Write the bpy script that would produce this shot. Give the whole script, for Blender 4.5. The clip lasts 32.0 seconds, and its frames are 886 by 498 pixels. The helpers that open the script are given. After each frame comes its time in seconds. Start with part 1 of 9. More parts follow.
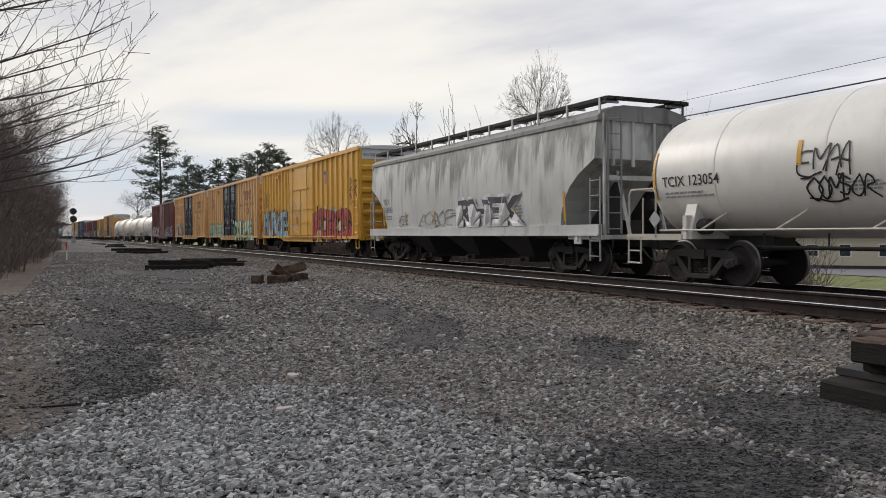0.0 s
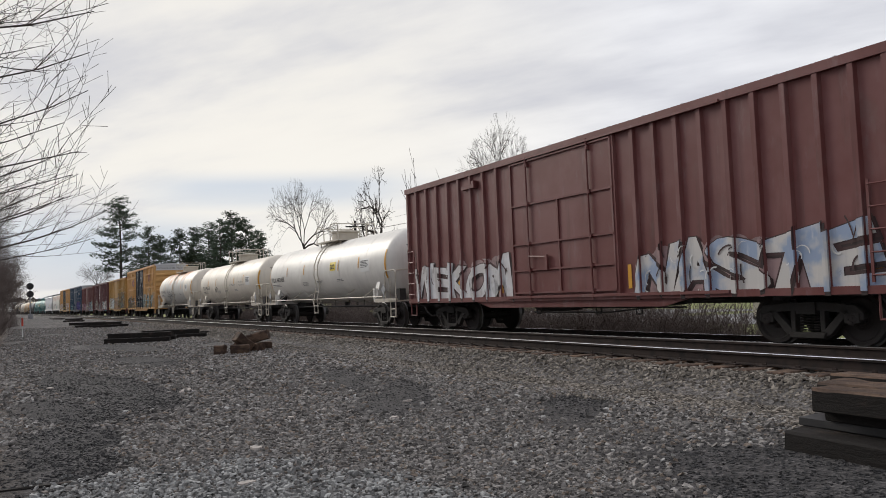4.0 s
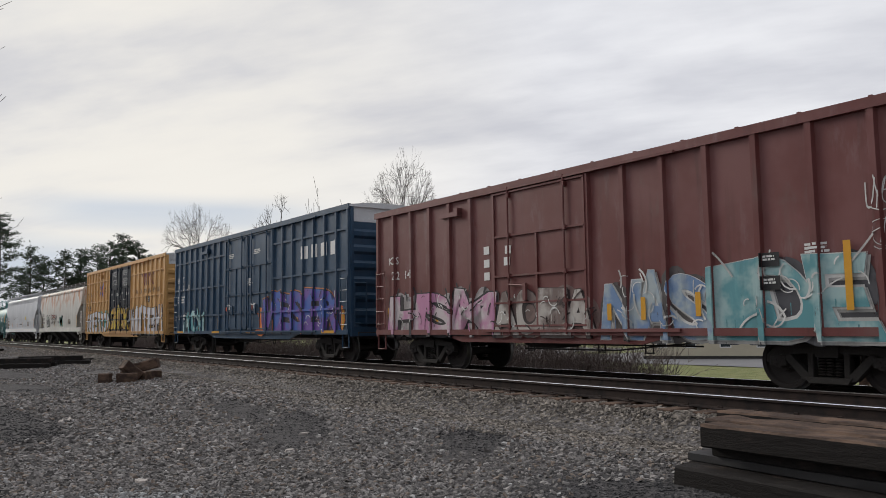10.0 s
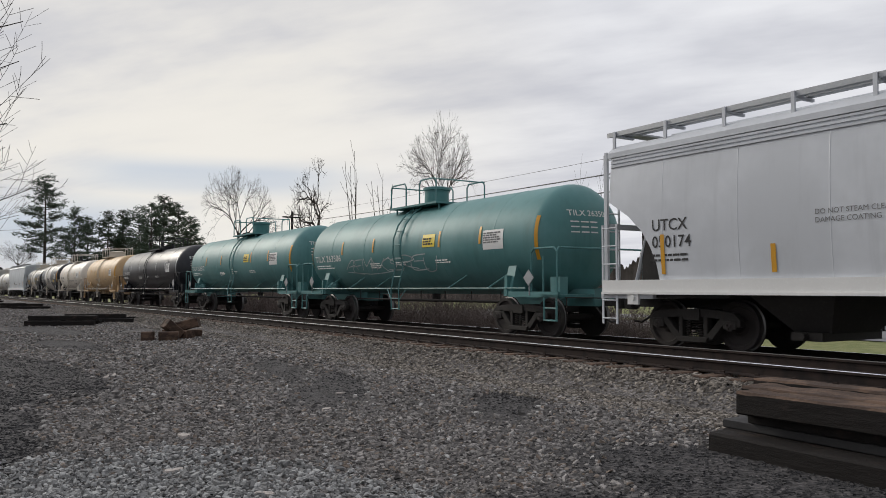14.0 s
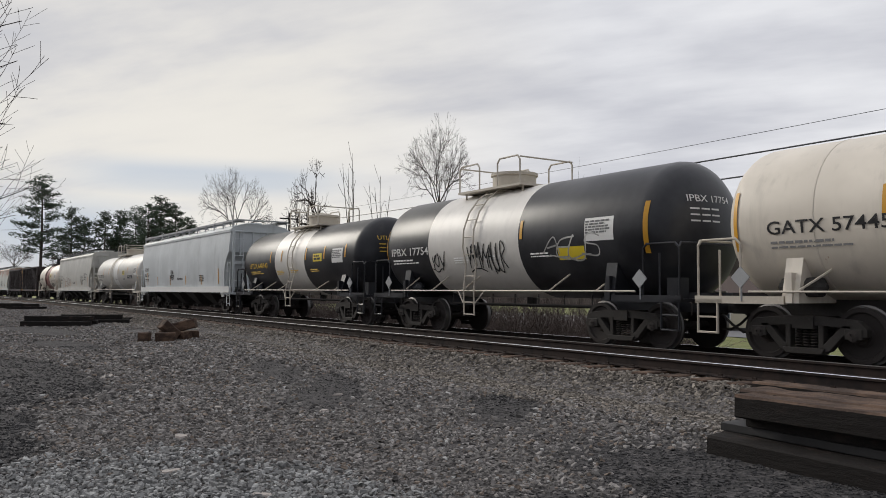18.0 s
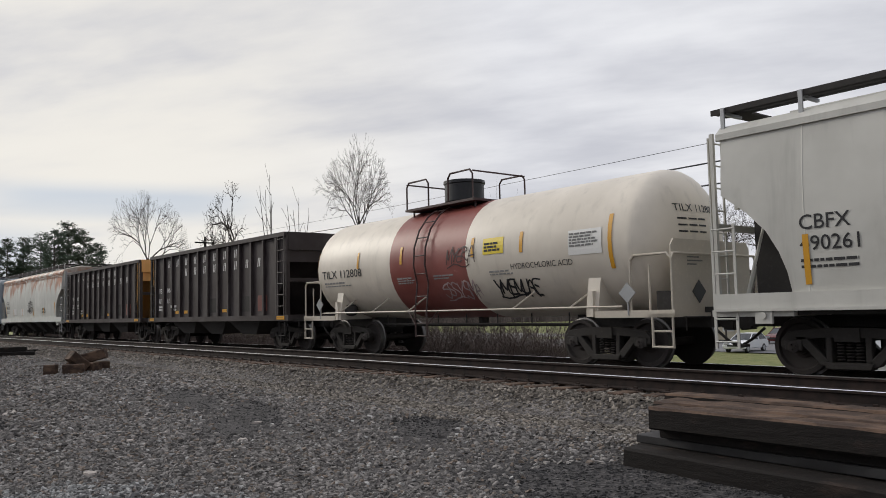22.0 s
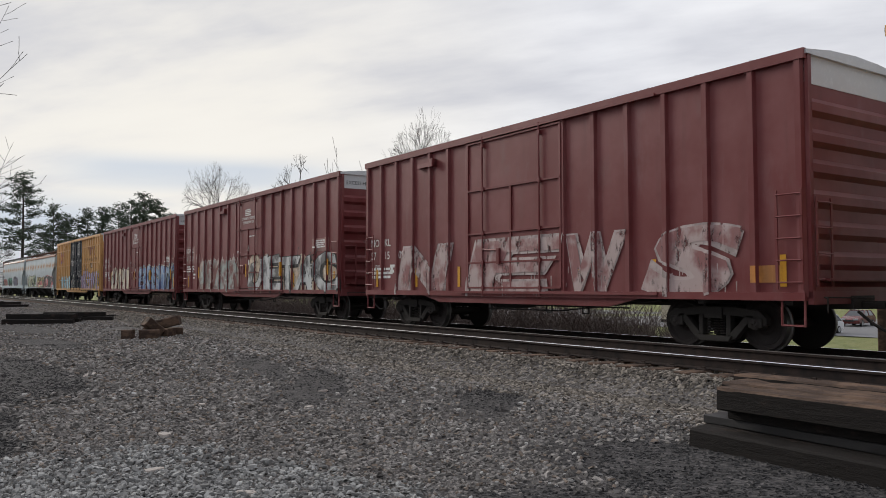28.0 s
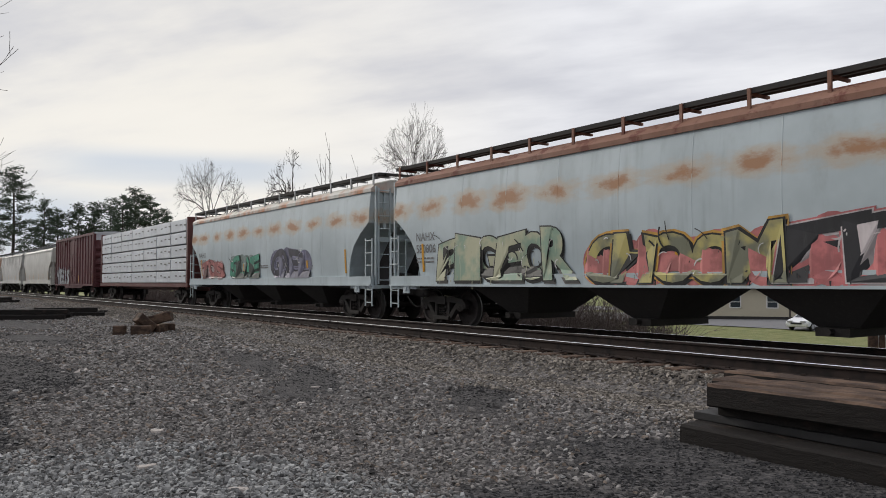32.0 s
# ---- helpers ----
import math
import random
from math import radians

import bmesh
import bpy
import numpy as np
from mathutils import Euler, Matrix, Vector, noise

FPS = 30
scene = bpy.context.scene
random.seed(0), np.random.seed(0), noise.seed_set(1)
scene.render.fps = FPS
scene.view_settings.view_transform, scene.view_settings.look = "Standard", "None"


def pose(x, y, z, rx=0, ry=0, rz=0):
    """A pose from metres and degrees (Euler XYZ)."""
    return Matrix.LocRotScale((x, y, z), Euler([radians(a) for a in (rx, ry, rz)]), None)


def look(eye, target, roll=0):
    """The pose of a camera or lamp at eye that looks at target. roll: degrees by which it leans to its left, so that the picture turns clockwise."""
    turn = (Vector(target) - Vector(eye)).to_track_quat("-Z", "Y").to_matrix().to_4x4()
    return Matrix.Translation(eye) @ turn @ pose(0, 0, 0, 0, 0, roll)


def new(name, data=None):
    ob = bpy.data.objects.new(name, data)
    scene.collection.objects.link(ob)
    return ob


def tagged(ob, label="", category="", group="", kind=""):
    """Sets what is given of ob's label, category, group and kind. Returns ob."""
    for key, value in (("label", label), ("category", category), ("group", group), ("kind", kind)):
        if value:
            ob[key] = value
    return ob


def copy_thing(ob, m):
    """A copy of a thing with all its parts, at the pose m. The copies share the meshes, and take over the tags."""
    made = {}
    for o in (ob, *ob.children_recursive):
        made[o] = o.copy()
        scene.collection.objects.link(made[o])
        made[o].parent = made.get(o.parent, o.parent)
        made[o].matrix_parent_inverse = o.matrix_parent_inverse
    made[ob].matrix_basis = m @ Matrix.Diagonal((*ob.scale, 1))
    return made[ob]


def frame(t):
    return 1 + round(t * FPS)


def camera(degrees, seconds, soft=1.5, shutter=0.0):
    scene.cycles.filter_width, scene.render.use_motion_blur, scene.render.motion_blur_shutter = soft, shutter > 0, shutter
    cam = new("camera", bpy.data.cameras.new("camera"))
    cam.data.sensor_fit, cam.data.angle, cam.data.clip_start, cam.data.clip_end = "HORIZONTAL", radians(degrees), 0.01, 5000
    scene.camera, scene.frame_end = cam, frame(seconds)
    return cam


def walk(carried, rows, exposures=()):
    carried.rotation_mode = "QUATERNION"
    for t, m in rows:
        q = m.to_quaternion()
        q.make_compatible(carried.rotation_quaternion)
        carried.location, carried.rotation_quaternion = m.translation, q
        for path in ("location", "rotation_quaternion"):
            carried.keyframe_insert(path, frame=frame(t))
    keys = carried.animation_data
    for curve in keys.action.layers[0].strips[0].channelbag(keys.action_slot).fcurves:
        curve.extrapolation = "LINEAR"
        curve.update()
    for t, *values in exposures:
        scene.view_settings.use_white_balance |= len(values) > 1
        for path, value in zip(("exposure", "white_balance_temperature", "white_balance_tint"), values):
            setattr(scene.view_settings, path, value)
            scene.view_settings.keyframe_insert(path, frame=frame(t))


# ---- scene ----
cam = camera(58.25, 32.0, 0.9)


def eye_pose(x, y, z, yaw, pitch, roll):
    """A camera pose from its place and its yaw, pitch and roll in degrees."""
    ya, pi = radians(yaw), radians(pitch)
    way = Vector((-math.sin(ya) * math.cos(pi), math.cos(ya) * math.cos(pi), math.sin(pi)))
    eye = Vector((x, y, z))
    return look(eye, eye + way, roll)


ROWS = [
    (0, 0.006, 0.003, 1.432, -25.53, -1.20, -0.46),
    (0.5, 0.016, 0.017, 1.422, -26.21, -1.08, -0.55),
    (1, 0.011, 0.033, 1.428, -26.09, -0.09, -0.41),
    (1.5, 0.008, 0.036, 1.436, -25.79, 1.07, 0.08),
    (2, 0.020, 0.028, 1.430, -26.74, 1.42, 0.61),
    (2.5, 0.019, 0.016, 1.432, -27.46, 1.07, 0.84),
    (3, 0.030, 0.008, 1.428, -27.56, 1.24, 0.54),
    (3.5, 0.032, -0.025, 1.436, -28.07, 1.88, -2.01),
    (5.5, 0.004, -0.010, 1.442, -27.73, 6.03, -2.19),
    (6, -0.006, -0.006, 1.435, -27.42, 6.32, -1.72),
    (6.5, 0.002, 0.002, 1.429, -28.29, 5.98, -1.50),
    (7, 0.010, 0.001, 1.431, -30.71, 5.76, -1.05),
    (7.5, 0.036, 0.013, 1.433, -33.32, 6.06, -1.05),
    (8, 0.017, -0.006, 1.430, -34.49, 6.37, -1.48),
    (8.5, 0.001, -0.018, 1.432, -33.60, 6.51, -1.65),
    (9, -0.011, -0.014, 1.425, -33.27, 6.31, -1.10),
    (9.5, -0.003, -0.001, 1.419, -34.30, 5.52, -0.79),
    (10, 0.009, 0.012, 1.418, -35.28, 5.46, -0.78),
    (10.5, -0.004, 0.009, 1.417, -35.77, 5.42, -0.69),
    (11, 0.001, 0.004, 1.412, -35.96, 4.61, -0.86),
    (11.5, 0.002, 0.003, 1.414, -35.83, 3.95, -1.10),
    (12, -0.012, 0.001, 1.414, -34.82, 3.82, -0.56),
    (12.5, 0.013, 0.013, 1.412, -33.73, 3.36, -0.43),
    (13, 0.004, 0.007, 1.410, -32.92, 3.02, -0.27),
    (13.5, -0.002, 0.008, 1.412, -32.48, 3.07, -0.02),
    (14, -0.003, 0.006, 1.411, -32.68, 2.90, 0.01),
    (14.5, 0.007, 0.004, 1.417, -32.86, 3.26, -0.65),
    (15, 0.020, 0.015, 1.426, -32.70, 4.18, -0.62),
    (15.5, 0.012, 0.019, 1.420, -32.92, 4.12, 0.08),
    (17.5, -0.002, 0.020, 1.422, -32.73, 3.51, 0.14),
    (18, -0.014, 0.019, 1.406, -32.89, 3.07, 0.30),
    (18.5, -0.022, 0.008, 1.408, -34.11, 2.63, 0.21),
    (19, -0.021, -0.003, 1.408, -35.57, 2.60, -0.13),
    (19.5, -0.016, 0.001, 1.410, -36.53, 2.40, -0.65),
    (20, -0.011, -0.019, 1.416, -37.15, 2.90, -1.35),
    (20.5, -0.024, -0.016, 1.420, -37.23, 3.91, -1.37),
    (21, -0.020, -0.008, 1.419, -37.43, 4.26, -1.12),
    (21.5, -0.012, -0.014, 1.423, -38.02, 4.40, -1.14),
    (22, -0.002, -0.011, 1.419, -38.61, 4.48, -1.27),
    (22.5, -0.010, -0.019, 1.413, -38.92, 4.32, -1.05),
    (23, 0.002, -0.022, 1.421, -38.44, 3.92, -1.74),
    (23.5, -0.001, -0.026, 1.414, -37.52, 3.61, -1.68),
    (24, 0.017, -0.012, 1.413, -36.86, 3.31, -1.41),
    (24.5, -0.003, -0.039, 1.416, -36.08, 3.29, -1.88),
    (25, -0.003, -0.018, 1.412, -34.44, 3.46, -1.70),
    (25.5, -0.001, -0.006, 1.411, -33.30, 3.22, -0.88),
    (27.5, -0.009, 0.005, 1.418, -33.58, 2.48, -0.19),
    (28, -0.001, 0.008, 1.415, -33.94, 2.68, -0.12),
    (28.5, -0.007, -0.001, 1.417, -33.95, 2.87, 0.30),
    (29, -0.009, 0.001, 1.423, -33.96, 2.85, 0.63),
    (29.5, -0.007, 0.002, 1.422, -34.57, 2.88, 0.62),
    (30, -0.006, -0.002, 1.414, -34.89, 3.18, 0.22),
    (30.5, -0.005, -0.012, 1.419, -35.20, 3.52, -0.20),
    (31, -0.005, -0.012, 1.426, -35.13, 3.34, -0.21),
    (31.5, 0.003, 0.003, 1.424, -34.71, 2.84, -0.19),
    (32, -0.010, -0.010, 1.427, -34.47, 2.37, -0.06),
]
walk(cam, [(t, eye_pose(*row)) for t, *row in ROWS], [(0.0, 0.10), (3.2, 0.12), (6.0, -0.14), (7.2, -0.10), (9.0, 0.0), (12.5, -0.02), (18.0, -0.08), (19.5, 0.02), (22.0, -0.02), (24.0, 0.08), (25.2, 0.02), (28.0, 0.05), (32.0, 0.04)])

# ---- light ----
SUN_AZ, SUN_EL = -20.0, 26.0
world = bpy.data.worlds.new("overcast_sky")
scene.world = world
world.use_nodes = True


class Nodes:
    """Short hand for node trees."""

    def __init__(self, tree):
        self.t = tree

    def n(self, kind, **kw):
        node = self.t.nodes.new(kind)
        for k, v in kw.items():
            if k in node.inputs:
                node.inputs[k].default_value = v
            elif k == "op":
                node.operation = v
            elif k == "blend":
                node.blend_type = v
        return node

    def link(self, a, b):
        self.t.links.new(a, b)

    def val(self, v, sock):
        if isinstance(v, (int, float, tuple)):
            sock.default_value = v
        else:
            self.link(v, sock)

    def math(self, op, a, b=0.0, clamp=False):
        node = self.t.nodes.new("ShaderNodeMath")
        node.operation, node.use_clamp = op, clamp
        self.val(a, node.inputs[0])
        self.val(b, node.inputs[1])
        return node.outputs[0]

    def mix(self, f, a, b, blend="MIX"):
        node = self.t.nodes.new("ShaderNodeMix")
        node.data_type, node.blend_type = "RGBA", blend
        self.val(f, node.inputs[0])
        for v, i in ((a, 6), (b, 7)):
            self.val((*v, 1.0) if isinstance(v, tuple) and len(v) == 3 else v, node.inputs[i])
        return node.outputs[2]

    def step(self, v, lo, hi):
        node = self.t.nodes.new("ShaderNodeMapRange")
        node.interpolation_type = "SMOOTHSTEP"
        self.val(v, node.inputs[0])
        node.inputs[1].default_value, node.inputs[2].default_value = lo, hi
        return node.outputs[0]

    def noise(self, vec, scale, detail=4.0, rough=0.55, stretch=(1, 1, 1)):
        mp = self.t.nodes.new("ShaderNodeMapping")
        mp.inputs["Scale"].default_value = stretch
        self.link(vec, mp.inputs[0])
        node = self.t.nodes.new("ShaderNodeTexNoise")
        node.inputs["Scale"].default_value, node.inputs["Detail"].default_value, node.inputs["Roughness"].default_value = scale, detail, rough
        self.link(mp.outputs[0], node.inputs["Vector"])
        return node.outputs[0]

    def xyz(self, vec):
        node = self.t.nodes.new("ShaderNodeSeparateXYZ")
        self.link(vec, node.inputs[0])
        return node.outputs

    def vec(self, x, y, z):
        node = self.t.nodes.new("ShaderNodeCombineXYZ")
        for i, v in enumerate((x, y, z)):
            self.val(v, node.inputs[i])
        return node.outputs[0]


def make_sky():
    k = Nodes(world.node_tree)
    bg = world.node_tree.nodes["Background"]
    sky = k.n("ShaderNodeTexSky")
    sky.sky_type, sky.sun_disc = "NISHITA", False
    sky.sun_elevation, sky.sun_rotation = radians(SUN_EL), radians(SUN_AZ)
    co = k.n("ShaderNodeTexCoord").outputs["Generated"]
    x, y, z = k.xyz(co)
    up = k.math("ADD", k.math("MAXIMUM", z, 0.0), 0.16)
    plane = k.vec(k.math("DIVIDE", x, up), k.math("DIVIDE", y, up), 0.0)
    turned = k.n("ShaderNodeMapping")
    turned.inputs["Rotation"].default_value = (0, 0, radians(55))
    k.link(plane, turned.inputs[0])
    big = k.noise(turned.outputs[0], 0.9, 5.0, 0.5, (0.7, 1.1, 1))
    fine = k.noise(turned.outputs[0], 2.4, 6.0, 0.58, (0.6, 1.3, 1))
    cover = k.math("ADD", k.math("MULTIPLY", big, 0.7), k.math("MULTIPLY", fine, 0.3))
    grey = k.mix(k.step(cover, 0.36, 0.62), (0.58, 0.592, 0.65), (0.87, 0.877, 0.91))
    # the veiled sun: a broad warm patch
    s = Vector((math.sin(radians(6)) * math.cos(radians(12)), math.cos(radians(6)) * math.cos(radians(12)), math.sin(radians(12))))
    dot = k.math("ADD", k.math("ADD", k.math("MULTIPLY", x, s.x), k.math("MULTIPLY", y, s.y)), k.math("MULTIPLY", z, s.z))
    warm = k.math("MULTIPLY", k.step(dot, 0.78, 0.99), k.step(cover, 0.28, 0.55))
    lit = k.mix(k.math("MULTIPLY", warm, 0.8), grey, (0.90, 0.862, 0.785))
    # clear blue gaps low over the far end of the line
    streaks = k.noise(co, 3.0, 4.0, 0.5, (0.7, 0.7, 9.0))
    gap = k.math("MULTIPLY", k.step(z, 0.125, 0.07), k.step(streaks, 0.34, 0.46))
    gap = k.math("MULTIPLY", gap, k.step(x, 0.30, 0.12))
    slit = k.math("MULTIPLY", k.step(k.math("ABSOLUTE", k.math("SUBTRACT", z, 0.134)), 0.030, 0.006), k.math("MULTIPLY", k.step(x, 0.08, 0.20), k.step(x, 0.50, 0.34)))
    gap = k.math("MAXIMUM", gap, k.math("MULTIPLY", slit, k.math("ADD", k.math("MULTIPLY", streaks, 0.8), 0.2)))
    gap = k.math("MULTIPLY", gap, k.step(y, 0.6, 0.9))
    blue = k.mix(0.2, (0.42, 0.52, 0.69), k.mix(1.0, sky.outputs[0], (0.09, 0.09, 0.09), "MULTIPLY"))
    lit = k.mix(k.math("MULTIPLY", gap, 0.85), lit, blue)
    # the cloud is thicker and darker away from the veiled sun
    lit = k.mix(k.step(y, 0.45, -0.75), lit, k.mix(1.0, lit, (0.60, 0.61, 0.63), "MULTIPLY"))
    # an overcast sky is brightest overhead
    lit = k.mix(k.step(z, 0.42, 0.92), lit, k.mix(1.0, lit, (1.52, 1.5, 1.5), "MULTIPLY"))
    k.link(lit, bg.inputs[0])
    bg.inputs[1].default_value = 1.0


make_sky()
sun_data = bpy.data.lights.new("sun", "SUN")
sun_data.energy, sun_data.angle, sun_data.color = 1.5, radians(20), (1.0, 0.94, 0.84)
sun_ob = new("sun", sun_data)
sa, se = radians(SUN_AZ), radians(SUN_EL)
sun_ob.matrix_world = look((0, 0, 60), (-60 * math.sin(sa) * math.cos(se), -60 * math.cos(sa) * math.cos(se), 60 - 60 * math.sin(se)))
scene.view_settings.exposure = 0.0

# ---- materials ----
MATS = {}


def mat(name, build):
    if name not in MATS:
        m = bpy.data.materials.new(name)
        m.use_nodes = True
        k = Nodes(m.node_tree)
        k.b = m.node_tree.nodes["Principled BSDF"]
        co = k.n("ShaderNodeTexCoord").outputs["Object"]
        rnd = k.n("ShaderNodeObjectInfo").outputs["Random"]
        add = k.t.nodes.new("ShaderNodeVectorMath")
        k.link(co, add.inputs[0])
        k.link(k.vec(k.math("MULTIPLY", rnd, 37.0), k.math("MULTIPLY", rnd, 91.0), 0.0), add.inputs[1])
        k.co, k.flat, k.rnd = add.outputs[0], co, rnd
        build(k)
        MATS[name] = m
    return MATS[name]


def bump(k, height, strength=0.3, dist=0.01):
    b = k.t.nodes.new("ShaderNodeBump")
    b.inputs["Strength"].default_value, b.inputs["Distance"].default_value = strength, dist
    k.link(height, b.inputs["Height"])
    k.link(b.outputs[0], k.b.inputs["Normal"])


def plain(name, col, rough=0.6, metal=0.0, vary=0.25, scale=3.0):
    def build(k):
        n1, n2 = k.noise(k.co, scale, 5.0), k.noise(k.co, scale * 9, 3.0)
        c = k.mix(k.math("MULTIPLY", n1, vary), col, tuple(v * 0.45 for v in col))
        c = k.mix(k.math("MULTIPLY", k.step(n2, 0.5, 0.8), vary * 0.7), c, tuple(min(1, v * 1.5 + 0.006) for v in col))
        k.link(c, k.b.inputs["Base Color"])
        k.b.inputs["Roughness"].default_value, k.b.inputs["Metallic"].default_value = rough, metal
        bump(k, n2, 0.15, 0.006)
    return mat(name, build)


def car_paint(name, col, rust=0.0, grime=0.5, rough=0.5, rust_top=0.0, top=4.0, fall=1.0, rust_col=(0.30, 0.115, 0.04), step=1.0, chalk=0.0, comb=0.0, ovals=0.0):
    """Weathered wagon paint: fading, streaks that run down, rust patches, and rust that runs down from an upper seam at height top."""
    def build(k):
        big = k.noise(k.co, 0.55, 4.0, 0.6)
        streak = k.noise(k.co, 3.2, 4.0, 0.6, (1.0, 1.0, 0.09))
        fine = k.noise(k.co, 26.0, 3.0)
        faded = tuple(min(0.85, v * 1.12 + 0.03) for v in col)
        c = k.mix(k.step(big, 0.35, 0.7), col, faded)
        dark = tuple(v * 0.42 + 0.008 for v in col)
        c = k.mix(k.math("MULTIPLY", k.step(streak, 0.52, 0.76), 0.75 * grime), c, dark)
        blot = k.noise(k.co, 1.3, 5.0, 0.62, (1, 1, 0.5))
        c = k.mix(k.math("MULTIPLY", k.step(blot, 0.56, 0.75), 0.45 * grime), c, (0.13, 0.115, 0.10))
        if chalk > 0:
            rubbed = k.step(k.noise(k.co, 2.3, 6.0, 0.68, (1, 1, 0.28)), 0.54, 0.74)
            c = k.mix(k.math("MULTIPLY", rubbed, chalk), c, tuple(v * 0.6 + 0.20 for v in col))
        if rust > 0:
            r = k.step(k.noise(k.co, 1.9, 6.0, 0.68), 0.72 - 0.22 * rust, 0.80 - 0.2 * rust)
            c = k.mix(r, c, rust_col)
        if rust_top > 0:
            x, y, z = k.xyz(k.flat)
            run = k.noise(k.co, 1.0, 3.0, 0.55, (step, step, 0.04))
            wide = k.noise(k.co, 0.35, 3.0, 0.5, (1, 1, 0.2))
            reach = k.math("MULTIPLY", k.math("MULTIPLY", k.step(run, 0.30, 0.68), k.math("ADD", wide, 0.5)), fall * 1.5)
            down = k.math("DIVIDE", k.math("SUBTRACT", top, z), k.math("ADD", reach, 0.06))
            band = k.math("MULTIPLY", k.step(down, 1.12, 0.5), k.step(k.math("SUBTRACT", top + 0.7, z), 0.0, 0.55))
            band = k.math("MULTIPLY", band, k.step(k.noise(k.co, 1.1, 4.0, 0.6, (1, 1, 0.4)), 0.62 - 0.4 * rust_top, 0.80 - 0.3 * rust_top))
            tone = k.mix(k.step(k.noise(k.co, 5.0, 5.0, 0.65, (1, 1, 0.25)), 0.35, 0.65), rust_col, tuple(min(0.6, v * 1.6 + 0.03) for v in rust_col))
            c = k.mix(k.math("MULTIPLY", band, 0.93), c, tone)
        if comb > 0:
            # evenly spaced runs below the ribs, one at each roof seam
            x, y, z = k.xyz(k.flat)
            wob = k.noise(k.co, 0.8, 3.0, 0.6, (1, 1, 0.3))
            wave = k.math("SINE", k.math("ADD", k.math("MULTIPLY", y, 2 * math.pi / comb), k.math("MULTIPLY", wob, 1.2)))
            soft = k.noise(k.co, 2.2, 5.0, 0.65, (1, 1, 0.35))
            low = k.math("ADD", 2.76, k.math("MULTIPLY", k.math("SUBTRACT", wob, 0.5), 1.0))
            body = k.math("MULTIPLY", k.step(k.math("SUBTRACT", z, low), 0.0, 0.75), k.step(z, 3.83, 3.66))
            above = k.math("MULTIPLY", k.step(z, 3.84, 3.90), k.step(z, 4.30, 4.05))
            lines = k.math("MULTIPLY", k.step(wave, -0.9, 0.8), k.step(soft, 0.18, 0.50))
            c = k.mix(k.math("MULTIPLY", body, k.step(wob, 0.30, 0.5)), c, (0.42, 0.28, 0.155))
            c = k.mix(k.math("MULTIPLY", k.math("MULTIPLY", body, lines), 0.88), c, rust_col)
            c = k.mix(k.math("MULTIPLY", k.math("MULTIPLY", above, k.step(wave, 0.1, 0.95)), 0.55), c, (0.30, 0.19, 0.11))
        if ovals > 0:
            # one worn rust spot in each panel, smeared along the car
            x, y, z = k.xyz(k.flat)
            wob = k.noise(k.co, 1.6, 5.0, 0.65, (1, 1, 2.2))
            slow = k.noise(k.co, 0.45, 2.0, 0.5)
            cell = k.math("SUBTRACT", k.math("FRACT", k.math("DIVIDE", y, ovals)), 0.5)
            dy = k.math("DIVIDE", k.math("MULTIPLY", cell, ovals), 0.62)
            dz = k.math("DIVIDE", k.math("SUBTRACT", z, 3.30), 0.20)
            out = k.math("SQRT", k.math("ADD", k.math("MULTIPLY", dy, dy), k.math("MULTIPLY", dz, dz)))
            out = k.math("ADD", out, k.math("MULTIPLY", k.math("SUBTRACT", wob, 0.5), 2.6))
            out = k.math("ADD", out, k.math("MULTIPLY", k.math("SUBTRACT", slow, 0.5), 1.6))
            c = k.mix(k.math("MULTIPLY", k.step(out, 1.9, 0.8), 0.6), c, (0.46, 0.34, 0.22))
            c = k.mix(k.math("MULTIPLY", k.step(out, 1.0, 0.3), 0.85), c, rust_col)
        k.link(c, k.b.inputs["Base Color"])
        k.b.inputs["Roughness"].default_value = rough
        k.b.inputs["Specular IOR Level"].default_value = 0.35
        bump(k, k.math("ADD", big, k.math("MULTIPLY", fine, 0.15)), 0.12, 0.03)
    return mat(name, build)


M_STEEL = plain("dark_truck_steel", (0.050, 0.046, 0.043), 0.7, 0.3, 0.5, 2.0)
M_WHEEL = plain("wheel_steel", (0.046, 0.040, 0.038), 0.75, 0.1, 0.5, 6.0)
M_TREAD = plain("polished_tread", (0.16, 0.155, 0.15), 0.45, 0.8, 0.2)
M_UNDER = plain("underframe_grime", (0.052, 0.049, 0.047), 0.85, 0.0, 0.5, 1.5)
M_BLACK = plain("black_paint", (0.014, 0.015, 0.018), 0.42, 0.0, 0.35, 1.2)
M_DOOR = plain("glossy_black_door", (0.008, 0.014, 0.025), 0.42, 0.0, 0.2, 1.2)
M_GREYBAR = plain("galvanised", (0.38, 0.39, 0.40), 0.45, 0.5, 0.3)
M_CREAM = plain("cream_rail_paint", (0.54, 0.49, 0.41), 0.5, 0.0, 0.3, 2.0)
M_WHITE = plain("white_paint", (0.72, 0.72, 0.70), 0.5, 0.0, 0.2, 2.0)
M_YELLOW = plain("yellow_reflector", (0.62, 0.31, 0.02), 0.4, 0.0, 0.2, 2.0)
M_SIGNY = plain("yellow_sign", (0.72, 0.55, 0.03), 0.4, 0.0, 0.1)
M_LETTERB = plain("black_lettering", (0.012, 0.012, 0.014), 0.5, 0.0, 0.2)
M_LETTERW = plain("white_lettering", (0.70, 0.70, 0.68), 0.55, 0.0, 0.3)
M_LETTERY = plain("yellow_lettering", (0.66, 0.42, 0.04), 0.5, 0.0, 0.2)
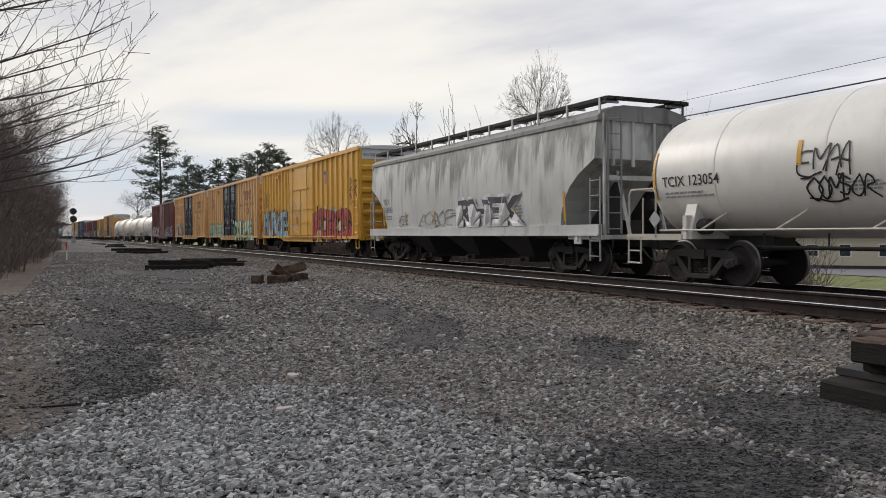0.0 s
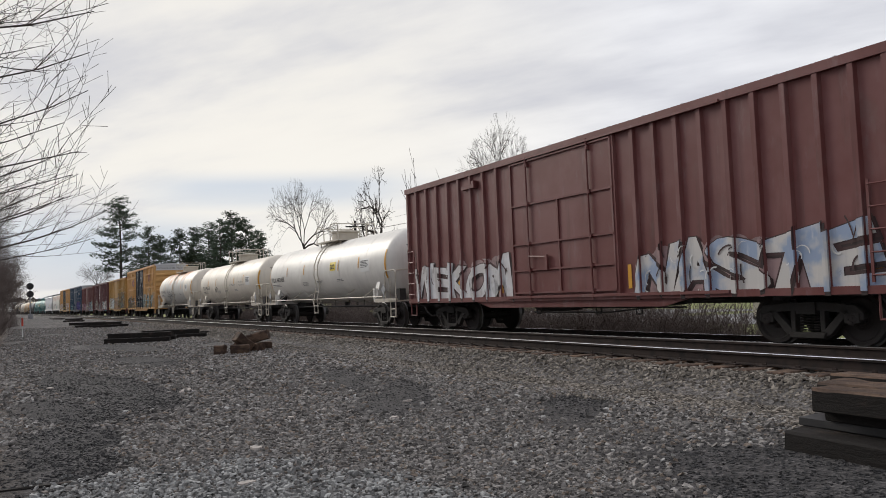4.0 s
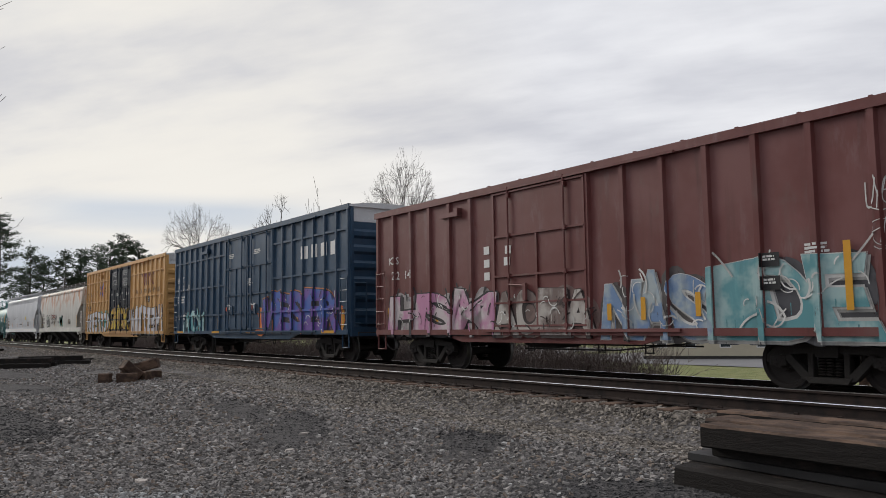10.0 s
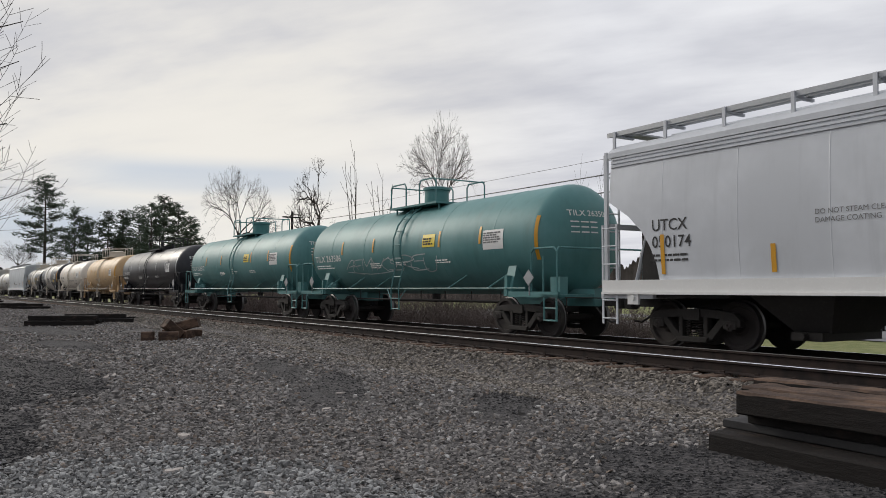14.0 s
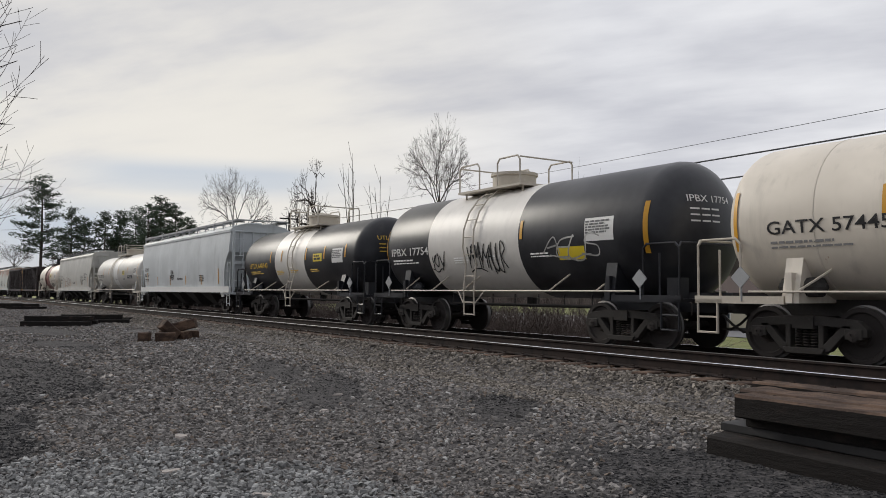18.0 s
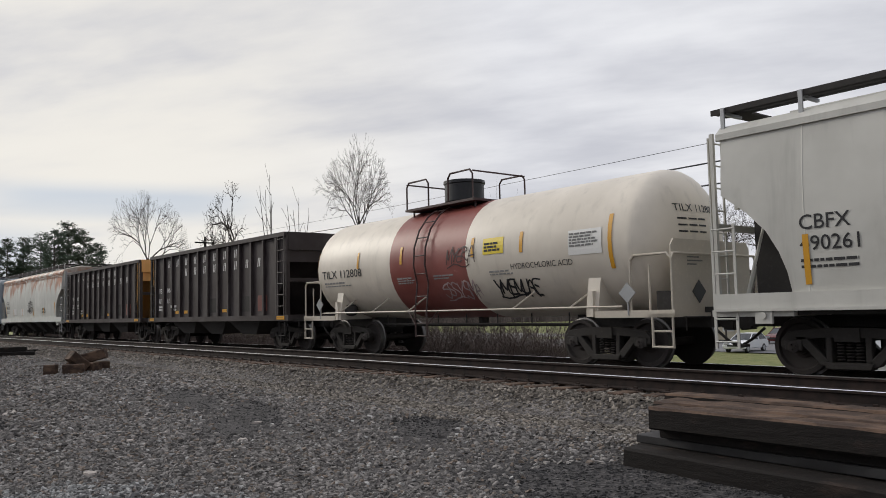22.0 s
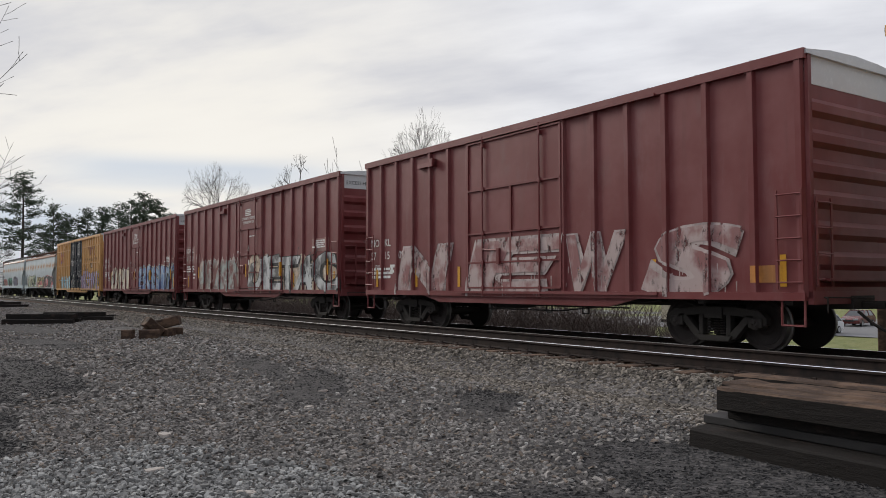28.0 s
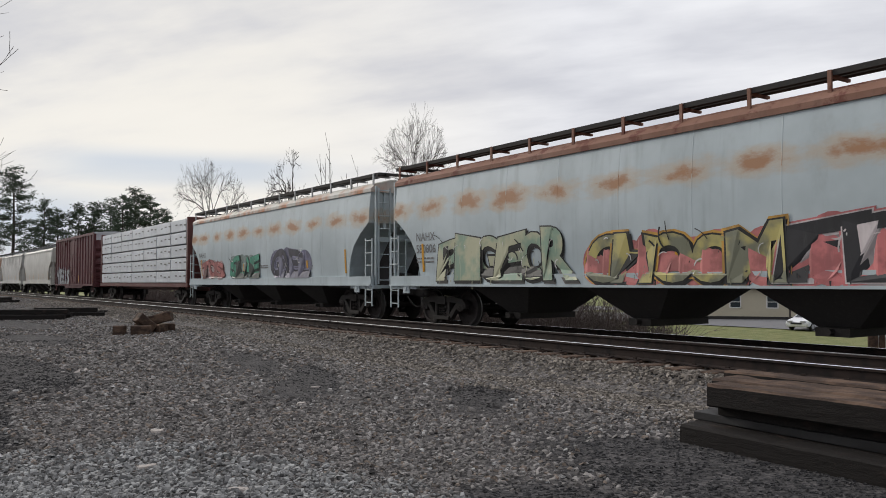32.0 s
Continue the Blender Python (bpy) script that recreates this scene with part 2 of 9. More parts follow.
M_GRAYTXT = plain("faded_lettering", (0.16, 0.16, 0.16), 0.6, 0.0, 0.2)
M_SLOGAN = plain("dark_brown_lettering", (0.055, 0.040, 0.034), 0.6, 0.0, 0.3)
M_ROOFW = plain("white_roof_paint", (0.60, 0.62, 0.64), 0.55, 0.0, 0.3, 1.0)


def make_rail(k):
    k.b.inputs["Base Color"].default_value, k.b.inputs["Roughness"].default_value = (0.055, 0.035, 0.026, 1), 0.8
    c = k.mix(k.step(k.noise(k.flat, 5.0, 4.0), 0.4, 0.7), (0.030, 0.021, 0.018), (0.014, 0.011, 0.011))
    k.link(c, k.b.inputs["Base Color"])


M_RAIL = mat("rusty_rail_side", make_rail)
M_RAILTOP = plain("polished_rail_head", (0.70, 0.70, 0.72), 0.22, 1.0, 0.05)
M_RAILDULL = plain("dull_rail_head", (0.10, 0.095, 0.09), 0.5, 0.8, 0.2)


def timber_paint(dark, brown, share):
    """Creosoted timber: black, worn to brown in patches, with cracks along the grain."""
    def build(k):
        grain = k.noise(k.co, 4.0, 6.0, 0.7, (5.0, 0.8, 5.0))
        worn = k.noise(k.co, 4.5, 6.0, 0.65, (1.0, 0.55, 1.0))
        fine = k.noise(k.co, 60.0, 3.0, 0.6)
        c = k.mix(k.step(worn, share, share + 0.22), dark, brown)
        c = k.mix(k.math("MULTIPLY", k.step(grain, 0.60, 0.70), 0.45), c, tuple(v * 0.35 for v in dark))
        c = k.mix(k.math("MULTIPLY", k.step(fine, 0.6, 0.75), 0.4), c, tuple(v * 1.6 for v in brown))
        k.link(c, k.b.inputs["Base Color"])
        k.b.inputs["Roughness"].default_value = 0.8
        bump(k, k.math("ADD", k.math("MULTIPLY", grain, -1.0), k.math("MULTIPLY", worn, 0.7)), 0.7, 0.02)
    return build


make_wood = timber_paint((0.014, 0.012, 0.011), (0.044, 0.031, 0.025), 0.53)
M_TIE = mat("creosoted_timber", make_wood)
M_BLACKWOOD = plain("blackened_plank", (0.020, 0.019, 0.020), 0.6, 0.0, 0.4, 3.0)
# bare cinder patches on the yard: centre, half sizes, turn
CINDERS = ((0.55, 12.6, 0.7, 2.2, 10), (0.45, 9.6, 0.6, 1.5, 0), (5.75, 7.6, 0.5, 1.35, -35), (5.2, 13.5, 0.5, 2.6, -12), (3.3, 3.6, 1.0, 0.9, 0), (0.9, 18.0, 0.8, 3.5, 5), (2.9, 22.0, 1.0, 4.0, 5), (4.4, 9.9, 0.5, 1.6, -25), (1.3, 15.5, 1.1, 4.5, 8), (5.05, 10.8, 0.5, 2.4, -22), (0.1, 8.0, 0.8, 1.5, 0), (5.0, 3.6, 1.0, 2.3, 0), (3.4, 30.0, 1.2, 6.0, 4))


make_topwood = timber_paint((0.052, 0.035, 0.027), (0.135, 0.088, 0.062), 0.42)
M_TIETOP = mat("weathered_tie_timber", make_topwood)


def make_ground(k):
    x, y, z = k.xyz(k.flat)
    patch = k.noise(k.flat, 0.22, 5.0, 0.6)
    mid = k.noise(k.flat, 1.4, 5.0, 0.6)
    grit = k.noise(k.flat, 26.0, 4.0, 0.7)
    vor = k.t.nodes.new("ShaderNodeTexVoronoi")
    vor.inputs["Scale"].default_value = 28.0
    k.link(k.flat, vor.inputs["Vector"])
    cell = k.xyz(vor.outputs["Color"])[0]
    coarse = k.t.nodes.new("ShaderNodeTexVoronoi")
    coarse.inputs["Scale"].default_value = 6.0
    k.link(k.flat, coarse.inputs["Vector"])
    cell2 = k.xyz(coarse.outputs["Color"])[0]
    cinder = k.mix(k.step(grit, 0.35, 0.7), (0.046, 0.044, 0.045), (0.115, 0.110, 0.109))
    c = k.mix(k.step(patch, 0.40, 0.60), cinder, k.mix(k.step(grit, 0.3, 0.75), (0.075, 0.072, 0.070), (0.20, 0.193, 0.188)))
    c = k.mix(k.math("MULTIPLY", k.step(mid, 0.56, 0.74), 0.5), c, (0.052, 0.049, 0.049))
    dark = None
    for cx, cy, rx, ry, turn in CINDERS:
        co, si = math.cos(radians(turn)), math.sin(radians(turn))
        dx, dy = k.math("SUBTRACT", x, cx), k.math("SUBTRACT", y, cy)
        u = k.math("ADD", k.math("MULTIPLY", dx, co / rx), k.math("MULTIPLY", dy, si / rx))
        v = k.math("ADD", k.math("MULTIPLY", dy, co / ry), k.math("MULTIPLY", dx, -si / ry))
        far = k.math("ADD", k.math("MULTIPLY", u, u), k.math("MULTIPLY", v, v))
        far = k.math("ADD", far, k.math("MULTIPLY", k.math("SUBTRACT", mid, 0.5), 2.2))
        spot = k.step(far, 1.3, 0.5)
        dark = spot if dark is None else k.math("MAXIMUM", dark, spot)
    c = k.mix(k.math("MULTIPLY", dark, 0.95), c, k.mix(k.step(grit, 0.35, 0.7), (0.030, 0.030, 0.032), (0.072, 0.069, 0.070)))
    c = k.mix(0.55, c, k.vec(cell, cell, cell), "OVERLAY")
    c = k.mix(0.30, c, k.vec(cell2, cell2, cell2), "OVERLAY")
    c = k.mix(1.0, c, k.vec(0.86, 0.82, 0.80), "MULTIPLY")
    # brown leaf litter under the trees at the edge of the yard
    litter = k.math("MULTIPLY", k.step(k.math("ADD", x, k.math("MULTIPLY", y, 0.01)), 0.35, -0.7), k.step(mid, 0.32, 0.55))
    c = k.mix(litter, c, k.mix(k.step(grit, 0.4, 0.65), (0.040, 0.030, 0.022), (0.13, 0.080, 0.045)))
    # lawn and meadow beyond the embankment
    edge = k.math("ADD", x, k.math("MULTIPLY", k.math("SUBTRACT", mid, 0.5), 3.0))
    lawn = k.mix(k.step(mid, 0.35, 0.65), (0.125, 0.150, 0.042), (0.20, 0.20, 0.075))
    weeds = k.mix(k.step(grit, 0.35, 0.7), (0.060, 0.050, 0.038), (0.15, 0.125, 0.09))
    c = k.mix(k.step(edge, 18.5, 20.5), c, weeds)
    c = k.mix(k.step(edge, 25.0, 27.0), c, lawn)
    c = k.mix(k.step(x, -30.0, -60.0), c, weeds)
    k.link(c, k.b.inputs["Base Color"])
    k.b.inputs["Roughness"].default_value = 0.95
    bump(k, k.math("ADD", k.math("MULTIPLY", grit, 0.6), vor.outputs["Distance"]), 0.75, 0.035)


M_GROUND = mat("cinder_and_gravel", make_ground)


def make_stone(k):
    isl = k.n("ShaderNodeNewGeometry").outputs["Random Per Island"]
    c = k.mix(k.math("POWER", isl, 1.4), (0.072, 0.067, 0.063), (0.335, 0.313, 0.294))
    c = k.mix(k.step(k.math("FRACT", k.math("MULTIPLY", isl, 37.0)), 0.86, 0.94), c, (0.21, 0.165, 0.13))
    c = k.mix(k.step(k.math("FRACT", k.math("MULTIPLY", isl, 61.0)), 0.955, 0.99), c, (0.46, 0.455, 0.44))
    c = k.mix(k.math("MULTIPLY", k.noise(k.flat, 40.0, 3.0), 0.45), c, (0.085, 0.080, 0.077))
    k.link(c, k.b.inputs["Base Color"])
    k.b.inputs["Roughness"].default_value = 0.9


M_STONE = mat("crushed_stone", make_stone)


def make_bluestone(k):
    isl = k.n("ShaderNodeNewGeometry").outputs["Random Per Island"]
    c = k.mix(k.math("POWER", isl, 1.3), (0.11, 0.112, 0.112), (0.42, 0.425, 0.415))
    c = k.mix(k.math("MULTIPLY", k.noise(k.flat, 30.0, 3.0), 0.4), c, (0.15, 0.14, 0.13))
    k.link(c, k.b.inputs["Base Color"])
    k.b.inputs["Roughness"].default_value = 0.8


def make_ballast(k):
    isl = k.n("ShaderNodeNewGeometry").outputs["Random Per Island"]
    c = k.mix(k.math("POWER", isl, 1.6), (0.068, 0.061, 0.054), (0.34, 0.305, 0.262))
    c = k.mix(k.math("MULTIPLY", k.noise(k.flat, 30.0, 3.0), 0.5), c, (0.12, 0.10, 0.08))
    k.link(c, k.b.inputs["Base Color"])
    k.b.inputs["Roughness"].default_value = 0.9


M_BALLAST = mat("ballast_stone", make_ballast)
M_GRIT = plain("cinder_grit", (0.030, 0.029, 0.030), 0.9, 0.0, 0.5, 20.0)
M_STONEB = mat("blue_crushed_stone", make_bluestone)


def make_bark(k):
    n1 = k.noise(k.co, 4.0, 4.0)
    k.link(k.mix(n1, (0.028, 0.023, 0.020), (0.085, 0.070, 0.060)), k.b.inputs["Base Color"])
    k.b.inputs["Roughness"].default_value = 0.9


M_BARK = mat("bare_bark", make_bark)
M_TWIG = plain("twigs", (0.060, 0.045, 0.038), 0.9, 0.0, 0.4, 2.0)
M_TWIGR = plain("reddish_brush_twigs", (0.125, 0.097, 0.086), 0.9, 0.0, 0.5, 1.0)


def make_needles(k):
    isl = k.n("ShaderNodeNewGeometry").outputs["Random Per Island"]
    k.link(k.mix(isl, (0.022, 0.042, 0.026), (0.080, 0.115, 0.066)), k.b.inputs["Base Color"])
    k.b.inputs["Roughness"].default_value = 0.7


M_NEEDLE = mat("pine_needles", make_needles)
for dull in (M_STEEL, M_UNDER, M_WHEEL, M_DOOR, M_RAIL, M_TIE, M_TIETOP):
    dull.node_tree.nodes["Principled BSDF"].inputs["Specular IOR Level"].default_value = 0.2

# ---- mesh helpers ----


def box(bm, x0, x1, y0, y1, z0, z1, m=None, i=0):
    vs = [bm.verts.new((x, y, z)) for x in (x0, x1) for y in (y0, y1) for z in (z0, z1)]
    if m is not None:
        for v in vs:
            v.co = m @ v.co
    for q in ((0, 1, 3, 2), (4, 6, 7, 5), (0, 4, 5, 1), (2, 3, 7, 6), (0, 2, 6, 4), (1, 5, 7, 3)):
        bm.faces.new([vs[n] for n in q]).material_index = i


def rod(bm, a, b, r, sides=6, i=0, r2=None):
    a, b = Vector(a), Vector(b)
    q = (b - a).to_track_quat("Z", "Y").to_matrix()
    ends = []
    for p, rr in ((a, r), (b, r if r2 is None else r2)):
        ends.append([bm.verts.new(p + q @ Vector((rr * math.cos(2 * math.pi * n / sides), rr * math.sin(2 * math.pi * n / sides), 0))) for n in range(sides)])
    for n in range(sides):
        bm.faces.new((ends[0][n], ends[0][(n + 1) % sides], ends[1][(n + 1) % sides], ends[1][n])).material_index = i
    bm.faces.new(ends[0][::-1]).material_index = i
    bm.faces.new(ends[1]).material_index = i


def chain(bm, pts, r, sides=6, i=0):
    """A bent tube through the points, in one piece."""
    P = [Vector(p) for p in pts]
    dirs = [(b - a).normalized() for a, b in zip(P, P[1:])]
    u = dirs[0].orthogonal().normalized()
    rings_ = []
    for n, p in enumerate(P):
        if n in (0, len(P) - 1):
            d = dirs[0] if n == 0 else dirs[-1]
            k = 1.0
        else:
            d = dirs[n - 1] + dirs[n]
            d = d.normalized() if d.length > 1e-6 else dirs[n]
            k = min(1.4, 1.0 / max(0.3, d.dot(dirs[n])))
        u = (u - d * u.dot(d)).normalized()
        w = d.cross(u)
        rings_.append([bm.verts.new(p + (u * math.cos(2 * math.pi * j / sides) + w * math.sin(2 * math.pi * j / sides)) * r * k) for j in range(sides)])
    for a, b in zip(rings_, rings_[1:]):
        for j in range(sides):
            bm.faces.new((a[j], a[(j + 1) % sides], b[(j + 1) % sides], b[j])).material_index = i
    bm.faces.new(rings_[0][::-1]).material_index = i
    bm.faces.new(rings_[-1]).material_index = i


def slab(bm, poly, x0, x1, i=0):
    """A polygon in (y, z), thick from x0 to x1."""
    a = [bm.verts.new((x0, y, z)) for y, z in poly]
    b = [bm.verts.new((x1, y, z)) for y, z in poly]
    n = len(poly)
    for f in (a[::-1], b):
        bm.faces.new(f).material_index = i
    for j in range(n):
        bm.faces.new((a[j], a[(j + 1) % n], b[(j + 1) % n], b[j])).material_index = i


def lathe(bm, profile, axis="x", seg=24, i=0, centre=(0, 0, 0), closed=False):
    """profile: pairs of (along the axis, radius)."""
    rings = []
    for u, r in profile:
        ring = []
        for n in range(seg):
            c, s = r * math.cos(2 * math.pi * n / seg), r * math.sin(2 * math.pi * n / seg)
            p = {"x": (u, c, s), "y": (s, u, c), "z": (c, s, u)}[axis]
            ring.append(bm.verts.new(Vector(p) + Vector(centre)))
        rings.append(ring)
    for a, b in zip(rings, rings[1:]):
        for n in range(seg):
            bm.faces.new((a[n], a[(n + 1) % seg], b[(n + 1) % seg], b[n])).material_index = i
    bm.faces.new(rings[0][::-1]).material_index = i
    bm.faces.new(rings[-1]).material_index = i


def done(name, bm, mats, smooth=False, angle=35):
    bmesh.ops.recalc_face_normals(bm, faces=bm.faces)
    me = bpy.data.meshes.new(name)
    bm.to_mesh(me)
    bm.free()
    for m in mats if isinstance(mats, (list, tuple)) else [mats]:
        me.materials.append(m)
    if smooth:
        me.shade_smooth()
        me.set_sharp_from_angle(angle=radians(angle))
    return me


def child(name, me, parent, label="", m=None):
    ob = new(name, me)
    ob.parent = parent
    if m is not None:
        ob.matrix_basis = m
    if label:
        tagged(ob, label)
    return ob


def part(name, bm, mats, parent, label="", smooth=False, angle=35):
    return child(name, done(name, bm, mats, smooth, angle), parent, label)


CACHE = {}


def cached(key, make):
    if key not in CACHE:
        CACHE[key] = make()
    return CACHE[key]


def thing(name, label, category, group="", kind=""):
    return tagged(new(name), label, category, group, kind)


# ---- the line: two tracks, bending gently to the left far off ----
BEND = 3900.0
NEAR_X, FAR_X = 9.69, 13.96
NEAR_Z, FAR_Z = 0.465, 0.216


def bend(y):
    return -max(y, 0.0) ** 2 / (2 * BEND)


def run_out(t):
    """Metres that the train has run since the start; it slows a little."""
    return 21.85 * t - 0.0275 * t * t


def hump(x, c, z, half, slope):
    """Height of a ballast bed round a track's middle."""
    d = abs(x - c)
    return z if d < half else z - (d - half) * slope


def ground_z(x, y):
    s = x - bend(y)
    n = noise.noise((x * 0.35, y * 0.35, 0)) * 0.05 + noise.noise((x * 0.09, y * 0.09, 3)) * 0.08
    base = 0.0 + n * min(1.0, 0.3 + abs(s - 7) * 0.1)
    if s > 15.5:
        base = -min(2.35, (s - 15.5) * 0.22) + n
    if s < -2.5:
        base += min(0.5, (-2.5 - s) * 0.06)
    # low windrow of cinders beside the yard road
    base += 0.10 * math.exp(-((s - 6.4) / 0.9) ** 2) * (0.5 + noise.noise((0, y * 0.12, 7)))
    b = max(hump(s, NEAR_X, NEAR_Z - 0.21, 1.55, 0.42), hump(s, FAR_X, FAR_Z - 0.21, 1.6, 0.45))
    return max(base, b)


def strip(lo, hi, step):
    out = []
    v = lo
    while v < hi:
        out.append(v)
        v += step
    return out


def build_ground():
    xs = [-2500, -900, -400, -200, -110, -60, -40, -28, -20, -14, -10, -7, -5] + strip(-4, 8, 0.5) + strip(8, 17, 0.25) + [17, 17.6, 18.4, 19.4, 20.6, 22, 24, 27, 31, 36, 42, 50, 60, 75, 100, 140, 220, 400, 900, 2500]
    ys = [-1500, -800, -600, -400, -200, -80, -40, -20, -10, -5] + strip(-2, 30, 0.5) + strip(30, 80, 2.0) + strip(80, 420, 10.0) + [420, 480, 560, 700, 1000, 1600, 3000]
    verts = [(x + bend(min(y, 420)) * (1 if -20 <= x <= 40 else 0), y, 0) for y in ys for x in xs]
    verts = [(x, y, ground_z(x, min(y, 420))) for x, y, _ in verts]
    w = len(xs)
    faces = [(j * w + i, j * w + i + 1, (j + 1) * w + i + 1, (j + 1) * w + i) for j in range(len(ys) - 1) for i in range(w - 1)]
    me = bpy.data.meshes.new("ground")
    me.from_pydata(verts, [], faces)
    me.materials.append(M_GROUND)
    me.shade_smooth()
    tagged(new("ground", me), "grey cinder and gravel yard beside the railway embankment", "ground", kind="structure")


build_ground()


def rail_mesh(name, x, z, top):
    """One rail, extruded along the line."""
    prof = [(-0.07, -0.17), (0.07, -0.17), (0.07, -0.155), (0.012, -0.14), (0.010, -0.045), (0.036, -0.035), (0.036, -0.006), (0.028, 0.0), (-0.028, 0.0), (-0.036, -0.006), (-0.036, -0.035), (-0.010, -0.045), (-0.012, -0.14), (-0.07, -0.155)]
    ys = [-800, -700, -600, -500, -400, -300, -200, -120, -60, -30] + list(range(-10, 60, 5)) + list(range(60, 440, 15))
    bm = bmesh.new()
    rings = [[bm.verts.new((x + bend(y) + u, y, z + v)) for u, v in prof] for y in ys]
    n = len(prof)
    for a, b in zip(rings, rings[1:]):
        for j in range(n):
            f = bm.faces.new((a[j], a[(j + 1) % n], b[(j + 1) % n], b[j]))
            f.material_index = 1 if j in (6, 7, 8) else 0
    return done(name, bm, [M_RAIL, top])


def tie_mesh():
    bm = bmesh.new()
    box(bm, -1.3, 1.3, -0.115, 0.115, -0.18, 0.0)
    bmesh.ops.bevel(bm, geom=bm.edges[:], offset=0.012, segments=1, affect="EDGES")
    return done("tie", bm, M_TIETOP)


def spike_plate():
    bm = bmesh.new()
    box(bm, -0.17, 0.17, -0.09, 0.09, 0.0, 0.018)
    for sx in (-0.1, 0.1):
        box(bm, sx - 0.012, sx + 0.012, -0.03, 0.03, 0.018, 0.045)
    return done("tie_plate", bm, M_RAIL)


def build_track(name, label, cx, z, tops, ties):
    root = thing(name, label, "railway track", kind="structure")
    for s, top in zip((-0.7535, 0.7535), tops):
        child("rail", rail_mesh("rail", cx + s, z, top), root, "steel rail with a worn head")
    tie = cached("tie", tie_mesh)
    plate = cached("plate", spike_plate)
    rng = random.Random(5)
    for n in range(ties):
        y = -4 + n * 0.52
        t = child("tie", tie, root, "", pose(cx + bend(y) + rng.uniform(-0.05, 0.05), y, z - 0.172, 0, 0, rng.uniform(-0.8, 0.8)))
        if n < 110:
            child("tie_plate", plate, root, "", pose(cx + bend(y) - 0.7535, y, z - 0.171))
    return root


build_track("near_track", "empty near track with rusty rails on dark timber ties", NEAR_X, NEAR_Z, (M_RAILTOP, M_RAILDULL), 220)
build_track("far_track", "far track carrying the freight train on stone ballast", FAR_X, FAR_Z, (M_RAILTOP, M_RAILTOP), 150)

# ---- trucks and couplers, shared by all wagons ----
WHEEL_R = 0.4826
WHEELSETS = []
TRUCK = []


def wheelset_mesh():
    bm = bmesh.new()
    for s in (-1, 1):
        prof = [(0.66, 0.52), (0.70, 0.52), (0.715, WHEEL_R), (0.83, WHEEL_R - 0.008), (0.835, 0.40), (0.79, 0.37), (0.765, 0.20), (0.80, 0.15), (0.845, 0.14), (0.85, 0.05)]
        lathe(bm, [(s * u, r) for u, r in prof], "x", 28)
        lathe(bm, [(s * 0.90, 0.10), (s * 1.10, 0.10), (s * 1.115, 0.07)], "x", 12)
        for n in range(3):
            a = n * 2.094
            box(bm, s * 1.115, s * 1.135, 0.045 * math.cos(a) - 0.014, 0.045 * math.cos(a) + 0.014, 0.045 * math.sin(a) - 0.014, 0.045 * math.sin(a) + 0.014)
    rod(bm, (-0.9, 0, 0), (0.9, 0, 0), 0.085, 12)
    for f in bm.faces:
        c = f.calc_center_median()
        if 0.70 < abs(c.x) < 0.84 and math.hypot(c.y, c.z) > 0.46 and abs(f.normal.x) < 0.7:
            f.material_index = 1
    return done("wheelset", bm, [M_WHEEL, M_TREAD], True, 30)


def side_frame_mesh(s):
    bm = bmesh.new()
    x0, x1 = s * 0.93, s * 1.08
    slab(bm, [(-1.12, 0.60), (-0.98, 0.74), (-0.35, 0.80), (0.35, 0.80), (0.98, 0.74), (1.12, 0.60), (1.12, 0.48), (1.04, 0.46), (0.86, 0.62), (0.36, 0.64), (-0.36, 0.64), (-0.86, 0.62), (-1.04, 0.46), (-1.12, 0.48)], x0, x1)
    for d in (-1, 1):
        slab(bm, [(d * 0.88, 0.66), (d * 0.70, 0.66), (d * 0.28, 0.24), (d * 0.36, 0.17), (d * 0.46, 0.20)], x0, x1)
        slab(bm, [(d * 0.26, 0.66), (d * 0.36, 0.66), (d * 0.36, 0.22), (d * 0.26, 0.22)], x0, x1)
        box(bm, s * 0.90, s * 1.10, d * 0.89 - 0.15, d * 0.89 + 0.15, 0.42, 0.60)
    slab(bm, [(-0.40, 0.25), (0.40, 0.25), (0.34, 0.14), (-0.34, 0.14)], s * 0.88, s * 1.12)
    bmesh.ops.bevel(bm, geom=[e for e in bm.edges if e.calc_length() > 0.05], offset=0.012, segments=1, affect="EDGES")
    return done("side_frame", bm, M_STEEL)


def spring_mesh():
    bm = bmesh.new()
    for dy in (-0.15, 0.0, 0.15):
        for n in range(7):
            lathe(bm, [(0.27 + n * 0.05, 0.05), (0.285 + n * 0.05, 0.068), (0.30 + n * 0.05, 0.05)], "z", 10, 0, (0, dy, 0))
    return done("spring_nest", bm, M_WHEEL)


def bolster_mesh():
    bm = bmesh.new()
    box(bm, -1.12, 1.12, -0.20, 0.20, 0.58, 0.80)
    lathe(bm, [(0.80, 0.22), (0.92, 0.20)], "z", 14)
    for d in (-0.5, 0.5):
        box(bm, -0.85, 0.85, d - 0.05, d + 0.05, 0.34, 0.44)
    return done("truck_bolster", bm, M_STEEL)


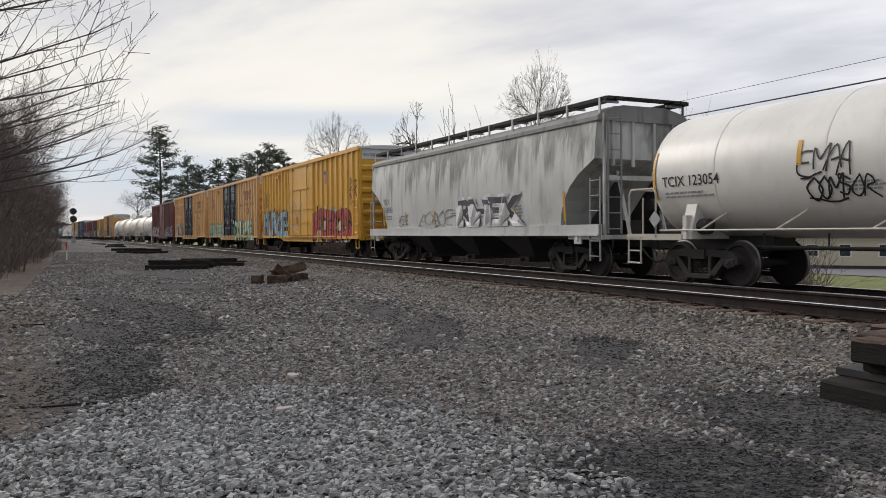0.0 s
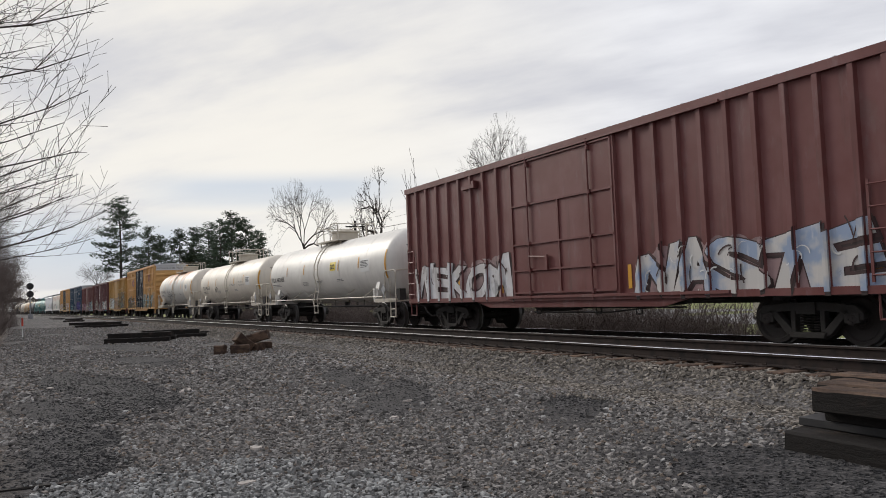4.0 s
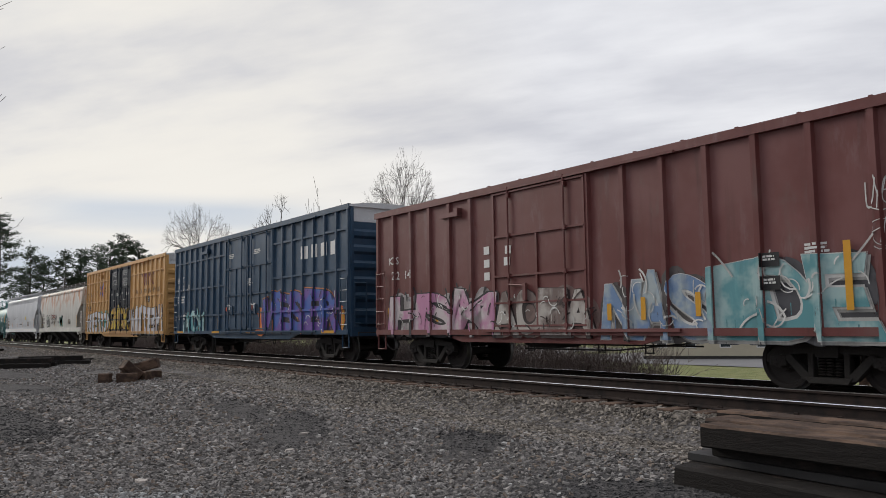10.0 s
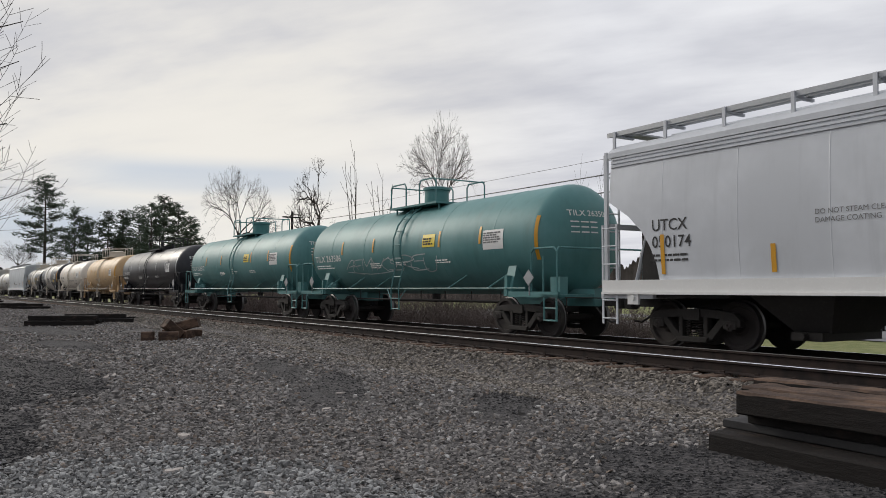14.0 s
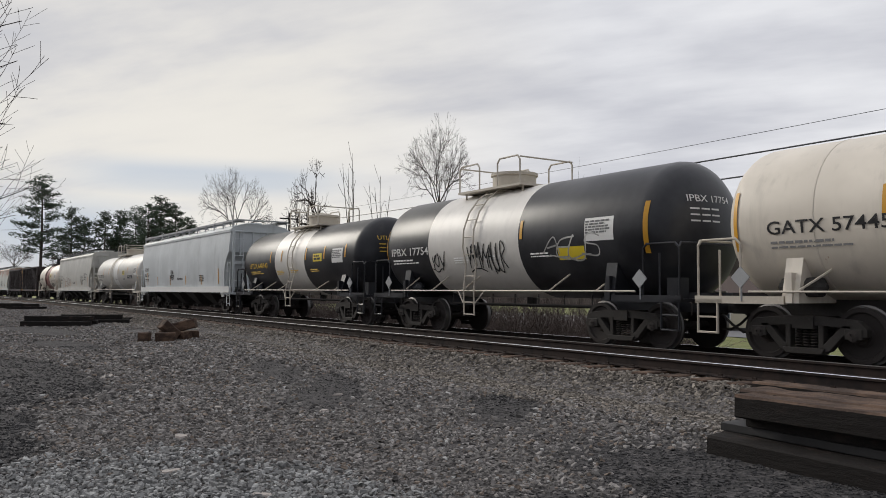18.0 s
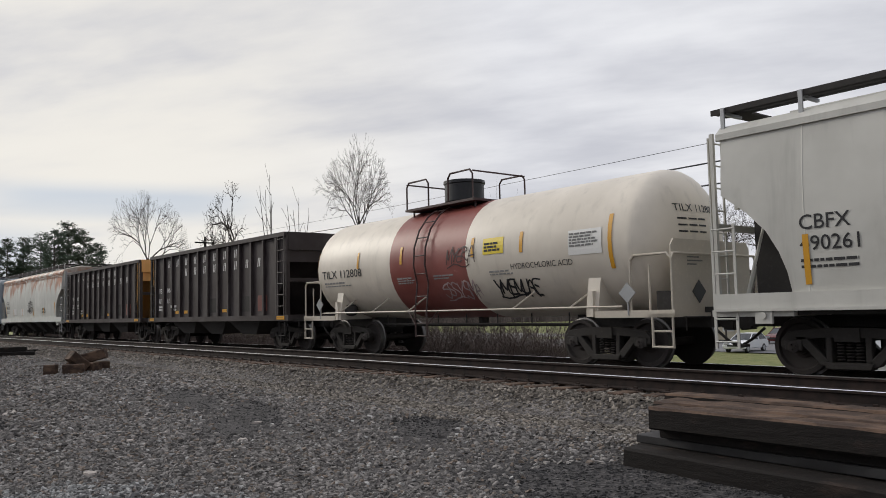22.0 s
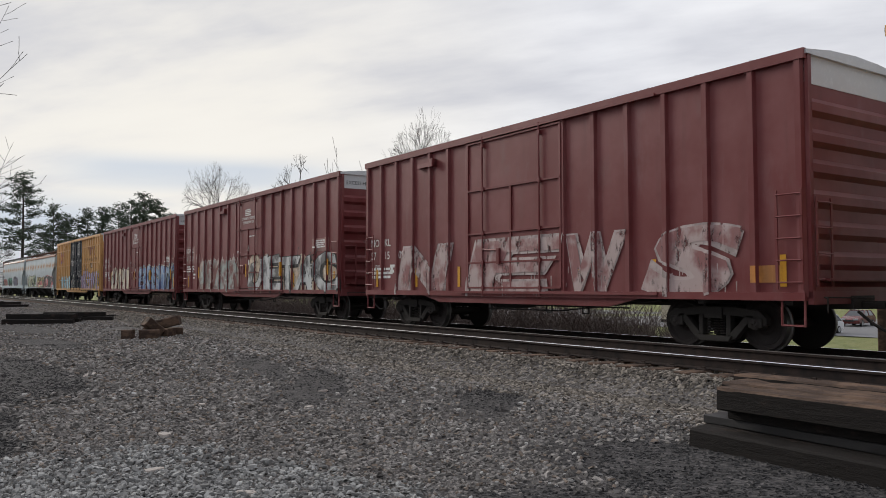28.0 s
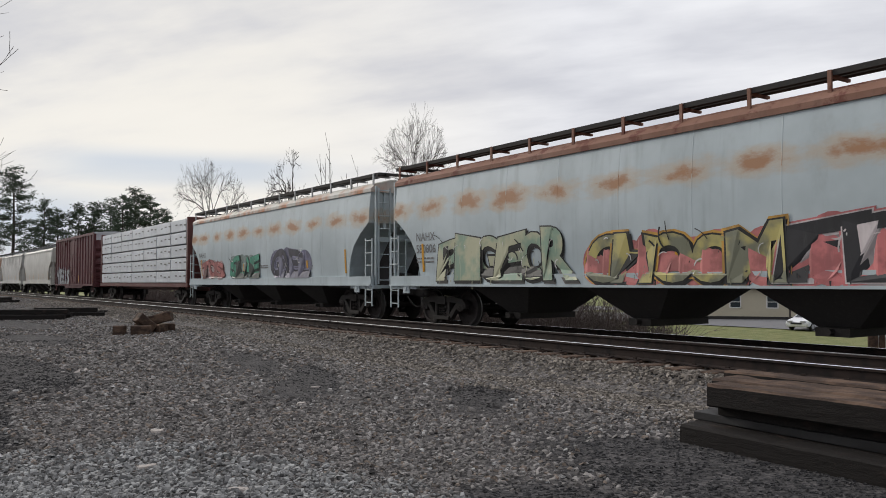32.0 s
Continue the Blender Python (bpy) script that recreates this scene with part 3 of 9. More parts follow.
def build_truck(car, y):
    if not TRUCK:
        tr = new("truck", bolster_mesh())
        for s in (-1, 1):
            child("side_frame", side_frame_mesh(s), tr)
            tagged(child("spring_nest", spring_mesh(), tr, "", pose(s * 1.0, 0, 0)), kind="stuff")
        ws = wheelset_mesh()
        for d in (-0.89, 0.89):
            child("wheelset", ws, tr, "", pose(0, d, WHEEL_R))
        TRUCK.append(tr)
        t = tr
    else:
        t = copy_thing(TRUCK[0], pose(0, 0, 0))
    t.parent = car
    t.matrix_basis = pose(0, y, 0)
    WHEELSETS.extend(c for c in t.children if c.name.startswith("wheelset"))
    return t


def coupler_mesh():
    bm = bmesh.new()
    box(bm, -0.09, 0.09, -0.45, 0.05, 0.79, 0.93)
    slab(bm, [(-0.45, 0.72), (-0.72, 0.74), (-0.72, 1.0), (-0.45, 1.0)], -0.13, 0.13)
    bmesh.ops.bevel(bm, geom=bm.edges[:], offset=0.03, segments=2, affect="EDGES")
    chain(bm, [(-0.35, -0.1, 0.75), (-0.36, -0.35, 0.55), (-0.30, -0.55, 0.42), (-0.2, -0.7, 0.45)], 0.028, 6)
    rod(bm, (-1.3, -0.05, 1.0), (-0.1, -0.25, 0.98), 0.014, 5)
    chain(bm, [(-1.3, -0.05, 1.0), (-1.32, -0.12, 0.98), (-1.32, -0.12, 0.75)], 0.014, 5)
    return done("coupler", bm, M_STEEL)


def couplers(car, L):
    me = cached("coupler", coupler_mesh)
    child("coupler", me, car)
    child("coupler", me, car, "", pose(0, L, 0, 0, 0, 180))


# ---- lettering and spray paint ----
FONT_MESH = {}


def text_mesh(word, bold=0.0, res=3, shear=0.0):
    """Flat outline of a word with cap height about 1, origin at its lower left."""
    key = (word, bold, res, shear)
    if key not in FONT_MESH:
        cu = bpy.data.curves.new("lettering", "FONT")
        cu.body, cu.size, cu.resolution_u, cu.offset, cu.shear = word, 1.0 / 0.72, res, bold, shear
        cu.fill_mode = "FRONT"
        ob = bpy.data.objects.new("lettering", cu)
        scene.collection.objects.link(ob)
        dg = bpy.context.evaluated_depsgraph_get()
        me = bpy.data.meshes.new_from_object(ob.evaluated_get(dg))
        vs = [tuple(v.co) for v in me.vertices]
        fs = [tuple(p.vertices) for p in me.polygons]
        bpy.data.objects.remove(ob)
        bpy.data.curves.remove(cu)
        bpy.data.meshes.remove(me)
        FONT_MESH[key] = (vs, fs)
    return FONT_MESH[key]


BELTS = {}


def drape(bm, depth, marks):
    """Lays a flat (y, z) mesh over the ribs of a wagon side: depth(y, z) is the surface, marks the heights of its steps along y."""
    lo = min((v.co.y for v in bm.verts), default=0)
    hi = max((v.co.y for v in bm.verts), default=0)
    for a, b in marks:
        for c in (a - 0.004, a, b, b + 0.004):
            if lo < c < hi:
                bmesh.ops.bisect_plane(bm, geom=bm.verts[:] + bm.edges[:] + bm.faces[:], plane_co=(0, c, 0), plane_no=(0, 1, 0), dist=1e-5)
    belts = BELTS.get(depth, ())
    low = min((v.co.z for v in bm.verts), default=0)
    high = max((v.co.z for v in bm.verts), default=0)
    for b in belts:
        for c in (b - 0.039, b - 0.035, b + 0.035, b + 0.039):
            if low < c < high:
                bmesh.ops.bisect_plane(bm, geom=bm.verts[:] + bm.edges[:] + bm.faces[:], plane_co=(0, 0, c), plane_no=(0, 0, 1), dist=1e-5)
    for v in bm.verts:
        v.co.x = v.co.x - depth(v.co.y, v.co.z)


def write(car, word, y, z, h, material, depth, marks=(), bold=0.0, width=None, shear=0.0, lift=0.006, label="", name="lettering"):
    """A word whose first letter stands at y (it runs towards the front), cap height h, on the near side."""
    vs, fs = text_mesh(word, bold, 3 if h < 0.5 else 5, shear)
    w = max(v[0] for v in vs)
    sx = (width / w) if width else h
    bm = bmesh.new()
    q = [bm.verts.new((-lift, y - v[0] * sx, z + v[1] * h)) for v in vs]
    for f in fs:
        try:
            bm.faces.new([q[i] for i in f])
        except ValueError:
            pass
    drape(bm, depth, marks)
    return part(name, bm, material, car, label)


def write_mid(car, word, yc, z, h, material, depth, most=9.0, marks=()):
    """A word centred on yc, no wider than most."""
    vs, _ = text_mesh(word, 0.006, 3, 0.0)
    w = min(most, max(v[0] for v in vs) * h)
    return write(car, word, yc + w / 2, z, h, material, depth, marks, bold=0.006, width=w)


def bars(car, y, z, w, rows, h, material, depth, seed=1, name="lettering", gap=0.55):
    """Rows of small writing too small to read, as broken bars."""
    rng = random.Random(seed)
    bm = bmesh.new()
    for r in range(rows):
        zz, u, end = z - r * h * (1 + gap), 0.0, w * rng.uniform(0.72, 1.0)
        while u < end:
            n = min(end - u, rng.uniform(1.2, 4.0) * h)
            d = depth(y - u - n / 2, zz) + 0.006
            vs = [bm.verts.new((-d, y - u - a * n, zz + b * h)) for a, b in ((0, 0), (1, 0), (1, 1), (0, 1))]
            bm.faces.new(vs)
            u += n + h * 0.5
    return tagged(part(name, bm, material, car), kind="stuff")


def patch(car, y0, y1, z0, z1, material, depth, name="stripe", lift=0.009, label="", marks=()):
    bm = bmesh.new()
    n = max(1, int((z1 - z0) / 0.09))
    for j in range(n):
        za, zb = z0 + (z1 - z0) * j / n, z0 + (z1 - z0) * (j + 1) / n
        bm.faces.new([bm.verts.new((-lift, y, z)) for y, z in ((y0, za), (y1, za), (y1, zb), (y0, zb))])
    bmesh.ops.remove_doubles(bm, verts=bm.verts[:], dist=1e-4)
    drape(bm, depth, marks)
    return part(name, bm, material, car, label)




def spray(col, other=None, fade=0.0):
    """Sprayed paint: two tones that run into each other, and bare worn spots where it has faded."""
    key = "spray_%d_%d_%d" % tuple(int(c * 255) for c in col)
    if other:
        key += "_%d_%d_%d" % tuple(int(c * 255) for c in other)
    if fade:
        key += "_worn_%d" % int(fade * 100)

    def build(k):
        n1 = k.noise(k.flat, 1.3 if other else 2.2, 4.0)
        c = k.mix(k.step(n1, 0.42, 0.60), col, other or tuple(v * 0.62 for v in col))
        c = k.mix(k.math("MULTIPLY", k.step(k.noise(k.flat, 7.0, 4.0, 0.6, (1, 1, 0.2)), 0.55, 0.75), 0.35), c, tuple(min(0.9, v * 1.3 + 0.04) for v in col))
        c = k.mix(k.math("MULTIPLY", k.step(k.noise(k.flat, 2.6, 5.0, 0.62, (1, 1, 0.12)), 0.54, 0.74), 0.5), c, tuple(v * 0.45 + 0.02 for v in col))
        k.link(c, k.b.inputs["Base Color"])
        k.b.inputs["Roughness"].default_value = 0.55
        if fade:
            bare = k.step(k.noise(k.flat, 4.2, 7.0, 0.72, (1, 1, 0.45)), 0.66 - 0.26 * fade, 0.74 - 0.20 * fade)
            clear = k.t.nodes.new("ShaderNodeBsdfTransparent")
            mixer = k.t.nodes.new("ShaderNodeMixShader")
            k.link(bare, mixer.inputs[0])
            k.link(k.b.outputs[0], mixer.inputs[1])
            k.link(clear.outputs[0], mixer.inputs[2])
            k.link(mixer.outputs[0], k.t.nodes["Material Output"].inputs[0])
    return mat(key, build)


def blob(bm, y, z, ry, rz, rng, n=11, jag=0.3, x=0.0):
    vs = []
    for i in range(n):
        a = 2 * math.pi * i / n
        r = 1 - jag * rng.random()
        vs.append(bm.verts.new((x, y + ry * r * math.cos(a), z + rz * r * math.sin(a))))
    bm.faces.new(vs)


def puff(bm, y, z, ry, rz, x=0.0):
    """A smooth round cloud shape."""
    bm.faces.new([bm.verts.new((x, y + ry * math.cos(i * math.pi / 11), z + rz * math.sin(i * math.pi / 11))) for i in range(22)])


def ribbon(bm, pts, r, x):
    """A line of paint of even width through points in (y, z)."""
    for i, ((ya, za), (yb, zb)) in enumerate(zip(pts, pts[1:])):
        d = Vector((0, yb - ya, zb - za))
        if d.length < 1e-4:
            continue
        n = Vector((0, -d.z, d.y)).normalized() * r
        e = d.normalized() * r * 0.4
        a, b = Vector((x - 0.0002 * (i % 5), ya, za)) - e, Vector((x - 0.0002 * (i % 5), yb, zb)) + e
        bm.faces.new([bm.verts.new(q) for q in (a + n, b + n, b - n, a - n)])


def graffiti(car, word, y0, y1, z0, z1, fill, line, depth, marks=(), back=None, accent=None, seed=1, bold=0.07, cloud=True, fat=0.05, wave=0.10, busy=1.0, spiky=False, halo=None, fade=0.12):
    """A sprayed piece from y1 (its first letter) down to y0, in layers: clouds, glow, block shadow, outline, letters, shine, drips."""
    rng = random.Random(seed * 7 + 3)
    w, h = y1 - y0, z1 - z0
    bold = max(0.06, min(bold, 0.075))
    root = None

    def lay(name, build, material, lift, label=""):
        bm = bmesh.new()
        build(bm, lift)
        drape(bm, depth, marks)
        ob = part(name, bm, material, car if root is None else root, label)
        if name in ("graffiti_line", "graffiti_shine", "graffiti_drip", "graffiti_spike"):
            tagged(ob, kind="stuff")
        return ob

    def clouds(bm, lift):
        n = max(4, int(w / 0.5))
        for i in range(n):
            top = h * rng.uniform(0.80, 1.10)
            ry = w / n * rng.uniform(0.75, 1.15)
            yy = min(max(y0 + w * (i + 0.5) / n, y0 + ry * 0.7), y1 - ry * 0.7)
            zl = -0.02 * h
            puff(bm, yy, z0 + (top + zl) / 2, ry, (top - zl) / 2, -lift - 0.0005 * i)

    def letters(extra, dy=0.0, dz=0.0):
        def build(bm, lift):
            r2 = random.Random(seed)
            cell = w / len(word)
            for i, ch in enumerate(word):
                vs, fs = text_mesh(ch, bold + min(extra, 0.06), 4)
                lo, hi = min(v[0] for v in vs), max(v[0] for v in vs)
                b, t = min(v[1] for v in vs), max(v[1] for v in vs)
                tilt, up, sc = r2.uniform(-0.20, 0.20), r2.uniform(-0.05, 0.05), r2.uniform(1.02, 1.22)
                top, kick = r2.uniform(-0.14, 0.14), r2.uniform(-0.16, 0.16)
                if len(word) == 1:
                    tilt, up, sc, top, kick = tilt * 0.3, 0.0, 0.95, 0.0, 0.0
                ex = extra * cell * 0.9
                q = []
                for vx, vy, _ in vs:
                    u = (vx - lo) / max(hi - lo, 1e-3) - 0.5
                    v = (vy - b) / max(t - b, 1e-3) - 0.5
                    u2 = u * (cell * 1.02 + ex) * sc * (1 + 0.22 * v * v) + tilt * v * cell + 0.09 * cell * math.sin(4.5 * v + i * 2.1) + kick * cell * max(0.0, -v) * (1 if u > 0 else 0.3)
                    v2 = v * (h * 0.92 + ex) + (up + wave * math.sin(i * 1.7 + u * 3)) * h * (0.5 + v) + top * u * h * (0.5 + v)
                    q.append(bm.verts.new((-lift - 0.0008 * i, y1 - cell * (i + 0.5) - u2 + dy, z0 + h * 0.5 + v2 + dz)))
                for f in fs:
                    try:
                        bm.faces.new([q[j] for j in f])
                    except ValueError:
                        pass
        return build

    def shine(bm, lift):
        for i in range(int(w / 0.34 * max(0.5, busy))):
            yy, zz = y0 + w * (0.04 + 0.92 * rng.random()), z0 + h * rng.uniform(0.18, 0.90)
            r, a0, span = h * rng.uniform(0.05, 0.17), rng.uniform(0, 6.28), rng.uniform(0.9, 2.6)
            ribbon(bm, [(yy + r * math.cos(a0 + span * k / 6), zz + r * math.sin(a0 + span * k / 6)) for k in range(7)], rng.uniform(0.007, 0.016), -lift - 0.0004 * (i % 7))

    def details(bm, lift):
        for i in range(int(w / 0.36 * busy)):
            yy, zz = y0 + rng.random() * w, z0 + h * rng.uniform(0.10, 0.92)
            ll, a, bow = h * rng.uniform(0.14, 0.42), rng.uniform(0.6, 2.5), rng.uniform(-0.9, 0.9)
            pts, p = [(yy, zz)], (yy, zz)
            for k in range(5):
                p = (p[0] + ll / 5 * math.cos(a), p[1] + ll / 5 * math.sin(a))
                a += bow / 3
                pts.append(p)
            ribbon(bm, pts, rng.uniform(0.008, 0.022), -lift - 0.0004 * (i % 7))

    def drips(bm, lift):
        for i in range(int(w / 0.30)):
            yy, dw, dz = y0 + w * rng.random(), rng.uniform(0.008, 0.02), h * rng.uniform(0.05, 0.24)
            zz = max(z0 + h * rng.uniform(0.02, 0.5), 0.95 + dz)
            bm.faces.new([bm.verts.new((-lift - 0.0004 * (i % 5), yy + a, zz + b)) for a, b in ((-dw, 0), (dw, 0), (dw * 0.5, -dz), (-dw * 0.5, -dz))])

    def spikes(bm, lift):
        n = int(w / 0.42)
        for i in range(n):
            yy = y0 + w * (i + rng.random()) / n
            zz, hh, lean = z0 + h * 0.84, h * rng.uniform(0.14, 0.32), rng.uniform(-0.5, 0.5)
            ribbon(bm, [(yy + lean * 0.12 * k * k / 9, zz + hh * k / 5) for k in range(6)], rng.uniform(0.014, 0.04), -lift - 0.0005 * (i % 5))

    if cloud:
        root = lay("graffiti", clouds, spray(back or tuple(c * 0.6 for c in fill), None, fade + 0.08), 0.005, "sprayed graffiti lettering in several colours")
    if len(word) > 1:
        o = lay("graffiti_shadow" if root else "graffiti", letters(fat, -0.045, -0.05), spray(tuple(v * 0.55 for v in line), None, fade), 0.012)
        root = root or o
    if halo:
        lay("graffiti_glow", letters(fat * 2.2), spray(halo, None, fade), 0.010)
    if spiky:
        lay("graffiti_spike", spikes, spray(line, None, fade), 0.014)
    o = lay("graffiti_outline" if root else "graffiti", letters(fat), spray(line, None, fade), 0.018)
    root = root or o
    lay("graffiti_fill", letters(0.0), spray(fill, accent, fade), 0.028)
    lay("graffiti_drip", drips, spray(fill, None, fade), 0.033)
    if busy:
        lay("graffiti_line", details, spray(line, None, fade), 0.040)
        lay("graffiti_shine", shine, spray((0.66, 0.66, 0.64), None, fade), 0.044)


def stroke(bm, y, z, length, r, rng, x):
    """A short bent line of paint."""
    a = rng.uniform(0, 6.28)
    p = Vector((x, y, z))
    for _ in range(3):
        d = Vector((0, math.cos(a), math.sin(a))) * length / 3
        n = Vector((0, -d.z, d.y)).normalized() * r
        bm.faces.new([bm.verts.new(q) for q in (p + n, p + d + n * 0.9, p + d - n * 0.9, p - n)])
        p = p + d
        a += rng.uniform(-1.0, 1.0)


def rings(car, y0, y1, z0, z1, col, depth, n=3, r=0.018, seed=1):
    """Overlapping sprayed ovals with a loop on top of each."""
    rng = random.Random(seed)
    bm = bmesh.new()
    w = (y1 - y0) / n
    for i in range(n):
        cy, cz = y1 - w * (i + 0.5), (z0 + z1) / 2
        for ry, rz, dy, dz in ((w * 0.58, (z1 - z0) * 0.40, 0, -0.05), (w * 0.40, (z1 - z0) * 0.10, 0, 0.02), (w * 0.10, (z1 - z0) * 0.12, 0, (z1 - z0) * 0.42)):
            pts = [(cy + dy + ry * math.cos(a), cz + dz + rz * math.sin(a) + rng.uniform(-0.012, 0.012)) for a in [k * math.pi / 12 for k in range(25)]]
            for (ya, za), (yb, zb) in zip(pts, pts[1:]):
                d = Vector((0, yb - ya, zb - za))
                nn = Vector((0, -d.z, d.y)).normalized() * r
                a, b = Vector((-0.008 - 0.0005 * i, ya, za)), Vector((-0.008 - 0.0005 * i, yb, zb))
                bm.faces.new([bm.verts.new(q) for q in (a + nn, b + nn, b - nn, a - nn)])
        for _ in range(3):
            stroke(bm, cy + rng.uniform(-0.3, 0.3) * w, cz - 0.1, 0.45, r * 0.7, rng, -0.011)
    drape(bm, depth, ())
    return part("graffiti", bm, spray(col), car, "sprayed loops in black paint")


GLYPHS = (((((0, 0), (0.1, 1), (0.9, 0.7), (0.2, 0.45), (1, 0)),)), (((1, 0.9), (0.2, 1), (0.1, 0.6), (0.9, 0.4), (0.8, 0), (0, 0.1)),), (((0, 1), (0.1, 0), (0.9, 0), (1, 1)),), (((0, 0), (0.5, 1), (1, 0)), ((0.2, 0.4), (0.85, 0.45))),
          (((0.5, 1), (0, 0.5), (0.5, 0), (1, 0.5), (0.5, 1)),), (((0, 0), (0.05, 1), (0.5, 0.4), (0.95, 1), (1, 0)),), (((1, 1), (0, 0.9), (0, 0.1), (1, 0)), ((0, 0.5), (0.8, 0.55))), (((0, 1), (0.5, 0.4), (1, 1)), ((0.5, 0.45), (0.4, 0))))


def scrawl(car, y0, y1, z0, z1, col, depth, seed=1, r=0.022, strokes=9, marks=()):
    """A thin tag: a row of crowded looping strokes, as a hand writes them."""
    rng = random.Random(seed)
    bm = bmesh.new()
    w, h = y1 - y0, z1 - z0
    r = min(r, 0.026)
    n = max(3, min(9, strokes // 2))
    turn = rng.uniform(-0.08, 0.16)
    for i in range(n):
        cw, hh = w / n * rng.uniform(0.95, 1.35), h * rng.uniform(0.70, 0.95)
        ya, za = y1 - w * (i + rng.uniform(-0.05, 0.12)) / n, z0 + (h - hh) * (0.3 + 0.6 * rng.random())
        for path in GLYPHS[rng.randrange(len(GLYPHS))]:
            ctl = [Vector((u + rng.gauss(0, 0.09), v + rng.gauss(0, 0.07))) for u, v in path]
            pts = []
            for p, q, e, f in zip([ctl[0]] + ctl, ctl, ctl[1:], ctl[2:] + [ctl[-1]]):
                for k in range(6):
                    t = k / 6
                    pts.append(0.5 * ((2 * q) + (e - p) * t + (2 * p - 5 * q + 4 * e - f) * t * t + (3 * q - p - 3 * e + f) * t ** 3))
            pts.append(ctl[-1])
            ribbon(bm, [(ya - (p.x + 0.25 * (p.y - 0.5)) * cw, za + p.y * hh + turn * p.x * cw) for p in pts], r * rng.uniform(0.75, 1.1), -0.008 - 0.0006 * i)
    ribbon(bm, [(y1 - w * k / 7, z0 + h * (0.02 + 0.10 * math.sin(k * 1.3 + seed))) for k in range(rng.randrange(3, 8))], r * 0.8, -0.007)
    drape(bm, depth, marks)
    return tagged(part("graffiti", bm, spray(col), car, "thin sprayed tag"), kind="stuff")


# ---- wagon parts ----


def ladder(car, name, w, z0, z1, n, material, m, r=0.016):
    """Two stiles as one part, with a rung part for each step."""
    bm = bmesh.new()
    for y in (0, w):
        box(bm, -0.012, 0.012, y - 0.025, y + 0.025, z0, z1)
    lad = part(name, bm, material, car)
    lad.matrix_basis = m

    def rung():
        bm = bmesh.new()
        rod(bm, (-0.01, 0, 0), (-0.01, w, 0), r, 5)
        return done("rung", bm, material)

    me = cached(("rung", w, r, material.name), rung)
    for i in range(n):
        child("rung", me, lad, "", pose(0, 0, z0 + 0.12 + (z1 - z0 - 0.2) * i / (n - 1)))
    return lad


def grab_irons(car, w, z0, z1, n, material, m):
    def iron():
        bm = bmesh.new()
        chain(bm, [(0.05, 0, 0), (-0.03, 0, 0), (-0.03, w, 0), (0.05, w, 0)], 0.014, 5)
        return done("grab_iron", bm, material)

    me = cached(("grab", w, material.name), iron)
    for i in range(n):
        child("grab_iron", me, car, "", m @ pose(0, 0, z0 + (z1 - z0) * i / max(1, n - 1)))


def step_mesh():
    bm = bmesh.new()
    chain(bm, [(0, 0, 1.0), (0, 0, 0.52), (0, 0.42, 0.52), (0, 0.42, 1.0)], 0.022, 5)
    return bm


def base_car(name, label, category, L, truck_in=2.3):
    car = thing(name, label, category, "freight train")
    build_truck(car, truck_in)
    build_truck(car, L - truck_in)
    couplers(car, L)
    return car


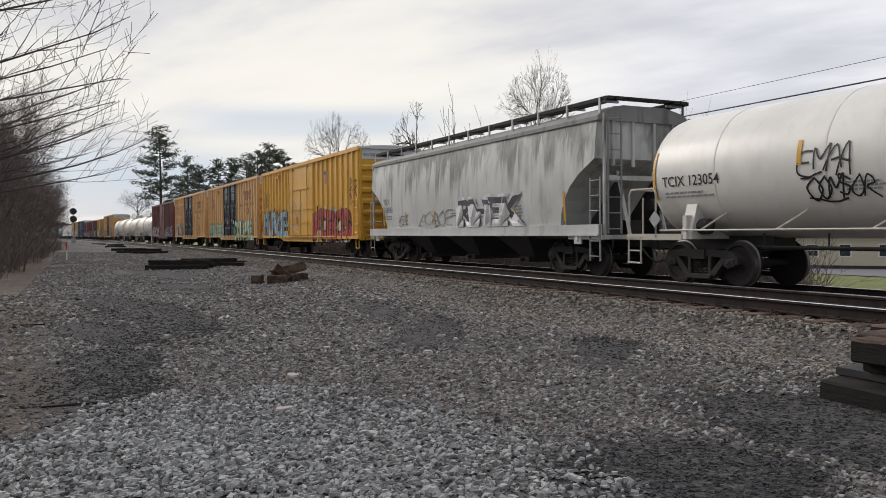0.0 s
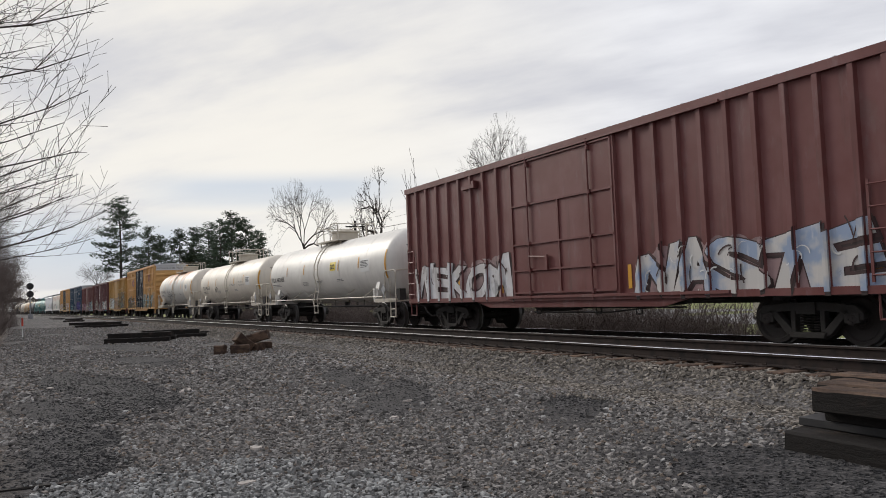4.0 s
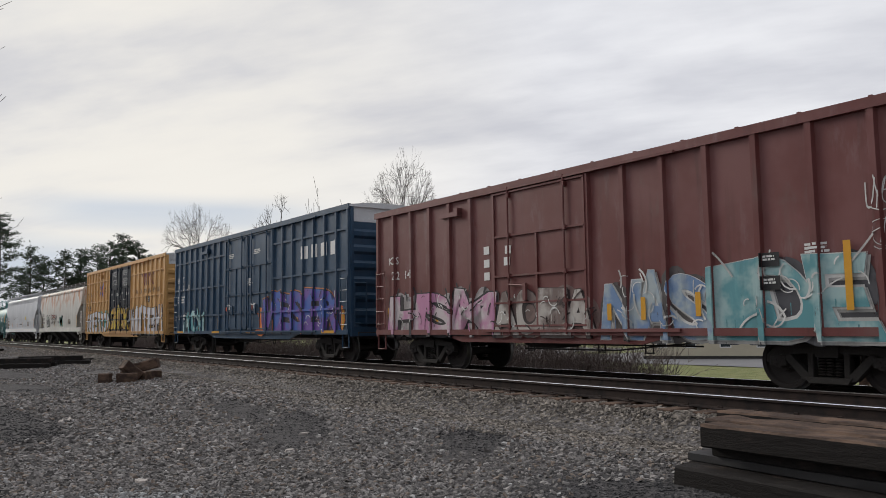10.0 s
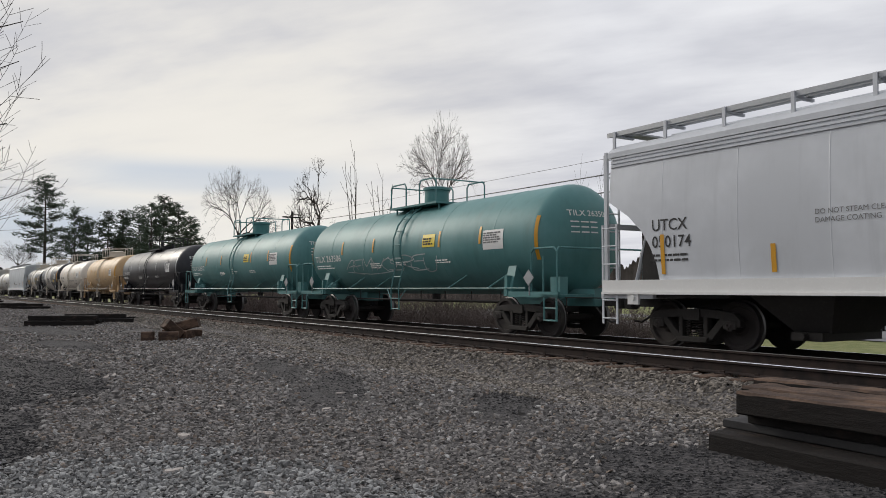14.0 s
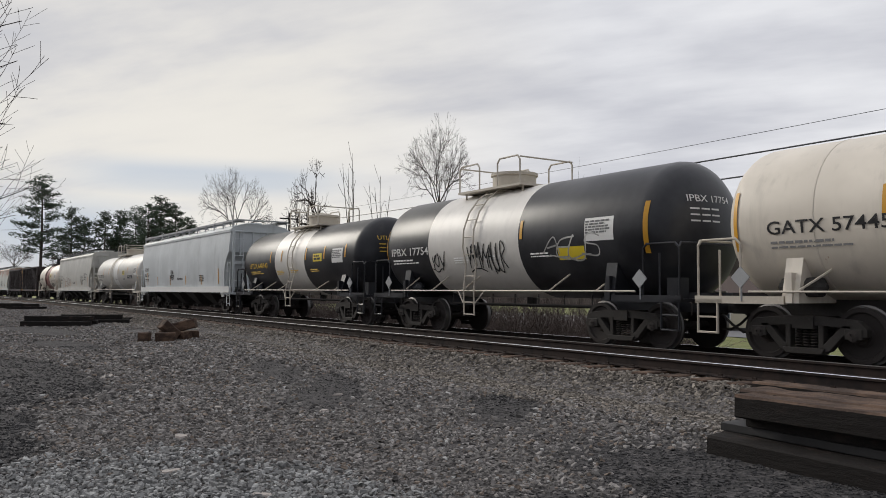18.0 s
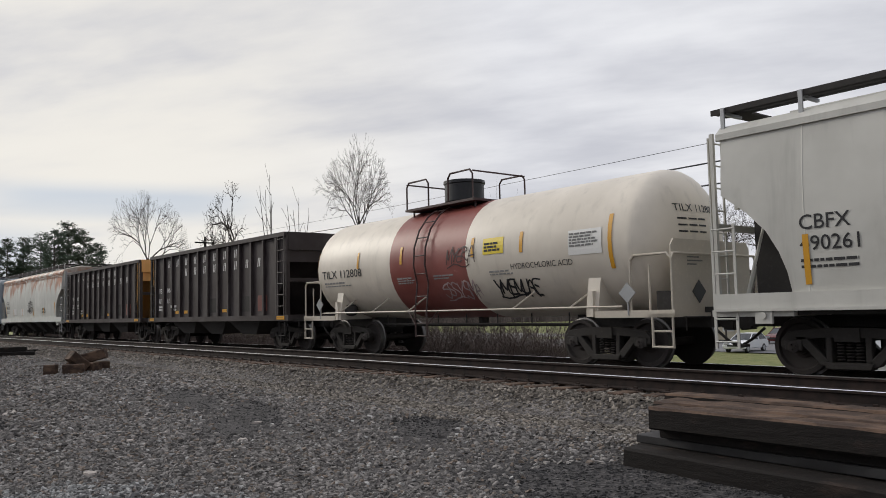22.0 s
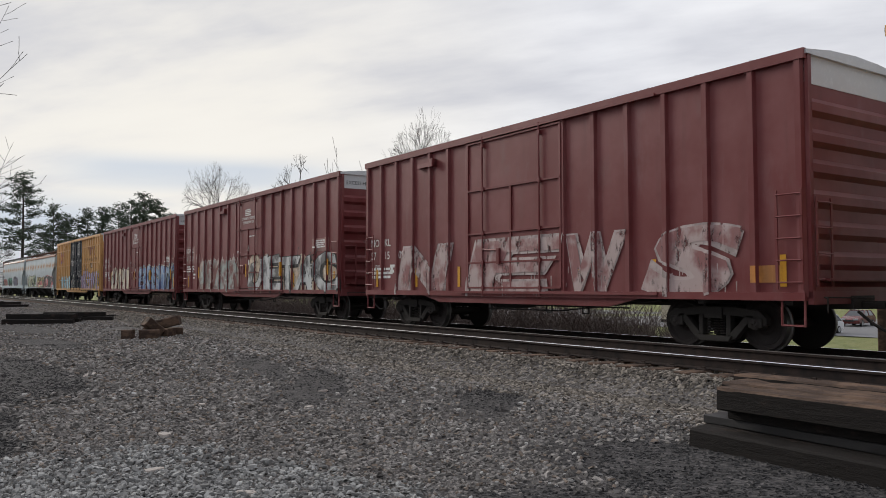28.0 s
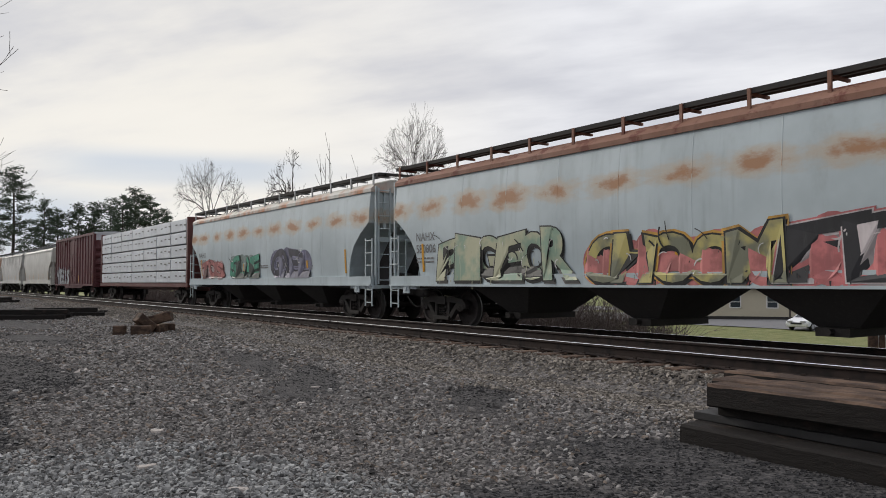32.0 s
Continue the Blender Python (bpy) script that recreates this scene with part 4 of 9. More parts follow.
def boxcar(L, paint, trim, label, kind="rib", ribs=12, door=(0.5, 3.1), door_paint=None, H=5.05, waffle=False, roof=None, white_end=True, yellow=True, louvre=False, belted=True):
    """A boxcar: kind of side by ribs and doors. Local y runs from its front end back, x is across, z from the rail head."""
    car = base_car("boxcar", label, "boxcar", L)
    W, Z0 = 1.50, 0.98
    out = 0.075
    dc, dw = door[0] * L, door[1]
    d0, d1 = dc - dw / 2, dc + dw / 2
    # shell
    bm = bmesh.new()
    box(bm, -W, W, 0.12, L - 0.12, Z0, H - 0.12)
    part("body", bm, paint, car)
    bm = bmesh.new()
    pts = [(-W - 0.05, H - 0.14), (-W - 0.05, H - 0.07), (-0.8, H + 0.02), (0, H + 0.05), (0.8, H + 0.02), (W + 0.05, H - 0.07), (W + 0.05, H - 0.14)]
    a = [bm.verts.new((x, 0.02, z)) for x, z in pts]
    b = [bm.verts.new((x, L - 0.02, z)) for x, z in pts]
    for j in range(len(pts)):
        bm.faces.new((a[j], a[(j + 1) % len(pts)], b[(j + 1) % len(pts)], b[j]))
    bm.faces.new(a[::-1])
    bm.faces.new(b)
    for n in range(1, int(L / 1.2)):
        box(bm, -W + 0.12, W - 0.12, n * 1.2 - 0.03, n * 1.2 + 0.03, H - 0.10, H + 0.035)
    part("roof", bm, roof or paint, car)
    # posts: separate parts that share one mesh
    ys = []
    for lo, hi, n in ((0.12, d0, max(3, round(ribs * d0 / (L - dw)))), (d1, L - 0.12, max(3, round(ribs * (L - d1) / (L - dw))))):
        ys += [lo + (hi - lo) * i / n for i in range(n + 1)]
    ys = [min(max(y, 0.19), L - 0.19) for y in ys]
    rw = 0.055

    def post():
        bm = bmesh.new()
        vs = [(-rw - 0.03, 0), (-rw, -out), (rw, -out), (rw + 0.03, 0)]
        lo = [bm.verts.new((x, y, Z0 + 0.02)) for y, x in vs]
        hi = [bm.verts.new((x, y, H - 0.15)) for y, x in vs]
        for j in range(3):
            bm.faces.new((lo[j], lo[j + 1], hi[j + 1], hi[j]))
        bm.faces.new(lo)
        bm.faces.new(hi[::-1])
        return done("side_post", bm, paint)

    pm = cached(("post", paint.name, H), post)
    for y in ys:
        child("side_post", pm, car, "", pose(-W, y, 0))
        child("side_post", pm, car, "", pose(W, y, 0, 0, 0, 180))
    marks = [(y - rw, y + rw) for y in ys]
    belts = []
    if waffle:
        belts = [Z0 + (H - Z0) * f for f in ((0.19, 0.49, 0.80) if belted else ())]
        for lo, hi in ((0.12, d0), (d1, L - 0.12)):
            for z in belts:
                bm = bmesh.new()
                box(bm, -W - out + 0.012, -W, lo, hi, z - 0.035, z + 0.035)
                part("side_belt", bm, paint, car)

    def depth(y, z):
        if d0 + 0.02 < y < d1 - 0.02:
            return W + 0.062
        if any(a - 0.001 <= y <= b + 0.001 for a, b in marks):
            return W + out
        if any(abs(z - b) < 0.0355 for b in belts):
            return W + out - 0.010
        return W + 0.004

    BELTS[depth] = belts

    # side sill and eave rail
    for s in (-1, 1):
        bm = bmesh.new()
        box(bm, s * (W - 0.01), s * (W + 0.085), 0.12, L - 0.12, Z0 - 0.04, Z0 + 0.10)
        part("side_rail", bm, paint, car)
        bm = bmesh.new()
        box(bm, s * (W - 0.01), s * (W + 0.09), 0.05, L - 0.05, H - 0.22, H - 0.045)
        part("eave_rail", bm, paint, car)
    # deeper fish-belly sill under the doors
    bm = bmesh.new()
    slab(bm, [(d0 - 2.2, Z0 - 0.04), (d1 + 2.2, Z0 - 0.04), (d1 + 1.4, Z0 - 0.22), (d0 - 1.4, Z0 - 0.22)], -W - 0.02, -W + 0.04)
    part("sill", bm, paint if not waffle else trim, car)
    # doors
    dp = door_paint or paint
    leaves = [(d0, dc - 0.03), (dc + 0.03, d1)] if waffle else [(d0, d1)]
    for lo, hi in leaves:
        bm = bmesh.new()
        box(bm, -W - 0.055, -W - 0.005, lo + 0.02, hi - 0.02, Z0 + 0.16, H - 0.26)
        door_part = part("door", bm, dp, car, "black plug door with locking rods" if waffle and door_paint else "")
        zb, zt = Z0 + 0.18, H - 0.28
        dr = 0.10 if not louvre else 0.07
        shares = [n / 22 for n in range(23)] if louvre else (0.0, 0.17, 0.37, 0.67, 1.0)

        def door_bar():
            bm = bmesh.new()
            box(bm, -dr, -0.05, 0.05, hi - lo - 0.05, -0.022, 0.022)
            return done("door_rail", bm, dp)

        def door_post(z1):
            bm = bmesh.new()
            box(bm, -0.093, -0.05, -0.03, 0.03, Z0 + 0.16, z1)
            return done("door_stile", bm, dp)

        bar_me = cached(("door_bar", dp.name, round(hi - lo, 3), dr), door_bar)
        for f in shares:
            child("door_rail", bar_me, door_part, "", pose(-W, lo, zb + (zt - zb) * f))
        for f, z1 in ((0.0, H - 0.26), (1.0, H - 0.26)) + (() if louvre else ((0.5, zb + (zt - zb) * 0.67), )):
            post_me = cached(("door_post", dp.name, round(z1, 2)), lambda: door_post(z1))
            child("door_stile", post_me, door_part, "", pose(-W, lo + 0.05 + (hi - lo - 0.1) * f, 0))
        if not louvre:
            for f in (0.2, 0.8):
                y = lo + (hi - lo) * f
                bm = bmesh.new()
                rod(bm, (-W - 0.115, y, Z0 - 0.02), (-W - 0.115, y, H - 0.16), 0.024, 6)
                bar = part("locking_rod", bm, dp, door_part)
                for g in (0.0, 0.17, 0.37, 0.67, 0.97):
                    bm = bmesh.new()
                    box(bm, -W - 0.135, -W - 0.055, y - 0.045, y + 0.045, zb + (zt - zb) * g - 0.05, zb + (zt - zb) * g + 0.05)
                    part("rod_guide", bm, dp, bar)
            bm = bmesh.new()
            box(bm, -W - 0.15, -W - 0.085, lo + (hi - lo) * 0.62 - 0.05, lo + (hi - lo) * 0.62 + 0.05, 1.75, 2.15)
            chain(bm, [(-W - 0.13, lo + (hi - lo) * 0.62, 2.1), (-W - 0.14, lo + (hi - lo) * 0.80, 2.15)], 0.02, 5)
            part("latch", bm, dp, door_part)
        marks.append((lo, hi))
    for za, zb in ((Z0 + 0.03, Z0 + 0.09), (H - 0.235, H - 0.18)):
        bm = bmesh.new()
        box(bm, -W - 0.13, -W - 0.085, d0 - dw * 0.75, d1 + 0.3, za, zb)
        part("door_track", bm, trim, car)
    if not louvre:
        bm = bmesh.new()
        box(bm, -W - 0.12, -W - 0.005, d1 + dw * 0.42, d1 + dw * 0.42 + 0.85, H - 0.62, H - 0.50)
        box(bm, -W - 0.17, -W - 0.005, d1 + dw * 0.42, d1 + dw * 0.42 + 0.14, H - 0.64, H - 0.42)
        part("door_stop", bm, paint, car)
    # corrugated ends, with a white band above on tall cars
    for end in (0, 1):
        s = -1 if end == 0 else 1
        y = 0.12 if end == 0 else L - 0.12
        bm = bmesh.new()
        box(bm, -W, W, min(y, y + s * 0.02), max(y, y + s * 0.02), Z0, H - 0.14)
        wall = part("end_wall", bm, paint, car)

        def rib():
            bm = bmesh.new()
            slab(bm, [(0, -0.16), (-0.075, -0.07), (-0.075, 0.07), (0, 0.16)], -W + 0.08, W - 0.08)
            return done("end_rib", bm, paint)

        def corner():
            bm = bmesh.new()
            box(bm, -0.05, 0.05, -0.09, 0.0, Z0, H - 0.14)
            return done("corner_post", bm, paint)

        for i in range(7):
            if Z0 + 0.12 + i * 0.52 < H - 0.75:
                child("end_rib", cached(("rib", paint.name), rib), wall, "", pose(0, y + s * 0.02, Z0 + 0.12 + i * 0.52, 0, 0, 0 if s < 0 else 180))
        for x in (-W + 0.05, W - 0.05):
            child("corner_post", cached(("corner", paint.name, H), corner), wall, "", pose(x, y, 0, 0, 0, 0 if s < 0 else 180))
        if white_end:
            bm = bmesh.new()
            box(bm, -W, W, min(y, y + s * 0.03), max(y, y + s * 0.03), H - 0.62, H - 0.13)
            part("end_band", bm, M_ROOFW, car, "white band across the upper end")
        bm = bmesh.new()
        box(bm, -W, W, min(y, y + s * 0.10), max(y, y + s * 0.10), Z0 - 0.1, Z0 + 0.12)
        box(bm, -1.2, 1.2, min(y, y + s * 0.22), max(y, y + s * 0.22), Z0 + 0.30, Z0 + 0.34)
        part("end_sill", bm, trim, car)
        ladder(car, "end_ladder", 0.44, Z0 + 0.2, Z0 + 1.7, 4, paint, pose(-W + 0.1, y + s * 0.13, 0, 0, 0, 90 if s < 0 else -90) @ pose(0, -0.44 if s < 0 else 0, 0))
        ladder(car, "side_ladder", 0.46, Z0 + 0.15, Z0 + 1.85, 5, paint, pose(-W - 0.085, 0.16 if s < 0 else L - 0.62, 0))
        part("sill_step", step_mesh(), trim, car).matrix_basis = pose(-W - 0.02, 0.16 if s < 0 else L - 0.58, 0)
    # underframe
    bm = bmesh.new()
    box(bm, -0.35, 0.35, -0.02, L + 0.02, 0.78, 1.02)
    for n in range(9):
        y = 0.5 + (L - 1) * n / 8
        box(bm, -1.45, 1.45, y - 0.08, y + 0.08, 0.86, 1.0)
    part("underframe", bm, M_UNDER, car)
    bm = bmesh.new()
    rod(bm, (-0.9, L * 0.30, 0.72), (-0.9, L * 0.62, 0.72), 0.018, 5)
    rod(bm, (-1.3, L * 0.22, 0.90), (-1.2, L * 0.42, 0.62), 0.018, 5)
    rod(bm, (-1.2, L * 0.42, 0.62), (-1.2, L * 0.60, 0.62), 0.018, 5)
    for y in (L * 0.36, L * 0.44, L * 0.58):
        chain(bm, [(-1.2, y, 0.95), (-1.2, y, 0.58), (-1.2, y + 0.2, 0.58), (-1.2, y + 0.2, 0.95)], 0.016, 5)
    lathe(bm, [(L * 0.52, 0.12), (L * 0.56, 0.16), (L * 0.62, 0.16), (L * 0.63, 0.1)], "y", 12, 0, (-0.7, 0, 0.78))
    part("brake_gear", bm, M_UNDER, car)
    if yellow:
        for y in (0.55, L * 0.22, L * 0.36, L * 0.66, L * 0.80, L - 0.75):
            patch(car, y - 0.06, y + 0.06, Z0 + 0.2, Z0 + 0.75, M_YELLOW, depth, "reflector")
    car["depth"] = 0
    return car, depth, marks, L


def scrub(car):
    if "depth" in car:
        del car["depth"]


def tank(L, R, zc, label, bands, text, hull=None, dome="box", frame_paint=None, rail_paint=None, stripes=(0.04, 0.2, 0.34, 0.62, 0.78, 0.96), stripe_mat=None, panel=True, sign=None, ladder_at=0.5, truck_in=2.0, end_rail=True, text_in=0.9, dome_at=None, panel_at=0.16, text_w=2.2, top_rail=None, shield=False):
    """A tank wagon: bands are (from, to, paint) in shares of the shell's length, from the front end."""
    car = base_car("tank_car", label, "tank car", L, truck_in)
    y0, y1 = 0.30, L - 0.30
    seg, hd = 40, R * 0.5
    prof = []
    for n in range(9):
        a = math.pi / 2 * n / 8
        prof.append((y0 + hd - hd * math.cos(a), max(0.02, R * math.sin(a))))
    cuts = sorted({y0 + hd, y1 - hd, *[y0 + (y1 - y0) * b for a, b, _ in bands[:-1]]})
    full = []
    for c in cuts:
        full.append((c, R))
    body = prof[:-1] + full + [(y0 + y1 - u, r) for u, r in prof[:-1][::-1]]
    bm = bmesh.new()
    lathe(bm, body, "y", seg, 0, (0, 0, zc))
    bm.faces.ensure_lookup_table()
    for f in bm.faces:
        c = (f.calc_center_median().y - y0) / (y1 - y0)
        for i, (a, b, _) in enumerate(bands):
            if a <= c <= b or (i == 0 and c < 0) or (i == len(bands) - 1 and c > 1):
                f.material_index = i
    shell = part("tank_shell", bm, [m for _, _, m in bands], car, "", True, 40)
    for f in (0.16, 0.335, 0.5, 0.665, 0.84) if len(bands) == 1 else ():
        bm = bmesh.new()
        y = y0 + (y1 - y0) * f
        lathe(bm, [(y - 0.03, R * 0.98), (y - 0.022, R + 0.006), (y + 0.022, R + 0.006), (y + 0.03, R * 0.98)], "y", seg, 0, (0, 0, zc))
        part("weld_band", bm, bands[0][2], shell, "", True, 40)

    def depth(y, z):
        d = abs(z - zc)
        k = 1.0
        if y < y0 + hd:
            k = math.sqrt(max(0.05, 1 - ((y0 + hd - y) / hd) ** 2))
        elif y > y1 - hd:
            k = math.sqrt(max(0.05, 1 - ((y - y1 + hd) / hd) ** 2))
        return math.sqrt(max(0.01, (R * k) ** 2 - d * d)) + 0.004

    fp, rp = frame_paint or M_UNDER, rail_paint or M_CREAM
    ep = frame_paint or rp
    tp = top_rail or rp
    for s in (-1, 1):
        bm = bmesh.new()
        box(bm, -0.33, 0.33, -0.02 if s < 0 else L - 3.4, 3.4 if s < 0 else L + 0.02, 0.78, zc - R + 0.16)
        part("stub_sill", bm, fp, car)
    for y in (truck_in, L - truck_in):
        bm = bmesh.new()
        pts = [(-1.45, 1.02), (1.45, 1.02), (1.45, 1.14)]
        for n in range(9):
            a = radians(-28 - 124 * n / 8)
            pts.append((R * 1.005 * math.cos(a), zc + R * 1.005 * math.sin(a)))
        pts.append((-1.45, 1.14))
        a = [bm.verts.new((x, y - 0.16, z)) for x, z in pts]
        b = [bm.verts.new((x, y + 0.16, z)) for x, z in pts]
        for j in range(len(pts)):
            bm.faces.new((a[j], a[(j + 1) % len(pts)], b[(j + 1) % len(pts)], b[j]))
        bm.faces.new(a)
        bm.faces.new(b[::-1])
        part("saddle", bm, fp if frame_paint else bands[0][2], car)
        bm = bmesh.new()
        box(bm, -1.50, -1.32, y - 0.06, y + 0.06, 1.02, 1.55)
        part("jacking_pad", bm, fp if frame_paint else bands[0][2], car)
    # side handrail with raking braces
    for s in (-1, 1):
        bm = bmesh.new()
        rod(bm, (s * 1.50, 1.2, 1.22), (s * 1.50, L - 1.2, 1.22), 0.022, 6)
        for f in (0.17, 0.30, 0.60, 0.73, 0.86):
            y = y0 + (y1 - y0) * f
            d = depth(y, zc - R * 0.62)
            rod(bm, (s * 1.50, y, 1.22), (s * d, y - 0.42, zc - R * 0.62), 0.022, 5)
        part("side_handrail", bm, rp, car)
    # end platforms and rails
    for s in (-1, 1):
        e = 0.0 if s < 0 else L
        g = 1 if s < 0 else -1
        bm = bmesh.new()
        box(bm, -1.5, 1.5, min(e, e + g * 0.62), max(e, e + g * 0.62), 1.0, 1.07)
        box(bm, -1.5, -1.42, min(e, e + g * 1.9), max(e, e + g * 1.9), 1.0, 1.14)
        part("end_platform", bm, fp if frame_paint else rp, car)
        bm = bmesh.new()
        y = e + g * 0.06
        if end_rail:
            chain(bm, [(-1.46, y, 1.06), (-1.46, y, 2.1), (-1.40, y, 2.2), (1.40, y, 2.2), (1.46, y, 2.1), (1.46, y, 1.06)], 0.024, 6)
            part("end_rail", bm, ep, car)
            bm = bmesh.new()
            chain(bm, [(-1.46, y + g * 0.95, 1.10), (-1.46, y + g * 0.95, 2.1), (-1.46, y + g * 0.85, 2.2), (-1.46, y + g * 0.1, 2.2), (-1.46, y, 2.1)], 0.024, 6)
            part("corner_rail", bm, ep, car)
            bm = bmesh.new()
            rod(bm, (-1.46, y + g * 0.5, 1.06), (-1.46, y + g * 0.5, 2.0), 0.022, 6)
            part("rail_post", bm, ep, car)
            bm = bmesh.new()
        chain(bm, [(-1.48, y, 1.02), (-1.48, y, 0.45), (-1.48, y + g * 0.45, 0.45), (-1.48, y + g * 0.45, 1.02)], 0.024, 6)
        rod(bm, (-1.48, y, 0.74), (-1.48, y + g * 0.45, 0.74), 0.02, 5)
        part("sill_step", bm, ep, car)
    bm = bmesh.new()
    lathe(bm, [(L - 2.5, 0.05), (L - 2.4, 0.17), (L - 1.7, 0.17), (L - 1.6, 0.05)], "y", 12, 0, (-1.15, 0, 1.3))
    part("brake_cylinder", bm, fp, car)
    bm = bmesh.new()
    box(bm, -1.2, -0.95, 0.25, 0.6, 1.07, 1.5)
    part("valve_box", bm, fp, car)
    bm = bmesh.new()
    rod(bm, (-0.6, 2.8, 0.86), (-0.6, L - 2.8, 0.86), 0.03, 6)
    rod(bm, (0.5, 2.8, 0.80), (0.5, L - 2.8, 0.80), 0.03, 6)
    for n in range(7):
        y = 3.4 + (L - 6.8) * n / 6
        rod(bm, (-0.6, y, 0.82), (-0.6, y, zc - R + 0.1), 0.018, 5)
    lathe(bm, [(0.78, 0.10), (0.86, 0.14), (zc - R + 0.1, 0.14)], "z", 10, 0, (0, L / 2, 0))
    part("brake_pipe", bm, M_UNDER, car)
    # ladder up the side
    ym = y0 + (y1 - y0) * ladder_at
    pts = [(-1.56, 0.55), (-1.58, 1.2)] + [(-(R + 0.10) * math.cos(radians(a)), zc + (R + 0.10) * math.sin(radians(a))) for a in (-22, -5, 12, 30, 48, 64)]
    lad = None
    for dy in (-0.24, 0.24):
        bm = bmesh.new()
        chain(bm, [(x, ym + dy, z) for x, z in pts], 0.024, 5)
        lad = part("ladder" if lad is None else "stile", bm, tp, lad or car)
        lad = lad.parent if lad.name.startswith("stile") else lad

    def rung():
        bm = bmesh.new()
        rod(bm, (0, -0.24, 0), (0, 0.24, 0), 0.016, 5)
        return done("rung", bm, tp)

    me = cached(("tank_rung", tp.name), rung)
    for (xa, za), (xb, zb) in zip(pts, pts[1:]):
        f = 0.55
        child("rung", me, lad, "", pose(xa + (xb - xa) * f, ym, za + (zb - za) * f))
    child("rung", me, lad, "", pose(pts[0][0], ym, pts[0][1] + 0.03))
    # stays from the ladder foot
    for dy in (-0.24, 0.24):
        bm = bmesh.new()
        rod(bm, (-1.57, ym + dy, 0.85), (-1.50, ym + dy * 2.6, 1.22), 0.018, 5)
        part("ladder_stay", bm, tp, car)
    # top platform, nozzle housing and rails
    zt = zc + R
    ym = y0 + (y1 - y0) * (dome_at or ladder_at)
    bm = bmesh.new()
    box(bm, -0.95, 0.95, ym - 1.45, ym + 1.45, zt - 0.06, zt + 0.0)
    for x in (-0.75, 0.75):
        for y in (ym - 1.3, ym + 1.3):
            rod(bm, (x, y, zt - 0.3), (x, y, zt), 0.03, 5)
    part("top_platform", bm, tp, car)
    for x in (-0.92, 0.92):
        for a, b in ((-1.4, -0.42), (0.42, 1.4)):
            bm = bmesh.new()
            chain(bm, [(x, ym + a, zt), (x, ym + a, zt + 0.62), (x, ym + a + 0.1, zt + 0.74), (x, ym + b - 0.1, zt + 0.74), (x, ym + b, zt + 0.62), (x, ym + b, zt)], 0.024, 6)
            part("platform_rail", bm, tp, car)
    for y in (ym - 1.4, ym + 1.4):
        bm = bmesh.new()
        rod(bm, (-0.92, y, zt + 0.7), (0.92, y, zt + 0.7), 0.022, 6)
        part("cross_rail", bm, tp, car)
    bm = bmesh.new()
    if dome == "box":
        lathe(bm, [(zt - 0.2, 0.62), (zt + 0.36, 0.62), (zt + 0.38, 0.67), (zt + 0.46, 0.67), (zt + 0.50, 0.40)], "z", 20, 0, (0, ym, 0))
    elif dome == "can":
        lathe(bm, [(zt - 0.2, 0.40), (zt + 0.50, 0.40), (zt + 0.52, 0.45), (zt + 0.60, 0.45), (zt + 0.64, 0.30)], "z", 20, 0, (0, ym, 0))
    elif dome == "tall":
        lathe(bm, [(zt - 0.2, 0.50), (zt + 0.10, 0.50), (zt + 0.12, 0.54), (zt + 0.58, 0.54), (zt + 0.60, 0.57), (zt + 0.68, 0.57), (zt + 0.70, 0.3)], "z", 20, 0, (0, ym, 0))
    else:
        lathe(bm, [(zt - 0.2, 0.40), (zt + 0.14, 0.40), (zt + 0.16, 0.48), (zt + 0.22, 0.48)], "z", 18, 0, (0, ym, 0))
        lathe(bm, [(zt, 0.12), (zt + 0.5, 0.12), (zt + 0.52, 0.18), (zt + 0.62, 0.1)], "z", 12, 0, (-0.3, ym + 0.35, 0))
        lathe(bm, [(zt, 0.10), (zt + 0.35, 0.10), (zt + 0.37, 0.14)], "z", 12, 0, (0.2, ym - 0.5, 0))
        rod(bm, (-0.3, ym + 0.2, zt + 0.45), (-0.3, ym + 0.55, zt + 0.45), 0.06, 8)
    part("manway", bm, M_BLACK if dome in ("tall", "valves") else rp, car, "", True, 40)
    sm = stripe_mat or M_YELLOW
    for f in stripes:
        y = y0 + (y1 - y0) * f
        tall = f < 0.088 or f > 0.94
        patch(car, y - 0.05, y + 0.05, zc - (0.55 if tall else 0.05), zc + (0.55 if tall else 0.42), sm, depth, "reflector")
    mark, number, ink = text
    if mark:
        write(car, mark + " " + number, y1 - text_in, zc - 0.27, 0.235, ink, depth, bold=0.010, width=text_w)
        small = M_GRAYTXT if ink == M_LETTERB else ink
        bars(car, y1 - text_in - 0.05, zc - 0.44, 1.5, 2, 0.05, small, depth, 3)
    if mark:
        # the number again on the front head
        for word, z, hh, wd in ((mark + " " + number, zc + 0.55, 0.15, 1.3), ):
            vs, fs = text_mesh(word, 0.008, 3, 0.0)
            w = max(v[0] for v in vs)
            bm = bmesh.new()
            pv = []
            for v in vs:
                x, zz = -0.75 + v[0] * wd / w, z + v[1] * hh
                pv.append(bm.verts.new((x, y0 + hd - hd * math.sqrt(max(0.02, 1 - (x * x + (zz - zc) ** 2) / R ** 2)) - 0.008, zz)))
            for f in fs:
                try:
                    bm.faces.new([pv[i] for i in f])
                except ValueError:
                    pass
            part("lettering", bm, ink, car)
        bm = bmesh.new()
